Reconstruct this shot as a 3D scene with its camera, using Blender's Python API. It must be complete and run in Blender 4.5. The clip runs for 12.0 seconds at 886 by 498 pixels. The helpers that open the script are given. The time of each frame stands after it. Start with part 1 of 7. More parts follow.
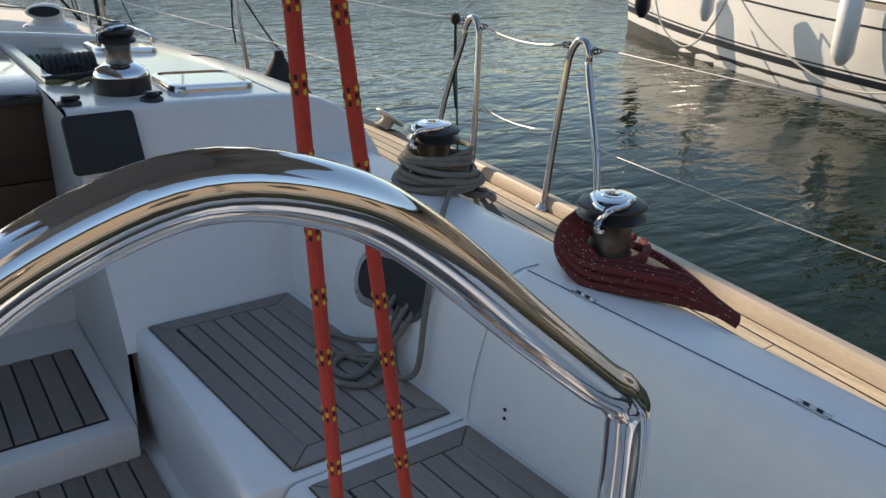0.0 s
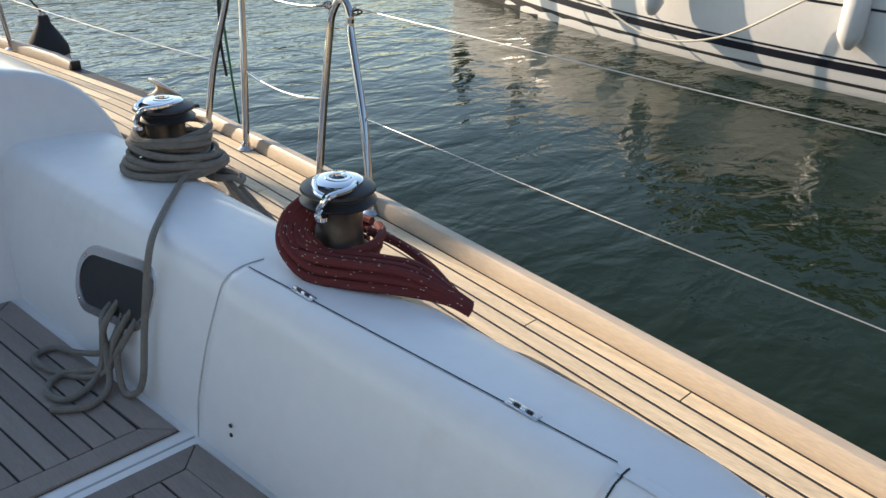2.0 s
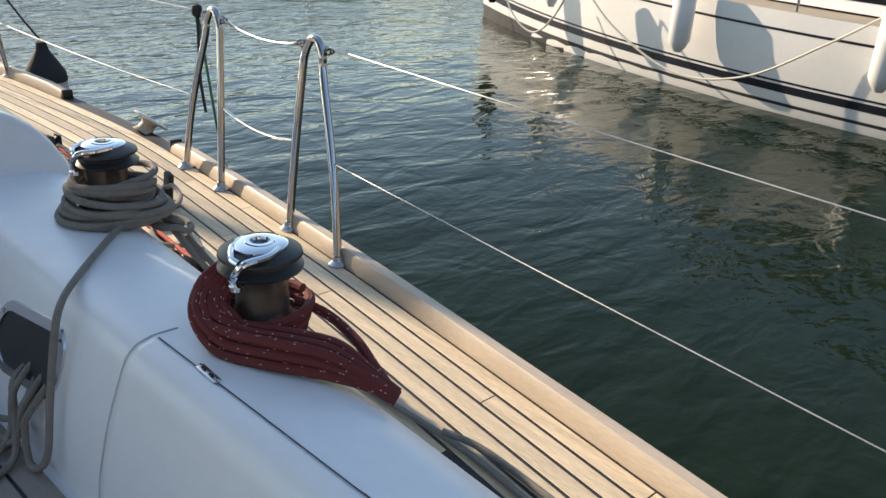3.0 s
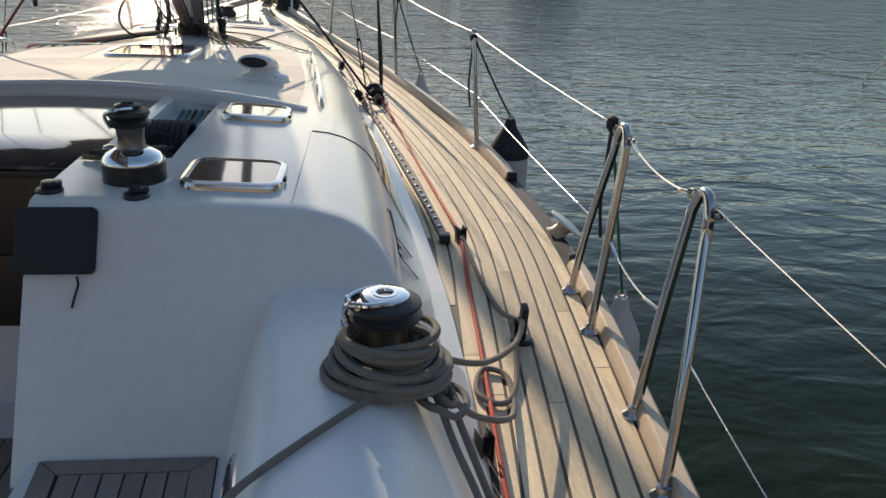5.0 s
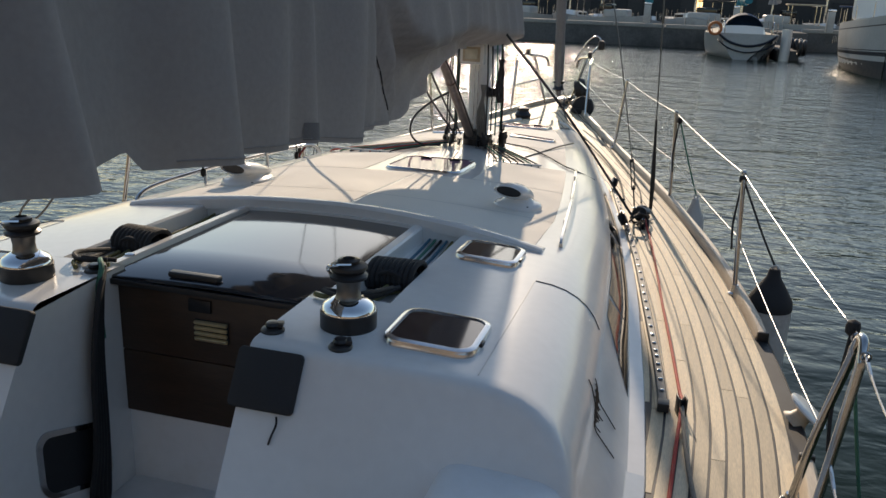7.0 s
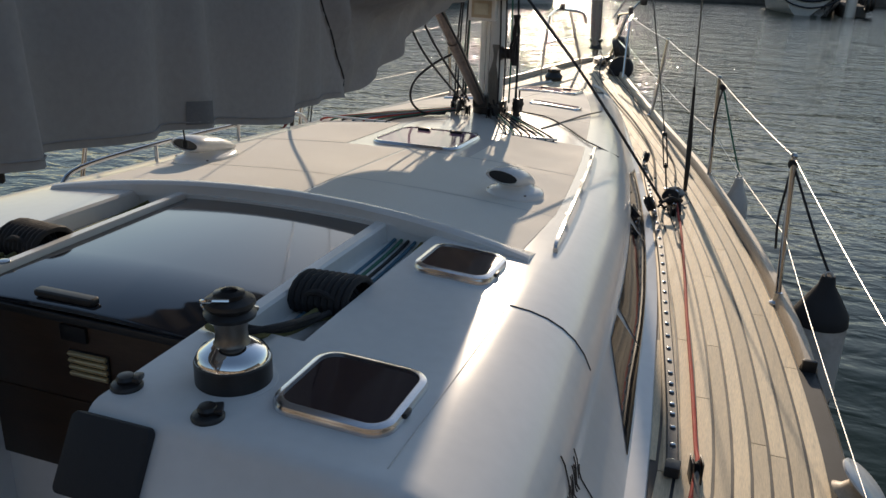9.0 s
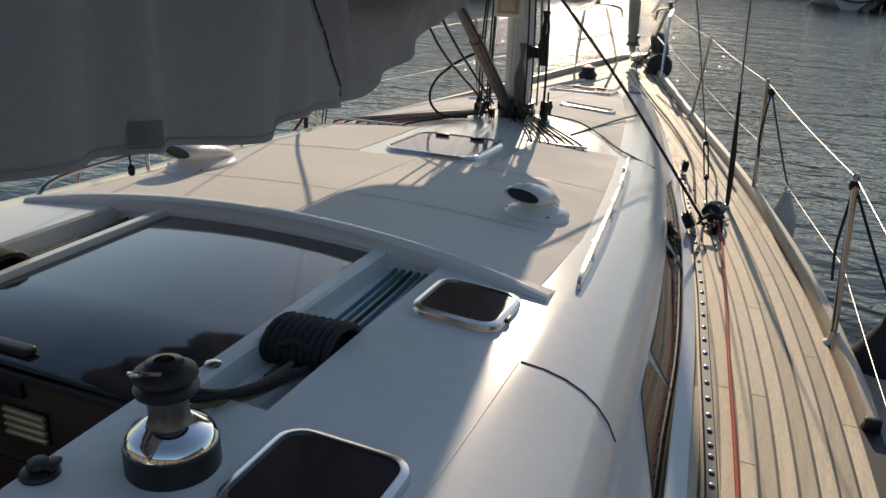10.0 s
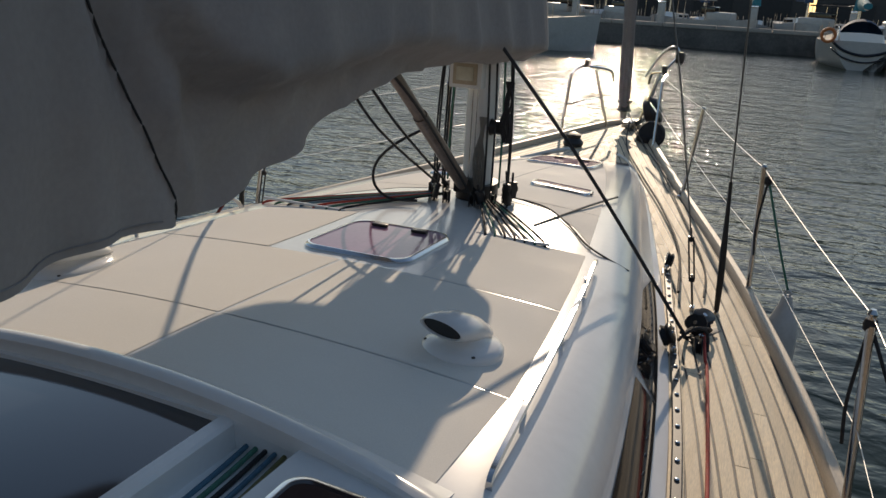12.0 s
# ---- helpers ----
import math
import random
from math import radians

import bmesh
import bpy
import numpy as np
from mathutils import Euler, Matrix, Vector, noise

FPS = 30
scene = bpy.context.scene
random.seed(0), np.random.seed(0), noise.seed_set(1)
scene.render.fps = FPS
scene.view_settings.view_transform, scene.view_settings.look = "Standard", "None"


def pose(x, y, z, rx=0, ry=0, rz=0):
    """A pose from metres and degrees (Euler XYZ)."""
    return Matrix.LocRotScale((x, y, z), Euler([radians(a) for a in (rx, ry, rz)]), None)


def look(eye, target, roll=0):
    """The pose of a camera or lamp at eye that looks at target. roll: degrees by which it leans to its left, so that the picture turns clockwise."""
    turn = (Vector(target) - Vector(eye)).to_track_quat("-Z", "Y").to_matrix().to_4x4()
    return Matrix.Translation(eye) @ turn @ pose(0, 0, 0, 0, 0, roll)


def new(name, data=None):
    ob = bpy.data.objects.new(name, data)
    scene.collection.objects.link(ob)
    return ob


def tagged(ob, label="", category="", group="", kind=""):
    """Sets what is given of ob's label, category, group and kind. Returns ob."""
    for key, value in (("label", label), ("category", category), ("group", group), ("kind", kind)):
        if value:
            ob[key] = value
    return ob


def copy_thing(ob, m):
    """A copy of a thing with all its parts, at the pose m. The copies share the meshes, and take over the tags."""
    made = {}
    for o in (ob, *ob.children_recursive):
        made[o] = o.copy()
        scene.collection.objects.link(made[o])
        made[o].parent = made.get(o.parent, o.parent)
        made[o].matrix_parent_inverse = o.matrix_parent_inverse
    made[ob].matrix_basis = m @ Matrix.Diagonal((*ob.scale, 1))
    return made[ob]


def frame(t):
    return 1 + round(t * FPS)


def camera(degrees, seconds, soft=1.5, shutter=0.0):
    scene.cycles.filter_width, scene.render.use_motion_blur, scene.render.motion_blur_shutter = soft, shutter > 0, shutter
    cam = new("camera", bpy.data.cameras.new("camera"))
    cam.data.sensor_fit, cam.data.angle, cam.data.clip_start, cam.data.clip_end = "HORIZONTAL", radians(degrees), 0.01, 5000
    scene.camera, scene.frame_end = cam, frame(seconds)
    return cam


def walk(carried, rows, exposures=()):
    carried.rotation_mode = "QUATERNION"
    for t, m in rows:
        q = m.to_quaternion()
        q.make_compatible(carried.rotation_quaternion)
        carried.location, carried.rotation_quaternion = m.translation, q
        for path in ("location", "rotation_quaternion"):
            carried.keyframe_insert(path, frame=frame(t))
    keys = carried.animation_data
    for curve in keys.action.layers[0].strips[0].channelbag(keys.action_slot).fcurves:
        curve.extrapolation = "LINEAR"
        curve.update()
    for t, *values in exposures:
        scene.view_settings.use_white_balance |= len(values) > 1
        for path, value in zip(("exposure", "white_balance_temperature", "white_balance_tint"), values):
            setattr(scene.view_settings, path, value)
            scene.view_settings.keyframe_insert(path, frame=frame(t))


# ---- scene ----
cam = camera(56.5, 12.0)
PATH = [
    (0, (-0.049, -2.701, 1.014), (1.005, -1.189, 0.239), 1.5),
    (0.5, (0.016, -2.724, 0.982), (1.115, -1.288, 0.127), 0.9),
    (1, (0.09, -2.746, 0.973), (1.282, -1.429, 0.054), 0.9),
    (1.5, (0.184, -2.742, 0.987), (1.447, -1.485, 0.079), 2.1),
    (2, (0.285, -2.725, 1.012), (1.578, -1.464, 0.152), 2.1),
    (2.5, (0.388, -2.724, 1.015), (1.704, -1.469, 0.183), 2.0),
    (2.7, (0.447, -2.716, 1.016), (1.758, -1.45, 0.193), 2.5),
    (4.3, (0.959, -2.584, 1.081), (1.553, -0.816, 0.36), 1.3),
    (4.5, (1.019, -2.521, 1.075), (1.511, -0.721, 0.355), 1.5),
    (5, (1.18, -2.313, 1.134), (1.372, -0.463, 0.397), 2.0),
    (5.5, (1.22, -2.23, 1.257), (1.148, -0.38, 0.5), 2.0),
    (6, (1.356, -2.175, 1.337), (1.095, -0.329, 0.614), 1.1),
    (6.5, (1.403, -2.171, 1.375), (0.976, -0.328, 0.726), 1.5),
    (7, (1.423, -2.183, 1.393), (0.91, -0.342, 0.805), 2.2),
    (7.2, (1.418, -2.162, 1.392), (0.887, -0.322, 0.816), 2.3),
    (8.8, (1.488, -1.531, 1.356), (0.893, 0.254, 0.677), 2.0),
    (9, (1.499, -1.451, 1.355), (0.888, 0.325, 0.667), 2.0),
    (9.5, (1.487, -1.24, 1.35), (0.843, 0.521, 0.654), 2.2),
    (10, (1.444, -1.075, 1.352), (0.762, 0.667, 0.643), 2.2),
    (10.5, (1.445, -0.937, 1.348), (0.738, 0.78, 0.605), 1.8),
    (11, (1.49, -0.733, 1.362), (0.779, 0.99, 0.638), 1.9),
    (11.5, (1.494, -0.55, 1.373), (0.78, 1.196, 0.708), 2.7),
    (12, (1.455, -0.309, 1.396), (0.742, 1.461, 0.795), 3.2),
]
EXPOSURE = [(0, 0.58), (0.5, 0.58), (1.0, 0.5), (1.5, 0.88), (2.5, 1.0), (3.0, 0.9), (4.3, 0.42), (5.0, 0.24), (7.0, 0.12), (9.0, -0.1), (10.5, -0.2), (12.0, -0.3)]
walk(cam, [(t, look(eye, target, roll)) for t, eye, target, roll in PATH], [(t, stops, 6700, 13) for t, stops in EXPOSURE])

# ---------------------------------------------------------------- light
world = bpy.data.worlds.new("sky")
scene.world = world
world.use_nodes = True
wn = world.node_tree
sky = wn.nodes.new("ShaderNodeTexSky")
sky.sky_type = "NISHITA"
sky.sun_disc = False
SUN_AZ, SUN_EL = -12.5, 20.5          # degrees to starboard of the bow, and above the horizon
sky.sun_elevation = radians(SUN_EL)
sky.sun_rotation = radians(SUN_AZ)
sky.altitude = 5
sky.dust_density = 0.35
sky.air_density = 1.3
sky.ozone_density = 1.85
wn.links.new(sky.outputs["Color"], wn.nodes["Background"].inputs["Color"])
wn.nodes["Background"].inputs["Strength"].default_value = 0.138
sun = new("sun", bpy.data.lights.new("sun", "SUN"))
sun.data.energy = 4.1
sun.data.angle = radians(0.53)
sun.data.color = (1.0, 0.83, 0.62)
to_sun = Vector((math.sin(radians(SUN_AZ)) * math.cos(radians(SUN_EL)), math.cos(radians(SUN_AZ)) * math.cos(radians(SUN_EL)), math.sin(radians(SUN_EL))))
sun.matrix_world = look(to_sun * 40, (0, 0, 0))


# ---------------------------------------------------------------- materials
def material(name, color=(0.5, 0.5, 0.5), rough=0.5, metal=0.0, var=0.12, scale=6.0, fine=60.0, bump=0.0, stain=None, stain_at=0.55,
             coat=0.0, stretch=(1, 1, 1), per_object=0.0, rough_var=0.1, ior=1.5, bump_scale=None, transmission=0.0):
    """A surface with a base colour, variation at two scales, optional stains and fine relief, at real-world size."""
    m = bpy.data.materials.new(name)
    m.use_nodes = True
    t = m.node_tree
    n, l = t.nodes, t.links
    b = n["Principled BSDF"]
    b.inputs["Metallic"].default_value = metal
    b.inputs["IOR"].default_value = ior
    b.inputs["Coat Weight"].default_value = coat
    b.inputs["Coat Roughness"].default_value = 0.08
    b.inputs["Transmission Weight"].default_value = transmission
    co = n.new("ShaderNodeTexCoord")
    mp = n.new("ShaderNodeMapping")
    mp.inputs["Scale"].default_value = stretch
    l.new(co.outputs["Object"], mp.inputs["Vector"])
    big = n.new("ShaderNodeTexNoise")
    big.inputs["Scale"].default_value = scale
    big.inputs["Detail"].default_value = 5
    small = n.new("ShaderNodeTexNoise")
    small.inputs["Scale"].default_value = fine
    small.inputs["Detail"].default_value = 4
    for tex in (big, small):
        l.new(mp.outputs["Vector"], tex.inputs["Vector"])
    mix = n.new("ShaderNodeMath")
    mix.operation = "ADD"
    l.new(big.outputs["Fac"], mix.inputs[0])
    l.new(small.outputs["Fac"], mix.inputs[1])
    val = n.new("ShaderNodeMapRange")
    val.inputs["From Min"].default_value, val.inputs["From Max"].default_value = 0.6, 1.4
    val.inputs["To Min"].default_value, val.inputs["To Max"].default_value = 1 - var, 1 + var
    l.new(mix.outputs[0], val.inputs["Value"])
    hsv = n.new("ShaderNodeHueSaturation")
    hsv.inputs["Color"].default_value = (*color, 1)
    fac = val.outputs["Result"]
    if per_object:
        inf = n.new("ShaderNodeObjectInfo")
        r = n.new("ShaderNodeMapRange")
        r.inputs["To Min"].default_value, r.inputs["To Max"].default_value = 1 - per_object, 1 + per_object
        l.new(inf.outputs["Random"], r.inputs["Value"])
        mul = n.new("ShaderNodeMath")
        mul.operation = "MULTIPLY"
        l.new(fac, mul.inputs[0])
        l.new(r.outputs["Result"], mul.inputs[1])
        fac = mul.outputs[0]
    l.new(fac, hsv.inputs["Value"])
    out = hsv.outputs["Color"]
    if stain:
        s = n.new("ShaderNodeTexNoise")
        s.inputs["Scale"].default_value = scale * 0.7
        s.inputs["Detail"].default_value = 8
        s.inputs["Roughness"].default_value = 0.7
        l.new(mp.outputs["Vector"], s.inputs["Vector"])
        ramp = n.new("ShaderNodeMapRange")
        ramp.inputs["From Min"].default_value, ramp.inputs["From Max"].default_value = stain_at, stain_at + 0.2
        l.new(s.outputs["Fac"], ramp.inputs["Value"])
        mc = n.new("ShaderNodeMix")
        mc.data_type = "RGBA"
        l.new(ramp.outputs["Result"], mc.inputs["Factor"])
        l.new(out, mc.inputs["A"])
        mc.inputs["B"].default_value = (*stain, 1)
        out = mc.outputs["Result"]
    l.new(out, b.inputs["Base Color"])
    rr = n.new("ShaderNodeMapRange")
    rr.inputs["From Min"].default_value, rr.inputs["From Max"].default_value = 0.3, 0.7
    rr.inputs["To Min"].default_value, rr.inputs["To Max"].default_value = max(0.01, rough * (1 - rough_var)), min(1, rough * (1 + rough_var))
    l.new(big.outputs["Fac"], rr.inputs["Value"])
    l.new(rr.outputs["Result"], b.inputs["Roughness"])
    if bump:
        bp = n.new("ShaderNodeBump")
        bp.inputs["Strength"].default_value = 1.0
        bp.inputs["Distance"].default_value = bump
        src = small
        if bump_scale:
            src = n.new("ShaderNodeTexNoise")
            src.inputs["Scale"].default_value = bump_scale
            src.inputs["Detail"].default_value = 3
            l.new(mp.outputs["Vector"], src.inputs["Vector"])
        l.new(src.outputs["Fac"], bp.inputs["Height"])
        l.new(bp.outputs["Normal"], b.inputs["Normal"])
    return m


GEL = material("white_gelcoat", (0.70, 0.695, 0.68), 0.17, var=0.045, scale=1.6, fine=25, stain=(0.70, 0.69, 0.65), stain_at=0.62)
GEL.node_tree.nodes["Principled BSDF"].inputs["Specular IOR Level"].default_value = 0.38
GEL_IN = material("cockpit_gelcoat", (0.78, 0.78, 0.78), 0.35, var=0.03, scale=1.8, fine=30, stain=(0.68, 0.67, 0.64), stain_at=0.6)
NONSKID = material("cream_nonskid", (0.73, 0.69, 0.62), 0.85, var=0.06, scale=3, fine=220, bump=0.0006, bump_scale=420)
TEAK = material("weathered_teak", (0.66, 0.535, 0.36), 0.64, var=0.34, scale=5, fine=45, bump=0.0007, bump_scale=70, stretch=(9, 0.7, 4), per_object=0.22, stain=(0.36, 0.28, 0.20), stain_at=0.6)
TEAK_SEAT = material("grey_teak", (0.23, 0.193, 0.168), 0.6, var=0.22, scale=5, fine=45, bump=0.0006, bump_scale=70, stretch=(9, 0.8, 4), per_object=0.14, stain=(0.17, 0.14, 0.12), stain_at=0.6)
RAIL_WOOD = material("pale_toerail_teak", (0.52, 0.43, 0.325), 0.5, var=0.18, scale=3, fine=40, bump=0.0005, bump_scale=50, stretch=(8, 0.6, 6), stain=(0.38, 0.28, 0.19), stain_at=0.6)
# black of the deck seams, also painted in as shade inside the pockets
CAULK_AND_SHADE = material("black_caulk_and_shade", (0.018, 0.018, 0.02), 0.6, var=0.2)
VANG = material("tarnished_vang_tube", (0.24, 0.195, 0.165), 0.42, 0.6, var=0.3, scale=12, fine=80, stain=(0.14, 0.09, 0.06), stain_at=0.55)
CHROME = material("polished_steel", (0.78, 0.78, 0.78), 0.06, 1.0, var=0.03, rough_var=0.4)
STEEL = material("stainless_tube", (0.50, 0.50, 0.50), 0.13, 1.0, var=0.06, fine=90, rough_var=0.4)
RIG_WIRE = material("dull_rigging_wire", (0.16, 0.16, 0.16), 0.45, 1.0, var=0.15, fine=300)
WIRE = material("stainless_wire", (0.52, 0.51, 0.50), 0.42, 1.0, var=0.1, fine=300)
ALU = material("anodised_aluminium", (0.62, 0.62, 0.63), 0.2, 1.0, var=0.05, fine=120)
DRUM = material("grey_drum", (0.20, 0.185, 0.165), 0.38, 0.85, var=0.1, fine=200, bump=0.0004)
BLACK = material("black_plastic", (0.016, 0.016, 0.017), 0.42, var=0.2, fine=90)
BLACK_METAL = material("black_anodised", (0.02, 0.02, 0.022), 0.3, 0.4, var=0.2, fine=90)
CANVAS_BLACK = material("dark_canvas_cover", (0.022, 0.023, 0.026), 0.8, var=0.2, fine=300, bump=0.0005, bump_scale=800)
SMOKE = material("smoked_acrylic", (0.026, 0.014, 0.018), 0.04, var=0.1, coat=0.6, rough_var=0.3, ior=1.5)
SMOKE_PLUM = material("plum_smoked_acrylic", (0.30, 0.17, 0.25), 0.10, var=0.1, coat=0.0, rough_var=0.3)
SMOKE_PLUM.node_tree.nodes["Principled BSDF"].inputs["Specular IOR Level"].default_value = 0.2
SLIDE_MAT = material("dark_sliding_hatch", (0.018, 0.02, 0.026), 0.07, var=0.08, coat=0.7, rough_var=0.4)
WALNUT = material("dark_companion_wood", (0.045, 0.026, 0.016), 0.38, var=0.3, scale=3, fine=30, stretch=(1, 8, 8))
BRASS = material("pale_brass_louvre", (0.66, 0.53, 0.30), 0.32, 0.6, var=0.1)
SAILBAG = material("grey_sail_cover_cloth", (0.30, 0.288, 0.287), 0.9, var=0.12, scale=2.2, fine=60, bump=0.002, bump_scale=14, stain=(0.37, 0.355, 0.35), stain_at=0.56)
# the cloth lets some light through
_t = SAILBAG.node_tree
_tr = _t.nodes.new("ShaderNodeBsdfTranslucent")
_tr.inputs["Color"].default_value = (0.36, 0.32, 0.29, 1)
_mx = _t.nodes.new("ShaderNodeMixShader")
_mx.inputs["Fac"].default_value = 0.2
_t.links.new(_t.nodes["Principled BSDF"].outputs[0], _mx.inputs[1])
_t.links.new(_tr.outputs[0], _mx.inputs[2])
_t.links.new(_mx.outputs[0], _t.nodes["Material Output"].inputs["Surface"])
PATCH_CLOTH = material("dark_patch_cloth", (0.15, 0.145, 0.145), 0.9, var=0.15, fine=200, bump=0.0005, bump_scale=500)
ROPE_GREY = material("grey_rope", (0.19, 0.175, 0.15), 0.85, var=0.3, scale=60, fine=400, bump=0.0012, bump_scale=500)
ROPE_MAROON = material("maroon_rope", (0.13, 0.018, 0.017), 0.8, var=0.35, scale=80, fine=400, bump=0.0012, bump_scale=500)
ROPE_FLECK = material("rope_fleck", (0.55, 0.45, 0.36), 0.8, var=0.3)
ROPE_RED = material("red_rope", (0.44, 0.045, 0.03), 0.75, var=0.2, scale=60, fine=500, bump=0.0008, bump_scale=700)
ROPE_BLACK = material("black_rope", (0.02, 0.02, 0.022), 0.8, var=0.3, scale=60, fine=400, bump=0.001, bump_scale=500)
ROPE_GREEN = material("green_rope", (0.05, 0.17, 0.12), 0.8, var=0.3, scale=60, fine=400, bump=0.001, bump_scale=500)
ROPE_BLUE = material("blue_rope", (0.06, 0.15, 0.22), 0.8, var=0.3, scale=60, fine=400, bump=0.001, bump_scale=500)
ROPE_OLIVE = material("olive_rope", (0.16, 0.15, 0.06), 0.8, var=0.4, scale=60, fine=400, bump=0.001, bump_scale=500)
ROPE_PALE = material("pale_mooring_rope", (0.62, 0.57, 0.47), 0.85, var=0.2, scale=60, fine=400)
YELLOW = material("yellow_fleck", (0.6, 0.48, 0.05), 0.8)
FENDER_W = material("grey_white_fender", (0.52, 0.51, 0.49), 0.45, var=0.1, scale=5, stain=(0.34, 0.32, 0.29), stain_at=0.56)
LEATHER = material("worn_wheel_leather", (0.085, 0.075, 0.065), 0.62, var=0.22, scale=14, fine=350, bump=0.0005, bump_scale=600, stain=(0.13, 0.11, 0.095), stain_at=0.55)
HULL_W = material("white_hull", (0.74, 0.73, 0.70), 0.2, var=0.04, scale=0.8, fine=12, coat=0.4, stain=(0.60, 0.58, 0.53), stain_at=0.62)
# white of the far boats, with their backlit shade put into a greyer base
FAR_W = material("backlit_far_white", (0.40, 0.40, 0.39), 0.35, var=0.12, scale=0.8, fine=9, stain=(0.26, 0.25, 0.235), stain_at=0.55)
NAVY = material("navy_stripe", (0.012, 0.014, 0.022), 0.3, var=0.1)
ANTIFOUL = material("dark_antifouling", (0.02, 0.024, 0.028), 0.7, var=0.2)
COPING = material("pale_coping", (0.30, 0.285, 0.26), 0.85, var=0.2, scale=1.0, fine=9)
CONCRETE = material("quay_concrete", (0.115, 0.11, 0.105), 0.9, var=0.25, scale=0.6, fine=8, bump=0.01, bump_scale=6, stain=(0.05, 0.05, 0.048), stain_at=0.5)
DARK_SHED = material("dark_shed_cladding", (0.035, 0.035, 0.038), 0.7, var=0.25, scale=0.5, fine=5)
TEAL = material("teal_canvas", (0.02, 0.17, 0.22), 0.8, var=0.15)
BLUE_CANVAS = material("blue_canvas", (0.02, 0.05, 0.11), 0.8, var=0.15)
TAN = material("tan_deck", (0.45, 0.37, 0.26), 0.7, var=0.15)
GLASS_DARK = material("dark_cabin_glass", (0.010, 0.011, 0.013), 0.05, var=0.1)
ORANGE = material("faded_orange", (0.5, 0.16, 0.05), 0.6, var=0.15)
LAMP_GLASS = material("lamp_lens", (0.55, 0.52, 0.40), 0.15, var=0.1, coat=0.5)

# Water: dark green-blue, mirror-like, with waves at three scales.
WATER = bpy.data.materials.new("harbour_water")
WATER.use_nodes = True
_t = WATER.node_tree
_b = _t.nodes["Principled BSDF"]
_b.inputs["Base Color"].default_value = (0.010, 0.019, 0.010, 1)
_b.inputs["Roughness"].default_value = 0.035
_b.inputs["IOR"].default_value = 1.333
_co = _t.nodes.new("ShaderNodeTexCoord")
_prev = None
# calmer in the lee of the berths, rippled by the wind in the open basin
_xy = _t.nodes.new("ShaderNodeSeparateXYZ")
_t.links.new(_co.outputs["Object"], _xy.inputs[0])
_lee = _t.nodes.new("ShaderNodeMapRange")
_lee.inputs["From Min"].default_value, _lee.inputs["From Max"].default_value = 2.0, 14.0
_lee.inputs["To Min"].default_value, _lee.inputs["To Max"].default_value = 0.34, 1.0
_t.links.new(_xy.outputs["Y"], _lee.inputs["Value"])
_calm = _t.nodes.new("ShaderNodeMapRange")
_calm.inputs["From Min"].default_value, _calm.inputs["From Max"].default_value = 4.0, 16.0
_calm.inputs["To Min"].default_value, _calm.inputs["To Max"].default_value = 0.12, 1.0
_t.links.new(_xy.outputs["Y"], _calm.inputs["Value"])
_rip = _t.nodes.new("ShaderNodeMapRange")
_rip.inputs["From Min"].default_value, _rip.inputs["From Max"].default_value = 8.0, 24.0
_rip.inputs["To Min"].default_value, _rip.inputs["To Max"].default_value = 0.02, 0.045
_t.links.new(_xy.outputs["Y"], _rip.inputs["Value"])
_t.links.new(_rip.outputs["Result"], _b.inputs["Roughness"])
# reflection strength set by hand: dimmed close by, boosted in the open basin
_reflect = _t.nodes.new("ShaderNodeMapRange")
_reflect.inputs["From Min"].default_value, _reflect.inputs["From Max"].default_value = 1.0, 12.0
_reflect.inputs["To Min"].default_value, _reflect.inputs["To Max"].default_value = 0.14, 0.85
_t.links.new(_xy.outputs["Y"], _reflect.inputs["Value"])
_t.links.new(_reflect.outputs["Result"], _b.inputs["Specular IOR Level"])
for _scale, _dist, _stretch, _turn in ((0.5, 0.12, (1.0, 1.9, 1), 0.3), (1.9, 0.06, (1.0, 1.8, 1), -0.25), (6.0, 0.034, (1, 1.4, 1), 0.1), (17.0, 0.010, (1, 1.2, 1), 0.5)):
    _mp = _t.nodes.new("ShaderNodeMapping")
    _mp.inputs["Scale"].default_value = _stretch
    _mp.inputs["Rotation"].default_value = (0, 0, _turn)
    _nz = _t.nodes.new("ShaderNodeTexNoise")
    _nz.inputs["Scale"].default_value = _scale
    _nz.inputs["Detail"].default_value = 2.5
    _nz.inputs["Distortion"].default_value = 0.6
    _bp = _t.nodes.new("ShaderNodeBump")
    _t.links.new((_calm if _scale > 5 else _lee).outputs["Result"], _bp.inputs["Strength"])
    _bp.inputs["Distance"].default_value = _dist
    _t.links.new(_co.outputs["Object"], _mp.inputs["Vector"])
    _t.links.new(_mp.outputs["Vector"], _nz.inputs["Vector"])
    _t.links.new(_nz.outputs["Fac"], _bp.inputs["Height"])
    if _prev:
        _t.links.new(_prev.outputs["Normal"], _bp.inputs["Normal"])
    _prev = _bp
_t.links.new(_prev.outputs["Normal"], _b.inputs["Normal"])


# ---------------------------------------------------------------- mesh tools
def empty(name, label="", category="", group="", kind="", at=(0, 0, 0)):
    ob = new(name)
    ob.location = at
    return tagged(ob, label, category, group, kind)


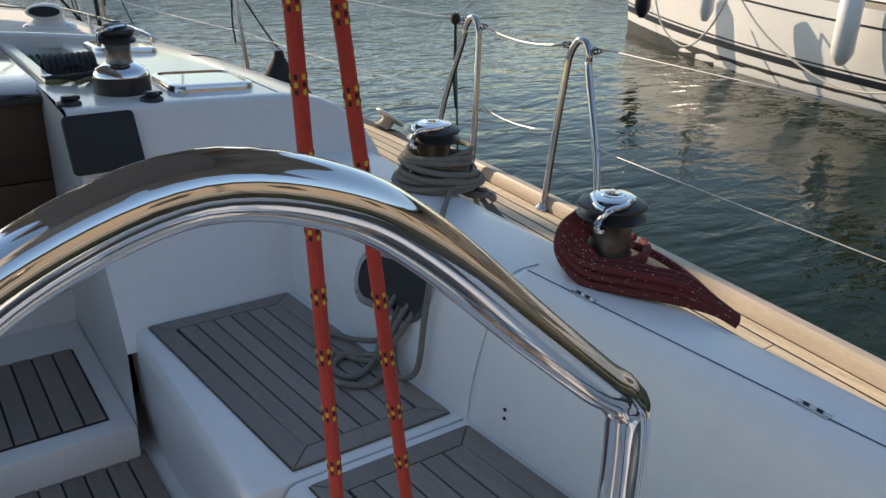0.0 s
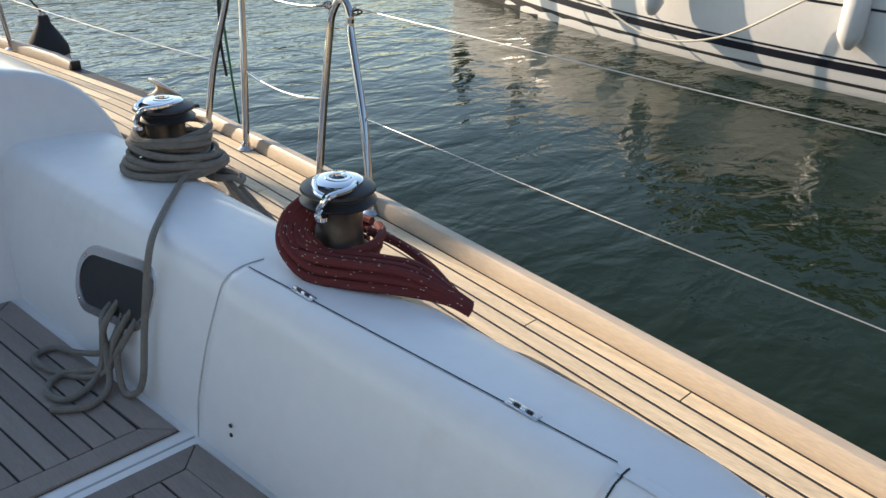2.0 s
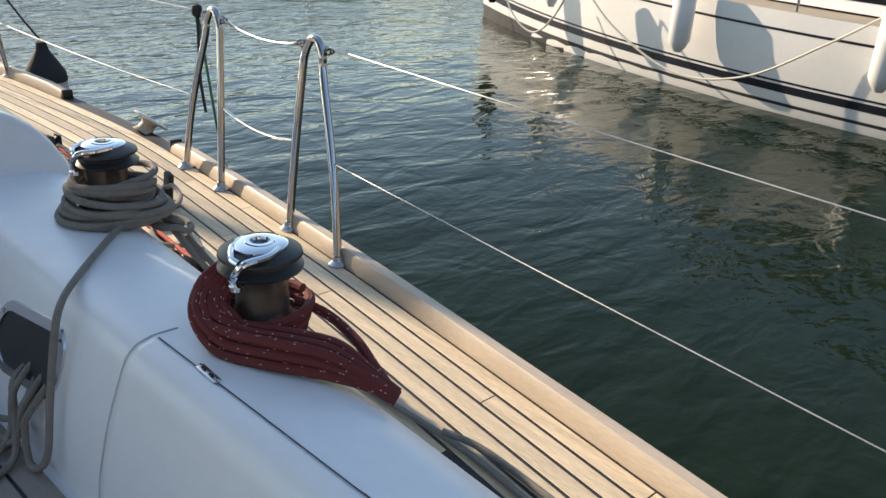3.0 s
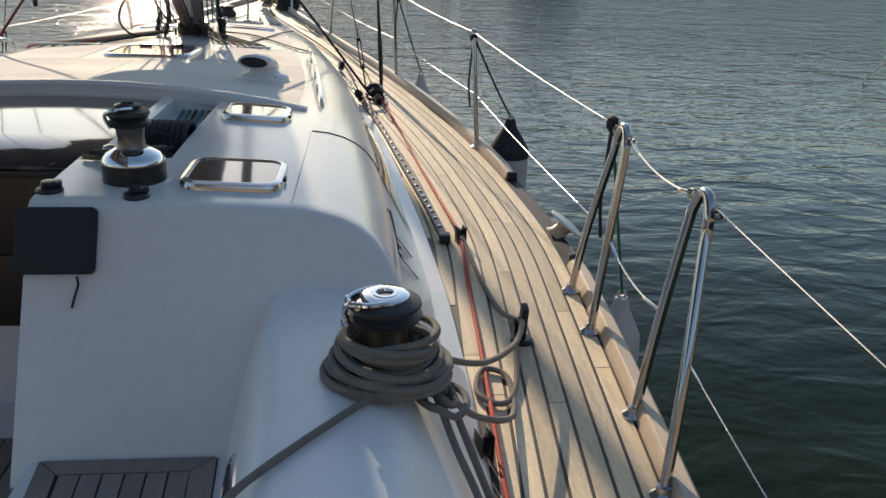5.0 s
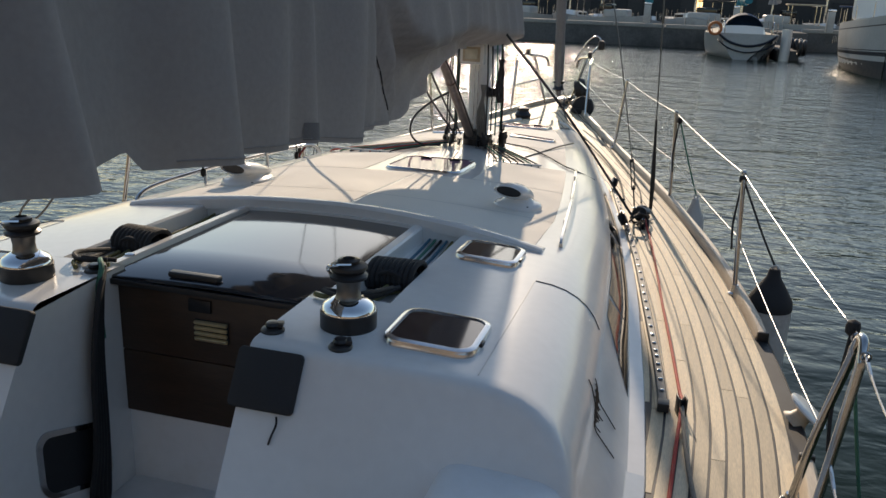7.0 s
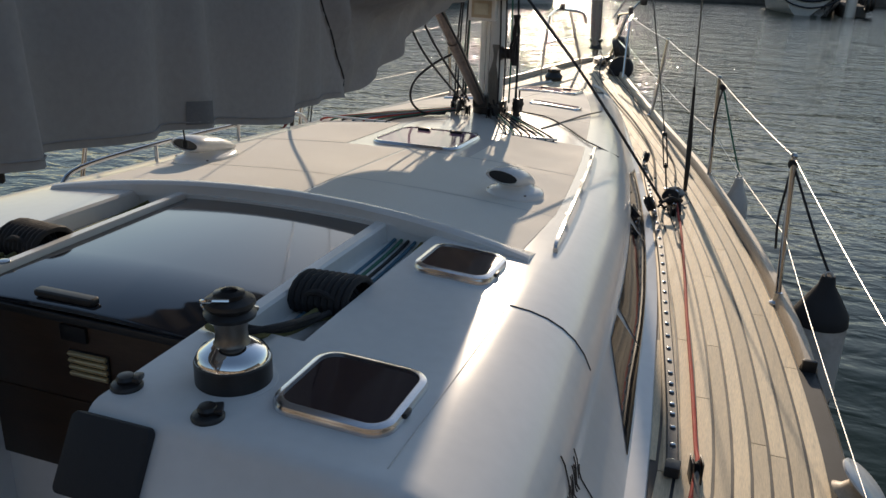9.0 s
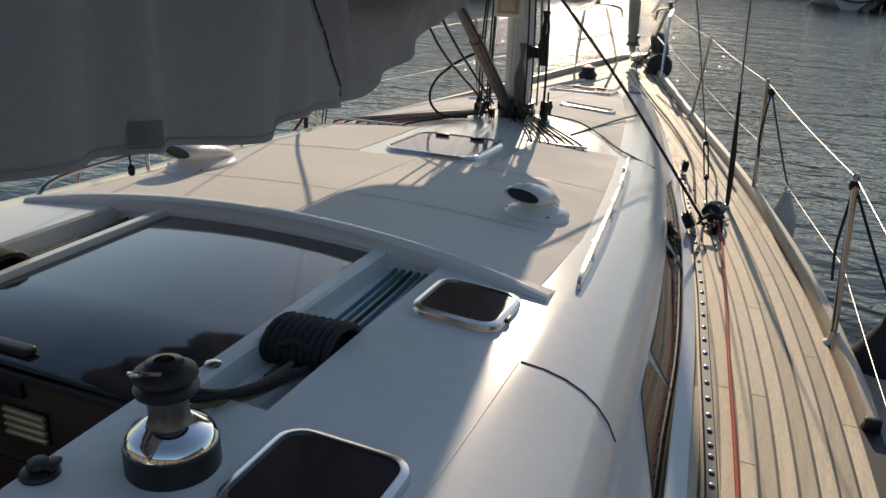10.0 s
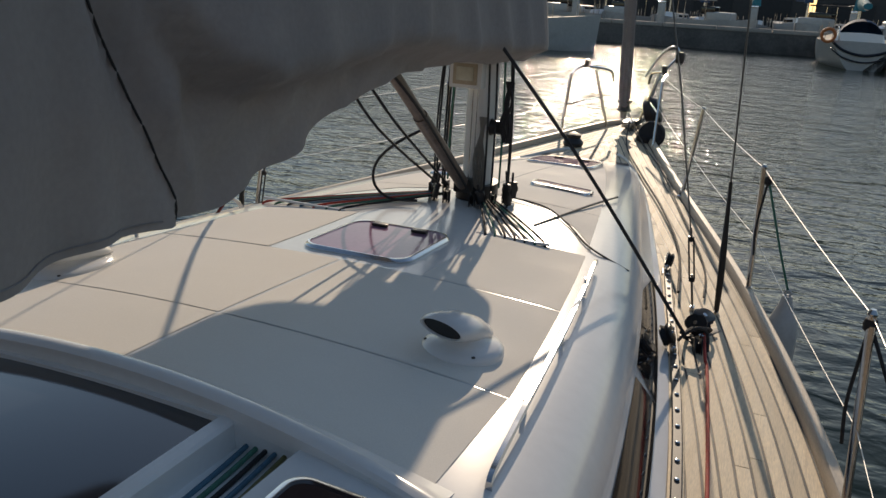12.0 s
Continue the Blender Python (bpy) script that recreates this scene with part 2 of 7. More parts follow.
def part(name, bm, mat, parent=None, label="", smooth=True, edge=35.0):
    """Links a bmesh as one mesh object, under a thing where one is given."""
    me = bpy.data.meshes.new(name)
    bmesh.ops.recalc_face_normals(bm, faces=bm.faces)
    if smooth:
        lim = radians(edge)
        for f in bm.faces:
            f.smooth = True
        for e in bm.edges:
            if len(e.link_faces) == 2 and e.calc_face_angle(0) > lim:
                e.smooth = False
    bm.to_mesh(me)
    bm.free()
    me.materials.append(mat)
    ob = new(name, me)
    if parent:
        ob.parent = parent
    if label:
        tagged(ob, label)
    return ob


def thing(name, bm, mat, label, category, group="", kind="", smooth=True, edge=35.0):
    return tagged(part(name, bm, mat, None, "", smooth, edge), label, category, group, kind)


def grid(rows, close_u=False, close_v=False, caps=False):
    """A skin over rows of points."""
    bm = bmesh.new()
    vs = [[bm.verts.new(p) for p in row] for row in rows]
    nr, nc = len(vs), len(vs[0])
    for i in range(nr if close_u else nr - 1):
        for j in range(nc if close_v else nc - 1):
            a, b, c, d = vs[i][j], vs[i][(j + 1) % nc], vs[(i + 1) % nr][(j + 1) % nc], vs[(i + 1) % nr][j]
            q = []
            for v in (a, b, c, d):
                if v not in q:
                    q.append(v)
            if len(q) > 2:
                bm.faces.new(q)
    if caps:
        bm.faces.new(vs[0][::-1])
        bm.faces.new(vs[-1])
    return bm


def join_into(bm, other, m=None):
    if m is not None:
        bmesh.ops.transform(other, matrix=m, verts=other.verts)
    me = bpy.data.meshes.new("tmp")
    other.to_mesh(me)
    other.free()
    bm.from_mesh(me)
    bpy.data.meshes.remove(me)
    return bm


def box(sx, sy, sz, at=(0, 0, 0), bevel=0.0, seg=2, m=None):
    bm = bmesh.new()
    bmesh.ops.create_cube(bm, size=1)
    bmesh.ops.scale(bm, vec=(sx, sy, sz), verts=bm.verts)
    if bevel:
        bmesh.ops.bevel(bm, geom=list(bm.edges), offset=bevel, segments=seg, affect="EDGES", profile=0.6)
    if m is not None:
        bmesh.ops.transform(bm, matrix=m, verts=bm.verts)
    bmesh.ops.translate(bm, vec=at, verts=bm.verts)
    return bm


def lathe(profile, seg=28, at=(0, 0, 0), m=None):
    """A turned body from (radius, height) pairs."""
    rows = [[(r * math.cos(a), r * math.sin(a), z) for a in [2 * math.pi * k / seg for k in range(seg)]] for r, z in profile]
    bm = grid(rows, close_v=True, caps=True)
    if m is not None:
        bmesh.ops.transform(bm, matrix=m, verts=bm.verts)
    bmesh.ops.translate(bm, vec=at, verts=bm.verts)
    return bm


def spline(pts, n=8, closed=False):
    """Catmull-Rom points through pts."""
    p = [Vector(q) for q in pts]
    out = []
    k = len(p)
    for i in range(k if closed else k - 1):
        if closed:
            a, b, c, d = p[i - 1], p[i], p[(i + 1) % k], p[(i + 2) % k]
        else:
            a, b, c, d = p[max(i - 1, 0)], p[i], p[i + 1], p[min(i + 2, k - 1)]
        for s in range(n):
            u = s / n
            out.append(0.5 * ((2 * b) + (c - a) * u + (2 * a - 5 * b + 4 * c - d) * u * u + (3 * b - a - 3 * c + d) * u ** 3))
    if not closed:
        out.append(p[-1])
    return out


def tube(pts, r, seg=10, closed=False, radii=None):
    """A round bar along points."""
    p = [Vector(q) for q in pts]
    n = len(p)
    rows, side = [], None
    for i in range(n):
        a = p[i - 1] if (i > 0 or closed) else p[i]
        b = p[(i + 1) % n] if (i < n - 1 or closed) else p[i]
        d = (b - a)
        d = d.normalized() if d.length > 1e-9 else Vector((0, 0, 1))
        if side is None:
            side = d.orthogonal().normalized()
        side = (side - d * side.dot(d))
        side = side.normalized() if side.length > 1e-6 else d.orthogonal().normalized()
        up = d.cross(side)
        rr = radii[i] if radii else r
        rows.append([p[i] + rr * (math.cos(2 * math.pi * k / seg) * side + math.sin(2 * math.pi * k / seg) * up) for k in range(seg)])
    return grid(rows, close_u=closed, close_v=True, caps=not closed)


def rounded(w, h, r, n=5):
    """The outline of a rounded rectangle round the origin."""
    pts = []
    for cx, cy, a0 in ((w / 2 - r, h / 2 - r, 0), (-w / 2 + r, h / 2 - r, 90), (-w / 2 + r, -h / 2 + r, 180), (w / 2 - r, -h / 2 + r, 270)):
        for k in range(n + 1):
            a = radians(a0 + 90 * k / n)
            pts.append((cx + r * math.cos(a), cy + r * math.sin(a)))
    return pts


def plate(outline, z0, z1, bevel=0.0):
    """A slab from an outline, with softened top edge."""
    c = [sum(v) / len(outline) for v in zip(*outline)]
    def ring(z, off):
        out = []
        for x, y in outline:
            d = math.hypot(x - c[0], y - c[1]) or 1
            out.append((x - (x - c[0]) / d * off, y - (y - c[1]) / d * off, z))
        return out
    rows = [ring(z0, 0), ring(z1 - bevel, 0)] + ([ring(z1 - bevel * 0.3, bevel * 0.3), ring(z1, bevel)] if bevel else [ring(z1, 0)])
    return grid(rows, close_v=True, caps=True)


def lerp_table(table, y):
    ys = [a for a, _ in table]
    return float(np.interp(y, ys, [b for _, b in table]))


def smooth_table(table, y):
    """Catmull-Rom through a small table of (y, value)."""
    t = table
    if y <= t[0][0]:
        return t[0][1]
    if y >= t[-1][0]:
        return t[-1][1]
    for i in range(len(t) - 1):
        if t[i][0] <= y <= t[i + 1][0]:
            (y0, v0), (y1, v1) = t[i], t[i + 1]
            ya, va = t[i - 1] if i else (2 * y0 - y1, 2 * v0 - v1)
            yb, vb = t[i + 2] if i + 2 < len(t) else (2 * y1 - y0, 2 * v1 - v0)
            u, h = (y - y0) / (y1 - y0), y1 - y0
            m0, m1 = (v1 - va) / (y1 - ya) * h, (vb - v0) / (yb - y0) * h
            return (2 * u**3 - 3 * u**2 + 1) * v0 + (u**3 - 2 * u**2 + u) * m0 + (-2 * u**3 + 3 * u**2) * v1 + (u**3 - u**2) * m1
    return t[-1][1]


# ---------------------------------------------------------------- the yacht's lines (x to starboard, y to the bow)
EDGE = [(-4.2, 1.40), (-3.2, 1.625), (-2.4, 1.735), (-1.55, 1.825), (-0.9, 1.885), (0.0, 1.945), (0.65, 1.965), (1.4, 1.91), (2.1, 1.815), (2.67, 1.71), (3.42, 1.535), (4.23, 1.315),
        (5.77, 0.84), (7.03, 0.47), (7.71, 0.26), (8.25, 0.06)]
ROOF_X = [(-0.4, 1.0), (0.6, 1.0), (1.1, 0.985), (2.0, 0.925), (2.85, 0.835), (3.6, 0.73), (4.3, 0.62), (5.4, 0.40), (6.0, 0.26), (6.45, 0.10)]
ROOF_Z = [(-0.4, 0.468), (0.3, 0.468), (1.0, 0.46), (1.5, 0.447), (2.6, 0.39), (3.7, 0.36), (4.3, 0.335), (5.4, 0.235), (6.0, 0.175), (6.3, 0.140), (6.6, 0.09)]
ROOF_DROP = [(-0.4, 0.02), (0.6, 0.035), (1.5, 0.06), (2.6, 0.035), (4.3, 0.04), (6.4, 0.01)]
BASE_X = [(-0.8, 1.46), (0.0, 1.455), (0.6, 1.425), (1.0, 1.395), (1.9, 1.315), (2.86, 1.18), (4.0, 0.96), (5.68, 0.58), (6.45, 0.30), (6.6, 0.2)]
WATER_Z = -1.1


def deck_z(y):
    return 0.0105 * max(0.0, y - 1.0) ** 1.5


def edge_x(y):
    return smooth_table(EDGE, y)


def roof_z(x, y):
    w = smooth_table(ROOF_X, y)
    return smooth_table(ROOF_Z, y) - lerp_table(ROOF_DROP, y) * min(1.0, (x / max(w, 0.05)) ** 2)


# ---------------------------------------------------------------- setting: water, hull, deck
def disc_ground(radius, z):
    bm = bmesh.new()
    rings = [0.0, 12, 30, 70, 160, 400, 1000, radius]
    rows = [[(r * math.cos(2 * math.pi * k / 48), r * math.sin(2 * math.pi * k / 48), z) for k in range(48)] for r in rings[1:]]
    bm = grid(rows, close_v=True)
    bm.verts.ensure_lookup_table()
    bm.faces.new([bm.verts[k] for k in range(48)])
    return bm


thing("water", disc_ground(3000, WATER_Z), WATER, "rippled dark green harbour water with sun glitter", "water", kind="structure", smooth=False)

STATIONS = [-4.2 + 0.25 * k for k in range(50)] + [8.25]


def hull_skin():
    rows = []
    for y in STATIONS:
        e, dz = edge_x(y), deck_z(y)
        half = [(e, dz), (e * 0.995 + 0.005, dz - 0.12), (e * 0.97, dz - 0.5), (e * 0.90, WATER_Z + 0.1), (e * 0.72, WATER_Z - 0.25), (0.0, WATER_Z - 0.6)]
        rows.append([(-x, y, z) for x, z in half] + [(x, y, z) for x, z in half[-2::-1]])
    bm = grid(rows)
    bm.verts.ensure_lookup_table()
    bm.faces.new([bm.verts[k] for k in range(len(rows[0]))])
    return bm


hull = thing("hull", hull_skin(), HULL_W, "glossy white sailing yacht hull afloat in the harbour", "hull", kind="structure")


def deck_sheet():
    rows = []
    for y in [q for q in STATIONS if q > -3.3]:
        e = edge_x(y) - 0.004
        inner = 1.40 if y < 0.0 else max(0.0, smooth_table(BASE_X, y) - 0.12) if y < 6.25 else 0.0
        inner = min(inner, e - 0.01)
        rows.append([(inner + (e - inner) * u, y, deck_z(y) - 0.0014) for u in (0, 0.25, 0.5, 0.75, 1)])
    return grid(rows)


deck = thing("deck", deck_sheet(), CAULK_AND_SHADE, "sprung weathered teak side deck with black caulked seams", "deck", kind="structure")
port_bed = deck_sheet()
bmesh.ops.scale(port_bed, vec=(-1, 1, 1), verts=port_bed.verts)
deck_port = thing("deck_port", port_bed, CAULK_AND_SHADE, "teak deck along the port side, mostly behind the coachroof", "deck", kind="structure")


def inner_limit(y):
    if y < -0.45:
        return 1.455
    if y < 6.3:
        return smooth_table(BASE_X, y) - 0.01
    return 0.0


PITCH, SEAM = 0.0515, 0.0085


def row_x(k, y):
    d = (edge_x(y + 0.05) - edge_x(y - 0.05)) / 0.1
    return edge_x(y) - (0.058 + PITCH * (k + 0.5)) * math.sqrt(1 + d * d), d


def plank_bm(k, y0, y1, flip=1):
    n = max(2, int((y1 - y0) / 0.17))
    rows = []
    w = (PITCH - SEAM) / 2
    for i in range(n + 1):
        y = y0 + (y1 - y0) * i / n
        x, d = row_x(k, y)
        ww = w * math.sqrt(1 + d * d)
        z = deck_z(y)
        rows.append([(flip * (x - ww), y, z - 0.006), (flip * (x - ww), y, z - 0.0008), (flip * (x - ww + 0.0012), y, z), (flip * (x + ww - 0.0012), y, z), (flip * (x + ww), y, z - 0.0008), (flip * (x + ww), y, z - 0.006)])
    return grid(rows, caps=True)


def plank_runs():
    rng = random.Random(5)
    for k in range(36):
        ys = np.arange(-3.2, 8.0, 0.05)
        ok = [row_x(k, y)[0] > inner_limit(y) + 0.005 and row_x(k, y)[0] > 0.02 for y in ys]
        start = None
        for y, good in list(zip(ys, ok)) + [(8.0, False)]:
            if good and start is None:
                start = y
            if not good and start is not None:
                if y - start > 0.2:
                    a = start
                    nxt = start + rng.uniform(0.3, 1.6)
                    while a < y - 0.05:
                        b = min(nxt, y - 0.05)
                        if y - b < 0.25:
                            b = y - 0.05
                        yield k, a + 0.002, b - 0.002
                        a, nxt = b, b + rng.uniform(1.25, 1.9)
                start = None


# ---------------------------------------------------------------- toerail
def rail_bm(y0, y1, flip=1):
    n = max(3, int((y1 - y0) / 0.16))
    rows = []
    for i in range(n + 1):
        y = y0 + (y1 - y0) * i / n
        x, z = edge_x(y), deck_z(y)
        h = 0.046 * min(1.0, max(0.25, min(i, n - i) / 1.0 + 0.72))
        sec = [(-0.056, -0.006), (-0.054, 0.010), (-0.046, h - 0.006), (-0.040, h), (-0.012, h), (-0.005, h - 0.006), (0.006, 0.004), (0.008, -0.03)]
        rows.append([(flip * (x + a), y, z + b) for a, b in sec])
    return grid(rows, close_v=True, caps=True)


for y0, y1 in ((-3.9, 0.36), (1.42, 8.1)):
    thing("toerail", rail_bm(y0, y1), RAIL_WOOD, "pale varnish-worn teak toerail along the deck edge", "toerail", "toerail lengths", kind="structure")
thing("toerail", rail_bm(-3.9, 8.1, -1), RAIL_WOOD, "pale varnish-worn teak toerail on the port deck edge", "toerail", "toerail lengths", kind="structure")
for y in (1.41, 0.37):
    thing("rail_end_cap", box(0.05, 0.022, 0.05, (edge_x(y) - 0.026, y, 0.02), 0.008), BLACK, "small black end cap of the wooden toerail", "end cap", "rail end caps")


# ---------------------------------------------------------------- coachroof
def side_profile(y, x0):
    w, xb, zd = smooth_table(ROOF_X, y), smooth_table(BASE_X, y), deck_z(y)
    zr = roof_z(w, y)
    k = min(1.0, (zr - zd) / 0.43)
    pts = [(x0 + (w - x0) * u, 0) for u in (0, 0.3, 0.6, 0.85)]
    pts = [(x, roof_z(x, y)) for x, _ in pts]
    p0, p1, p2 = (w, zr), (max(w + 0.01, xb - 0.180 * k), zr - 0.012), (max(w + 0.015, xb - 0.168 * k), zd + 0.17 * k)
    for i in range(9):
        u = i / 8
        pts.append(tuple((1 - u) ** 2 * a + 2 * u * (1 - u) * b + u * u * c for a, b, c in zip(p0, p1, p2)))
    pts += [(xb - 0.064 * k, zd + 0.026), (xb - 0.056 * k, zd + 0.016), (xb - 0.004, zd + 0.011), (xb, zd + 0.006), (xb, zd - 0.02)]
    return pts


RAKE = 0.60


def raked(x, y, z, y_end=-0.31, y_free=0.12):
    """Leans the aft end of the cabin, so that its foot lies further aft."""
    u = max(0.0, min(1.0, (y_free - y) / (y_free - y_end)))
    return (x, y - u * RAKE * (0.455 - z), z)


def roof_aft(flip):
    rows = []
    for y in [0.12, 0.05, -0.03, -0.11, -0.19, -0.25, -0.285]:
        rows.append([raked(x, y, z) for x, z in side_profile(y, 0.36)])
    base = side_profile(-0.31, 0.36)
    for inset, dy in ((0.004, 0.012), (0.013, 0.003), (0.028, 0.0)):
        rows.append([raked(x - (x - 0.75) / 0.6 * inset if x > 0.36 else x, -0.31 + dy, z - inset * 0.8 * (1 if z > 0.05 else 0)) for x, z in base])
    bm = grid([[(flip * x, y, z) for x, y, z in r] for r in rows])
    bm.verts.ensure_lookup_table()
    n = len(base)
    first = bm.verts[0]
    last = [bm.verts[len(rows) * n - n + k] for k in range(n)]
    low = [bm.verts.new((flip * x, -0.31 - RAKE * (0.455 - z), z)) for x, z in ((1.40, -0.12), (0.36, -0.12))]
    bm.faces.new(last + low)
    # the cheek beside the companionway
    a = [bm.verts.new((flip * 0.36, y, z)) for y, z in ((0.12, -0.46), (-0.655, -0.12), (-0.655, -0.46))]
    bm.faces.new([last[0], low[1], a[2], a[0], first])
    return bm


coachroof = empty("coachroof", "white moulded coachroof with rounded shoulders and cream non-skid panels", "coachroof", kind="structure")
for f in (1, -1):
    part("aft_cabin_end", roof_aft(f), GEL, coachroof, edge=50)


def roof_mid(flip):
    rows = []
    for y in [0.12, 0.3, 0.5, 0.57, 0.75, 0.9, 1.0, 1.06]:
        side = side_profile(y, 0.615)
        z = roof_z(0.62, y)
        bed = smooth_table(ROOF_Z, y) - 0.045
        well = [(0.0, bed), (0.384, bed - 0.002), (0.388, bed + 0.034), (0.394, bed + 0.04), (0.424, bed + 0.038), (0.432, bed + 0.03), (0.436, bed - 0.03), (0.60, bed - 0.034), (0.606, z - 0.008)]
        rows.append([(flip * x, y, zz) for x, zz in well + side])
    return grid(rows)


for f in (1, -1):
    part("hatch_deck", roof_mid(f), GEL, coachroof, edge=40)


def roof_fore():
    rows = []
    for y in [1.04, 1.3, 1.6, 1.9, 2.2, 2.5, 2.8, 3.1, 3.4, 3.7, 4.0, 4.4, 4.8, 5.2, 5.6, 6.0, 6.3, 6.45, 6.6]:
        half = side_profile(y, 0.0)
        rows.append([(-x, y, z) for x, z in half[::-1]] + [(x, y, z) for x, z in half[1:]])
    return grid(rows, caps=True)


part("foreward_roof", roof_fore(), GEL, coachroof, edge=40)


def well_end(flip):
    bm = box(0.25, 0.02, 0.13, (flip * 0.52, 0.115, 0.39), 0.004)
    return bm


for f in (1, -1):
    part("rope_well_end", well_end(f), GEL, coachroof)


def arch_bm():
    """The raised beam across the roof into which the hatch slides."""
    rows = []
    for i in range(41):
        x = -0.957 + 1.914 * i / 40
        u = max(0.0, 1 - (x / 0.957) ** 2)
        y = 0.965 + 0.10 * u
        z = roof_z(x, y)
        top = z + 0.014 + 0.034 * u ** 0.8
        rows.append([(x, y, z - 0.03 + 0.018 * u), (x, y - 0.004, top - 0.012), (x, y + 0.004, top - 0.003), (x, y + 0.016, top), (x, y + 0.03, top + 0.001), (x, y + 0.042, top - 0.006), (x, y + 0.065, z + 0.3 * (top - z)), (x, y + 0.10, z - 0.004)])
    return grid(rows, close_v=True, caps=True)


part("arched_beam", arch_bm(), GEL, coachroof)


def panel_bm(xa, xb, ya, yb, flip=1, lift=0.0014):
    """A cream non-skid panel lying on the roof, given its inner and outer edge at both ends."""
    rows = []
    for i in range(13):
        v = i / 12
        y = ya + (yb - ya) * v
        lo, hi = xa(y), xb(y)
        rows.append([(flip * (lo + (hi - lo) * j / 8), y, roof_z(lo + (hi - lo) * j / 8, y) + lift) for j in range(9)])
    return grid(rows)


roof_edge = lambda y: smooth_table(ROOF_X, y) - 0.045
for f in (1, -1):
    # the first panel follows the curve of the beam
    rows = []
    for j in range(17):
        x = 0.006 + 0.905 * j / 16
        ya = 0.965 + 0.10 * max(0.0, 1 - (x / 0.957) ** 2) + 0.085
        rows.append([(f * x, ya + (1.549 - ya) * i / 8, roof_z(x, ya + (1.549 - ya) * i / 8) + 0.0016) for i in range(9)])
    part("nonskid_panel", grid(rows), NONSKID, coachroof)
    part("nonskid_panel", panel_bm(lambda y: 0.006, roof_edge, 1.556, 2.28, f), NONSKID, coachroof)
    part("nonskid_panel", panel_bm(lambda y: 0.33, roof_edge, 2.29, 3.02, f), NONSKID, coachroof)
    part("nonskid_panel", panel_bm(lambda y: float(np.interp(y, (3.06, 3.2, 3.45, 3.68, 3.8), (0.78, 0.75, 0.61, 0.43, 0.21))), roof_edge, 3.10, 3.80, f), NONSKID, coachroof)
    part("nonskid_panel", panel_bm(lambda y: 0.004, roof_edge, 3.808, 6.15, f), NONSKID, coachroof)
    # the crease where the flat top turns into the shoulder
    part("roof_seam", tube([(f * (smooth_table(ROOF_X, y) - 0.004), y, roof_z(smooth_table(ROOF_X, y), y) + 0.0008) for y in np.arange(-0.26, 0.60, 0.04)], 0.0016, 5), FENDER_W, coachroof)


def seam_bm(f):
    prof = side_profile(0.585, 0.61)
    bm = tube([(f * x, 0.585, z + 0.0005) for x, z in prof[4:11]], 0.0028, 6)
    return bm


for f in (1, -1):
    part("roof_seam", seam_bm(f), CAULK_AND_SHADE, coachroof)


def window_bm(f, y0, y1, tip=0.35, end=0.001):
    """Dark glass set along the cabin side."""
    rows = []
    n = 26
    for i in range(n + 1):
        y = y0 + (y1 - y0) * i / n
        xb, zd = smooth_table(BASE_X, y), deck_z(y)
        k = min(1.0, (roof_z(smooth_table(ROOF_X, y), y) - zd) / 0.43)
        open_ = min(1.0, (y - y0) / tip, (y1 - y) / end)
        z0, z1 = zd + 0.030, zd + 0.030 + max(0.004, 0.138 * k * open_)
        col = []
        for z in (z0, (z0 + z1) / 2, z1):
            u = (z - zd - 0.026) / max(0.01, 0.17 * k - 0.026)
            x = xb - 0.064 * k - 0.104 * k * u + 0.005
            col.append((f * x, y, z))
        rows.append(col)
    return grid(rows)


for f in (1, -1):
    for a, b in ((0.60, 1.288), (1.290, 2.399), (2.401, 3.75)):
        part("side_window", window_bm(f, a, b, 0.45 if a < 1 else 0.001, 0.5 if b > 3 else 0.001), GLASS_DARK, coachroof, "dark glossy side window")


# lettering on the cabin side: plain strokes, no characters
def script_bm():
    bm = bmesh.new()
    rng = random.Random(3)
    def at(y, z):
        prof = side_profile(y, 0.36)[4:15]
        x = float(np.interp(-z, [-p[1] for p in prof], [p[0] for p in prof]))
        return Vector((x + 0.003, y, z))
    def stroke(a, b, r):
        join_into(bm, tube([at(a[0] + (b[0] - a[0]) * k / 6, a[1] + (b[1] - a[1]) * k / 6) for k in range(7)], r, 5))
    stroke((0.115, 0.305), (0.115, 0.175), 0.0018)
    stroke((0.255, 0.20), (0.245, 0.085), 0.0018)
    stroke((0.06, 0.20), (0.075, 0.08), 0.0018)
    for i in range(10):
        y = 0.075 + 0.016 * i
        top = 0.215 + 0.006 * i * rng.uniform(0.6, 1.2)
        stroke((y, top), (y + rng.uniform(0.01, 0.03), top - rng.uniform(0.05, 0.10)), 0.0017)
    return bm


# ---------------------------------------------------------------- cockpit
cockpit = empty("cockpit", "white moulded yacht cockpit with teak seats, in shade", "cockpit", kind="structure")


def shift_in(y):
    return 0.06 * max(0.0, -0.65 - y)


def coaming_rows(ys, pts, f):
    rows = []
    for y in ys:
        d = min(0.10, shift_in(y))
        s = 1.0 if y > -2.35 else max(0.25, 1 - (-2.35 - y) * 0.9)
        rows.append([(f * (x + (d if x < 1.1 else -0.2 * d)), y, z * (s if z > 0.0 else 1)) for x, z in pts])
    return rows


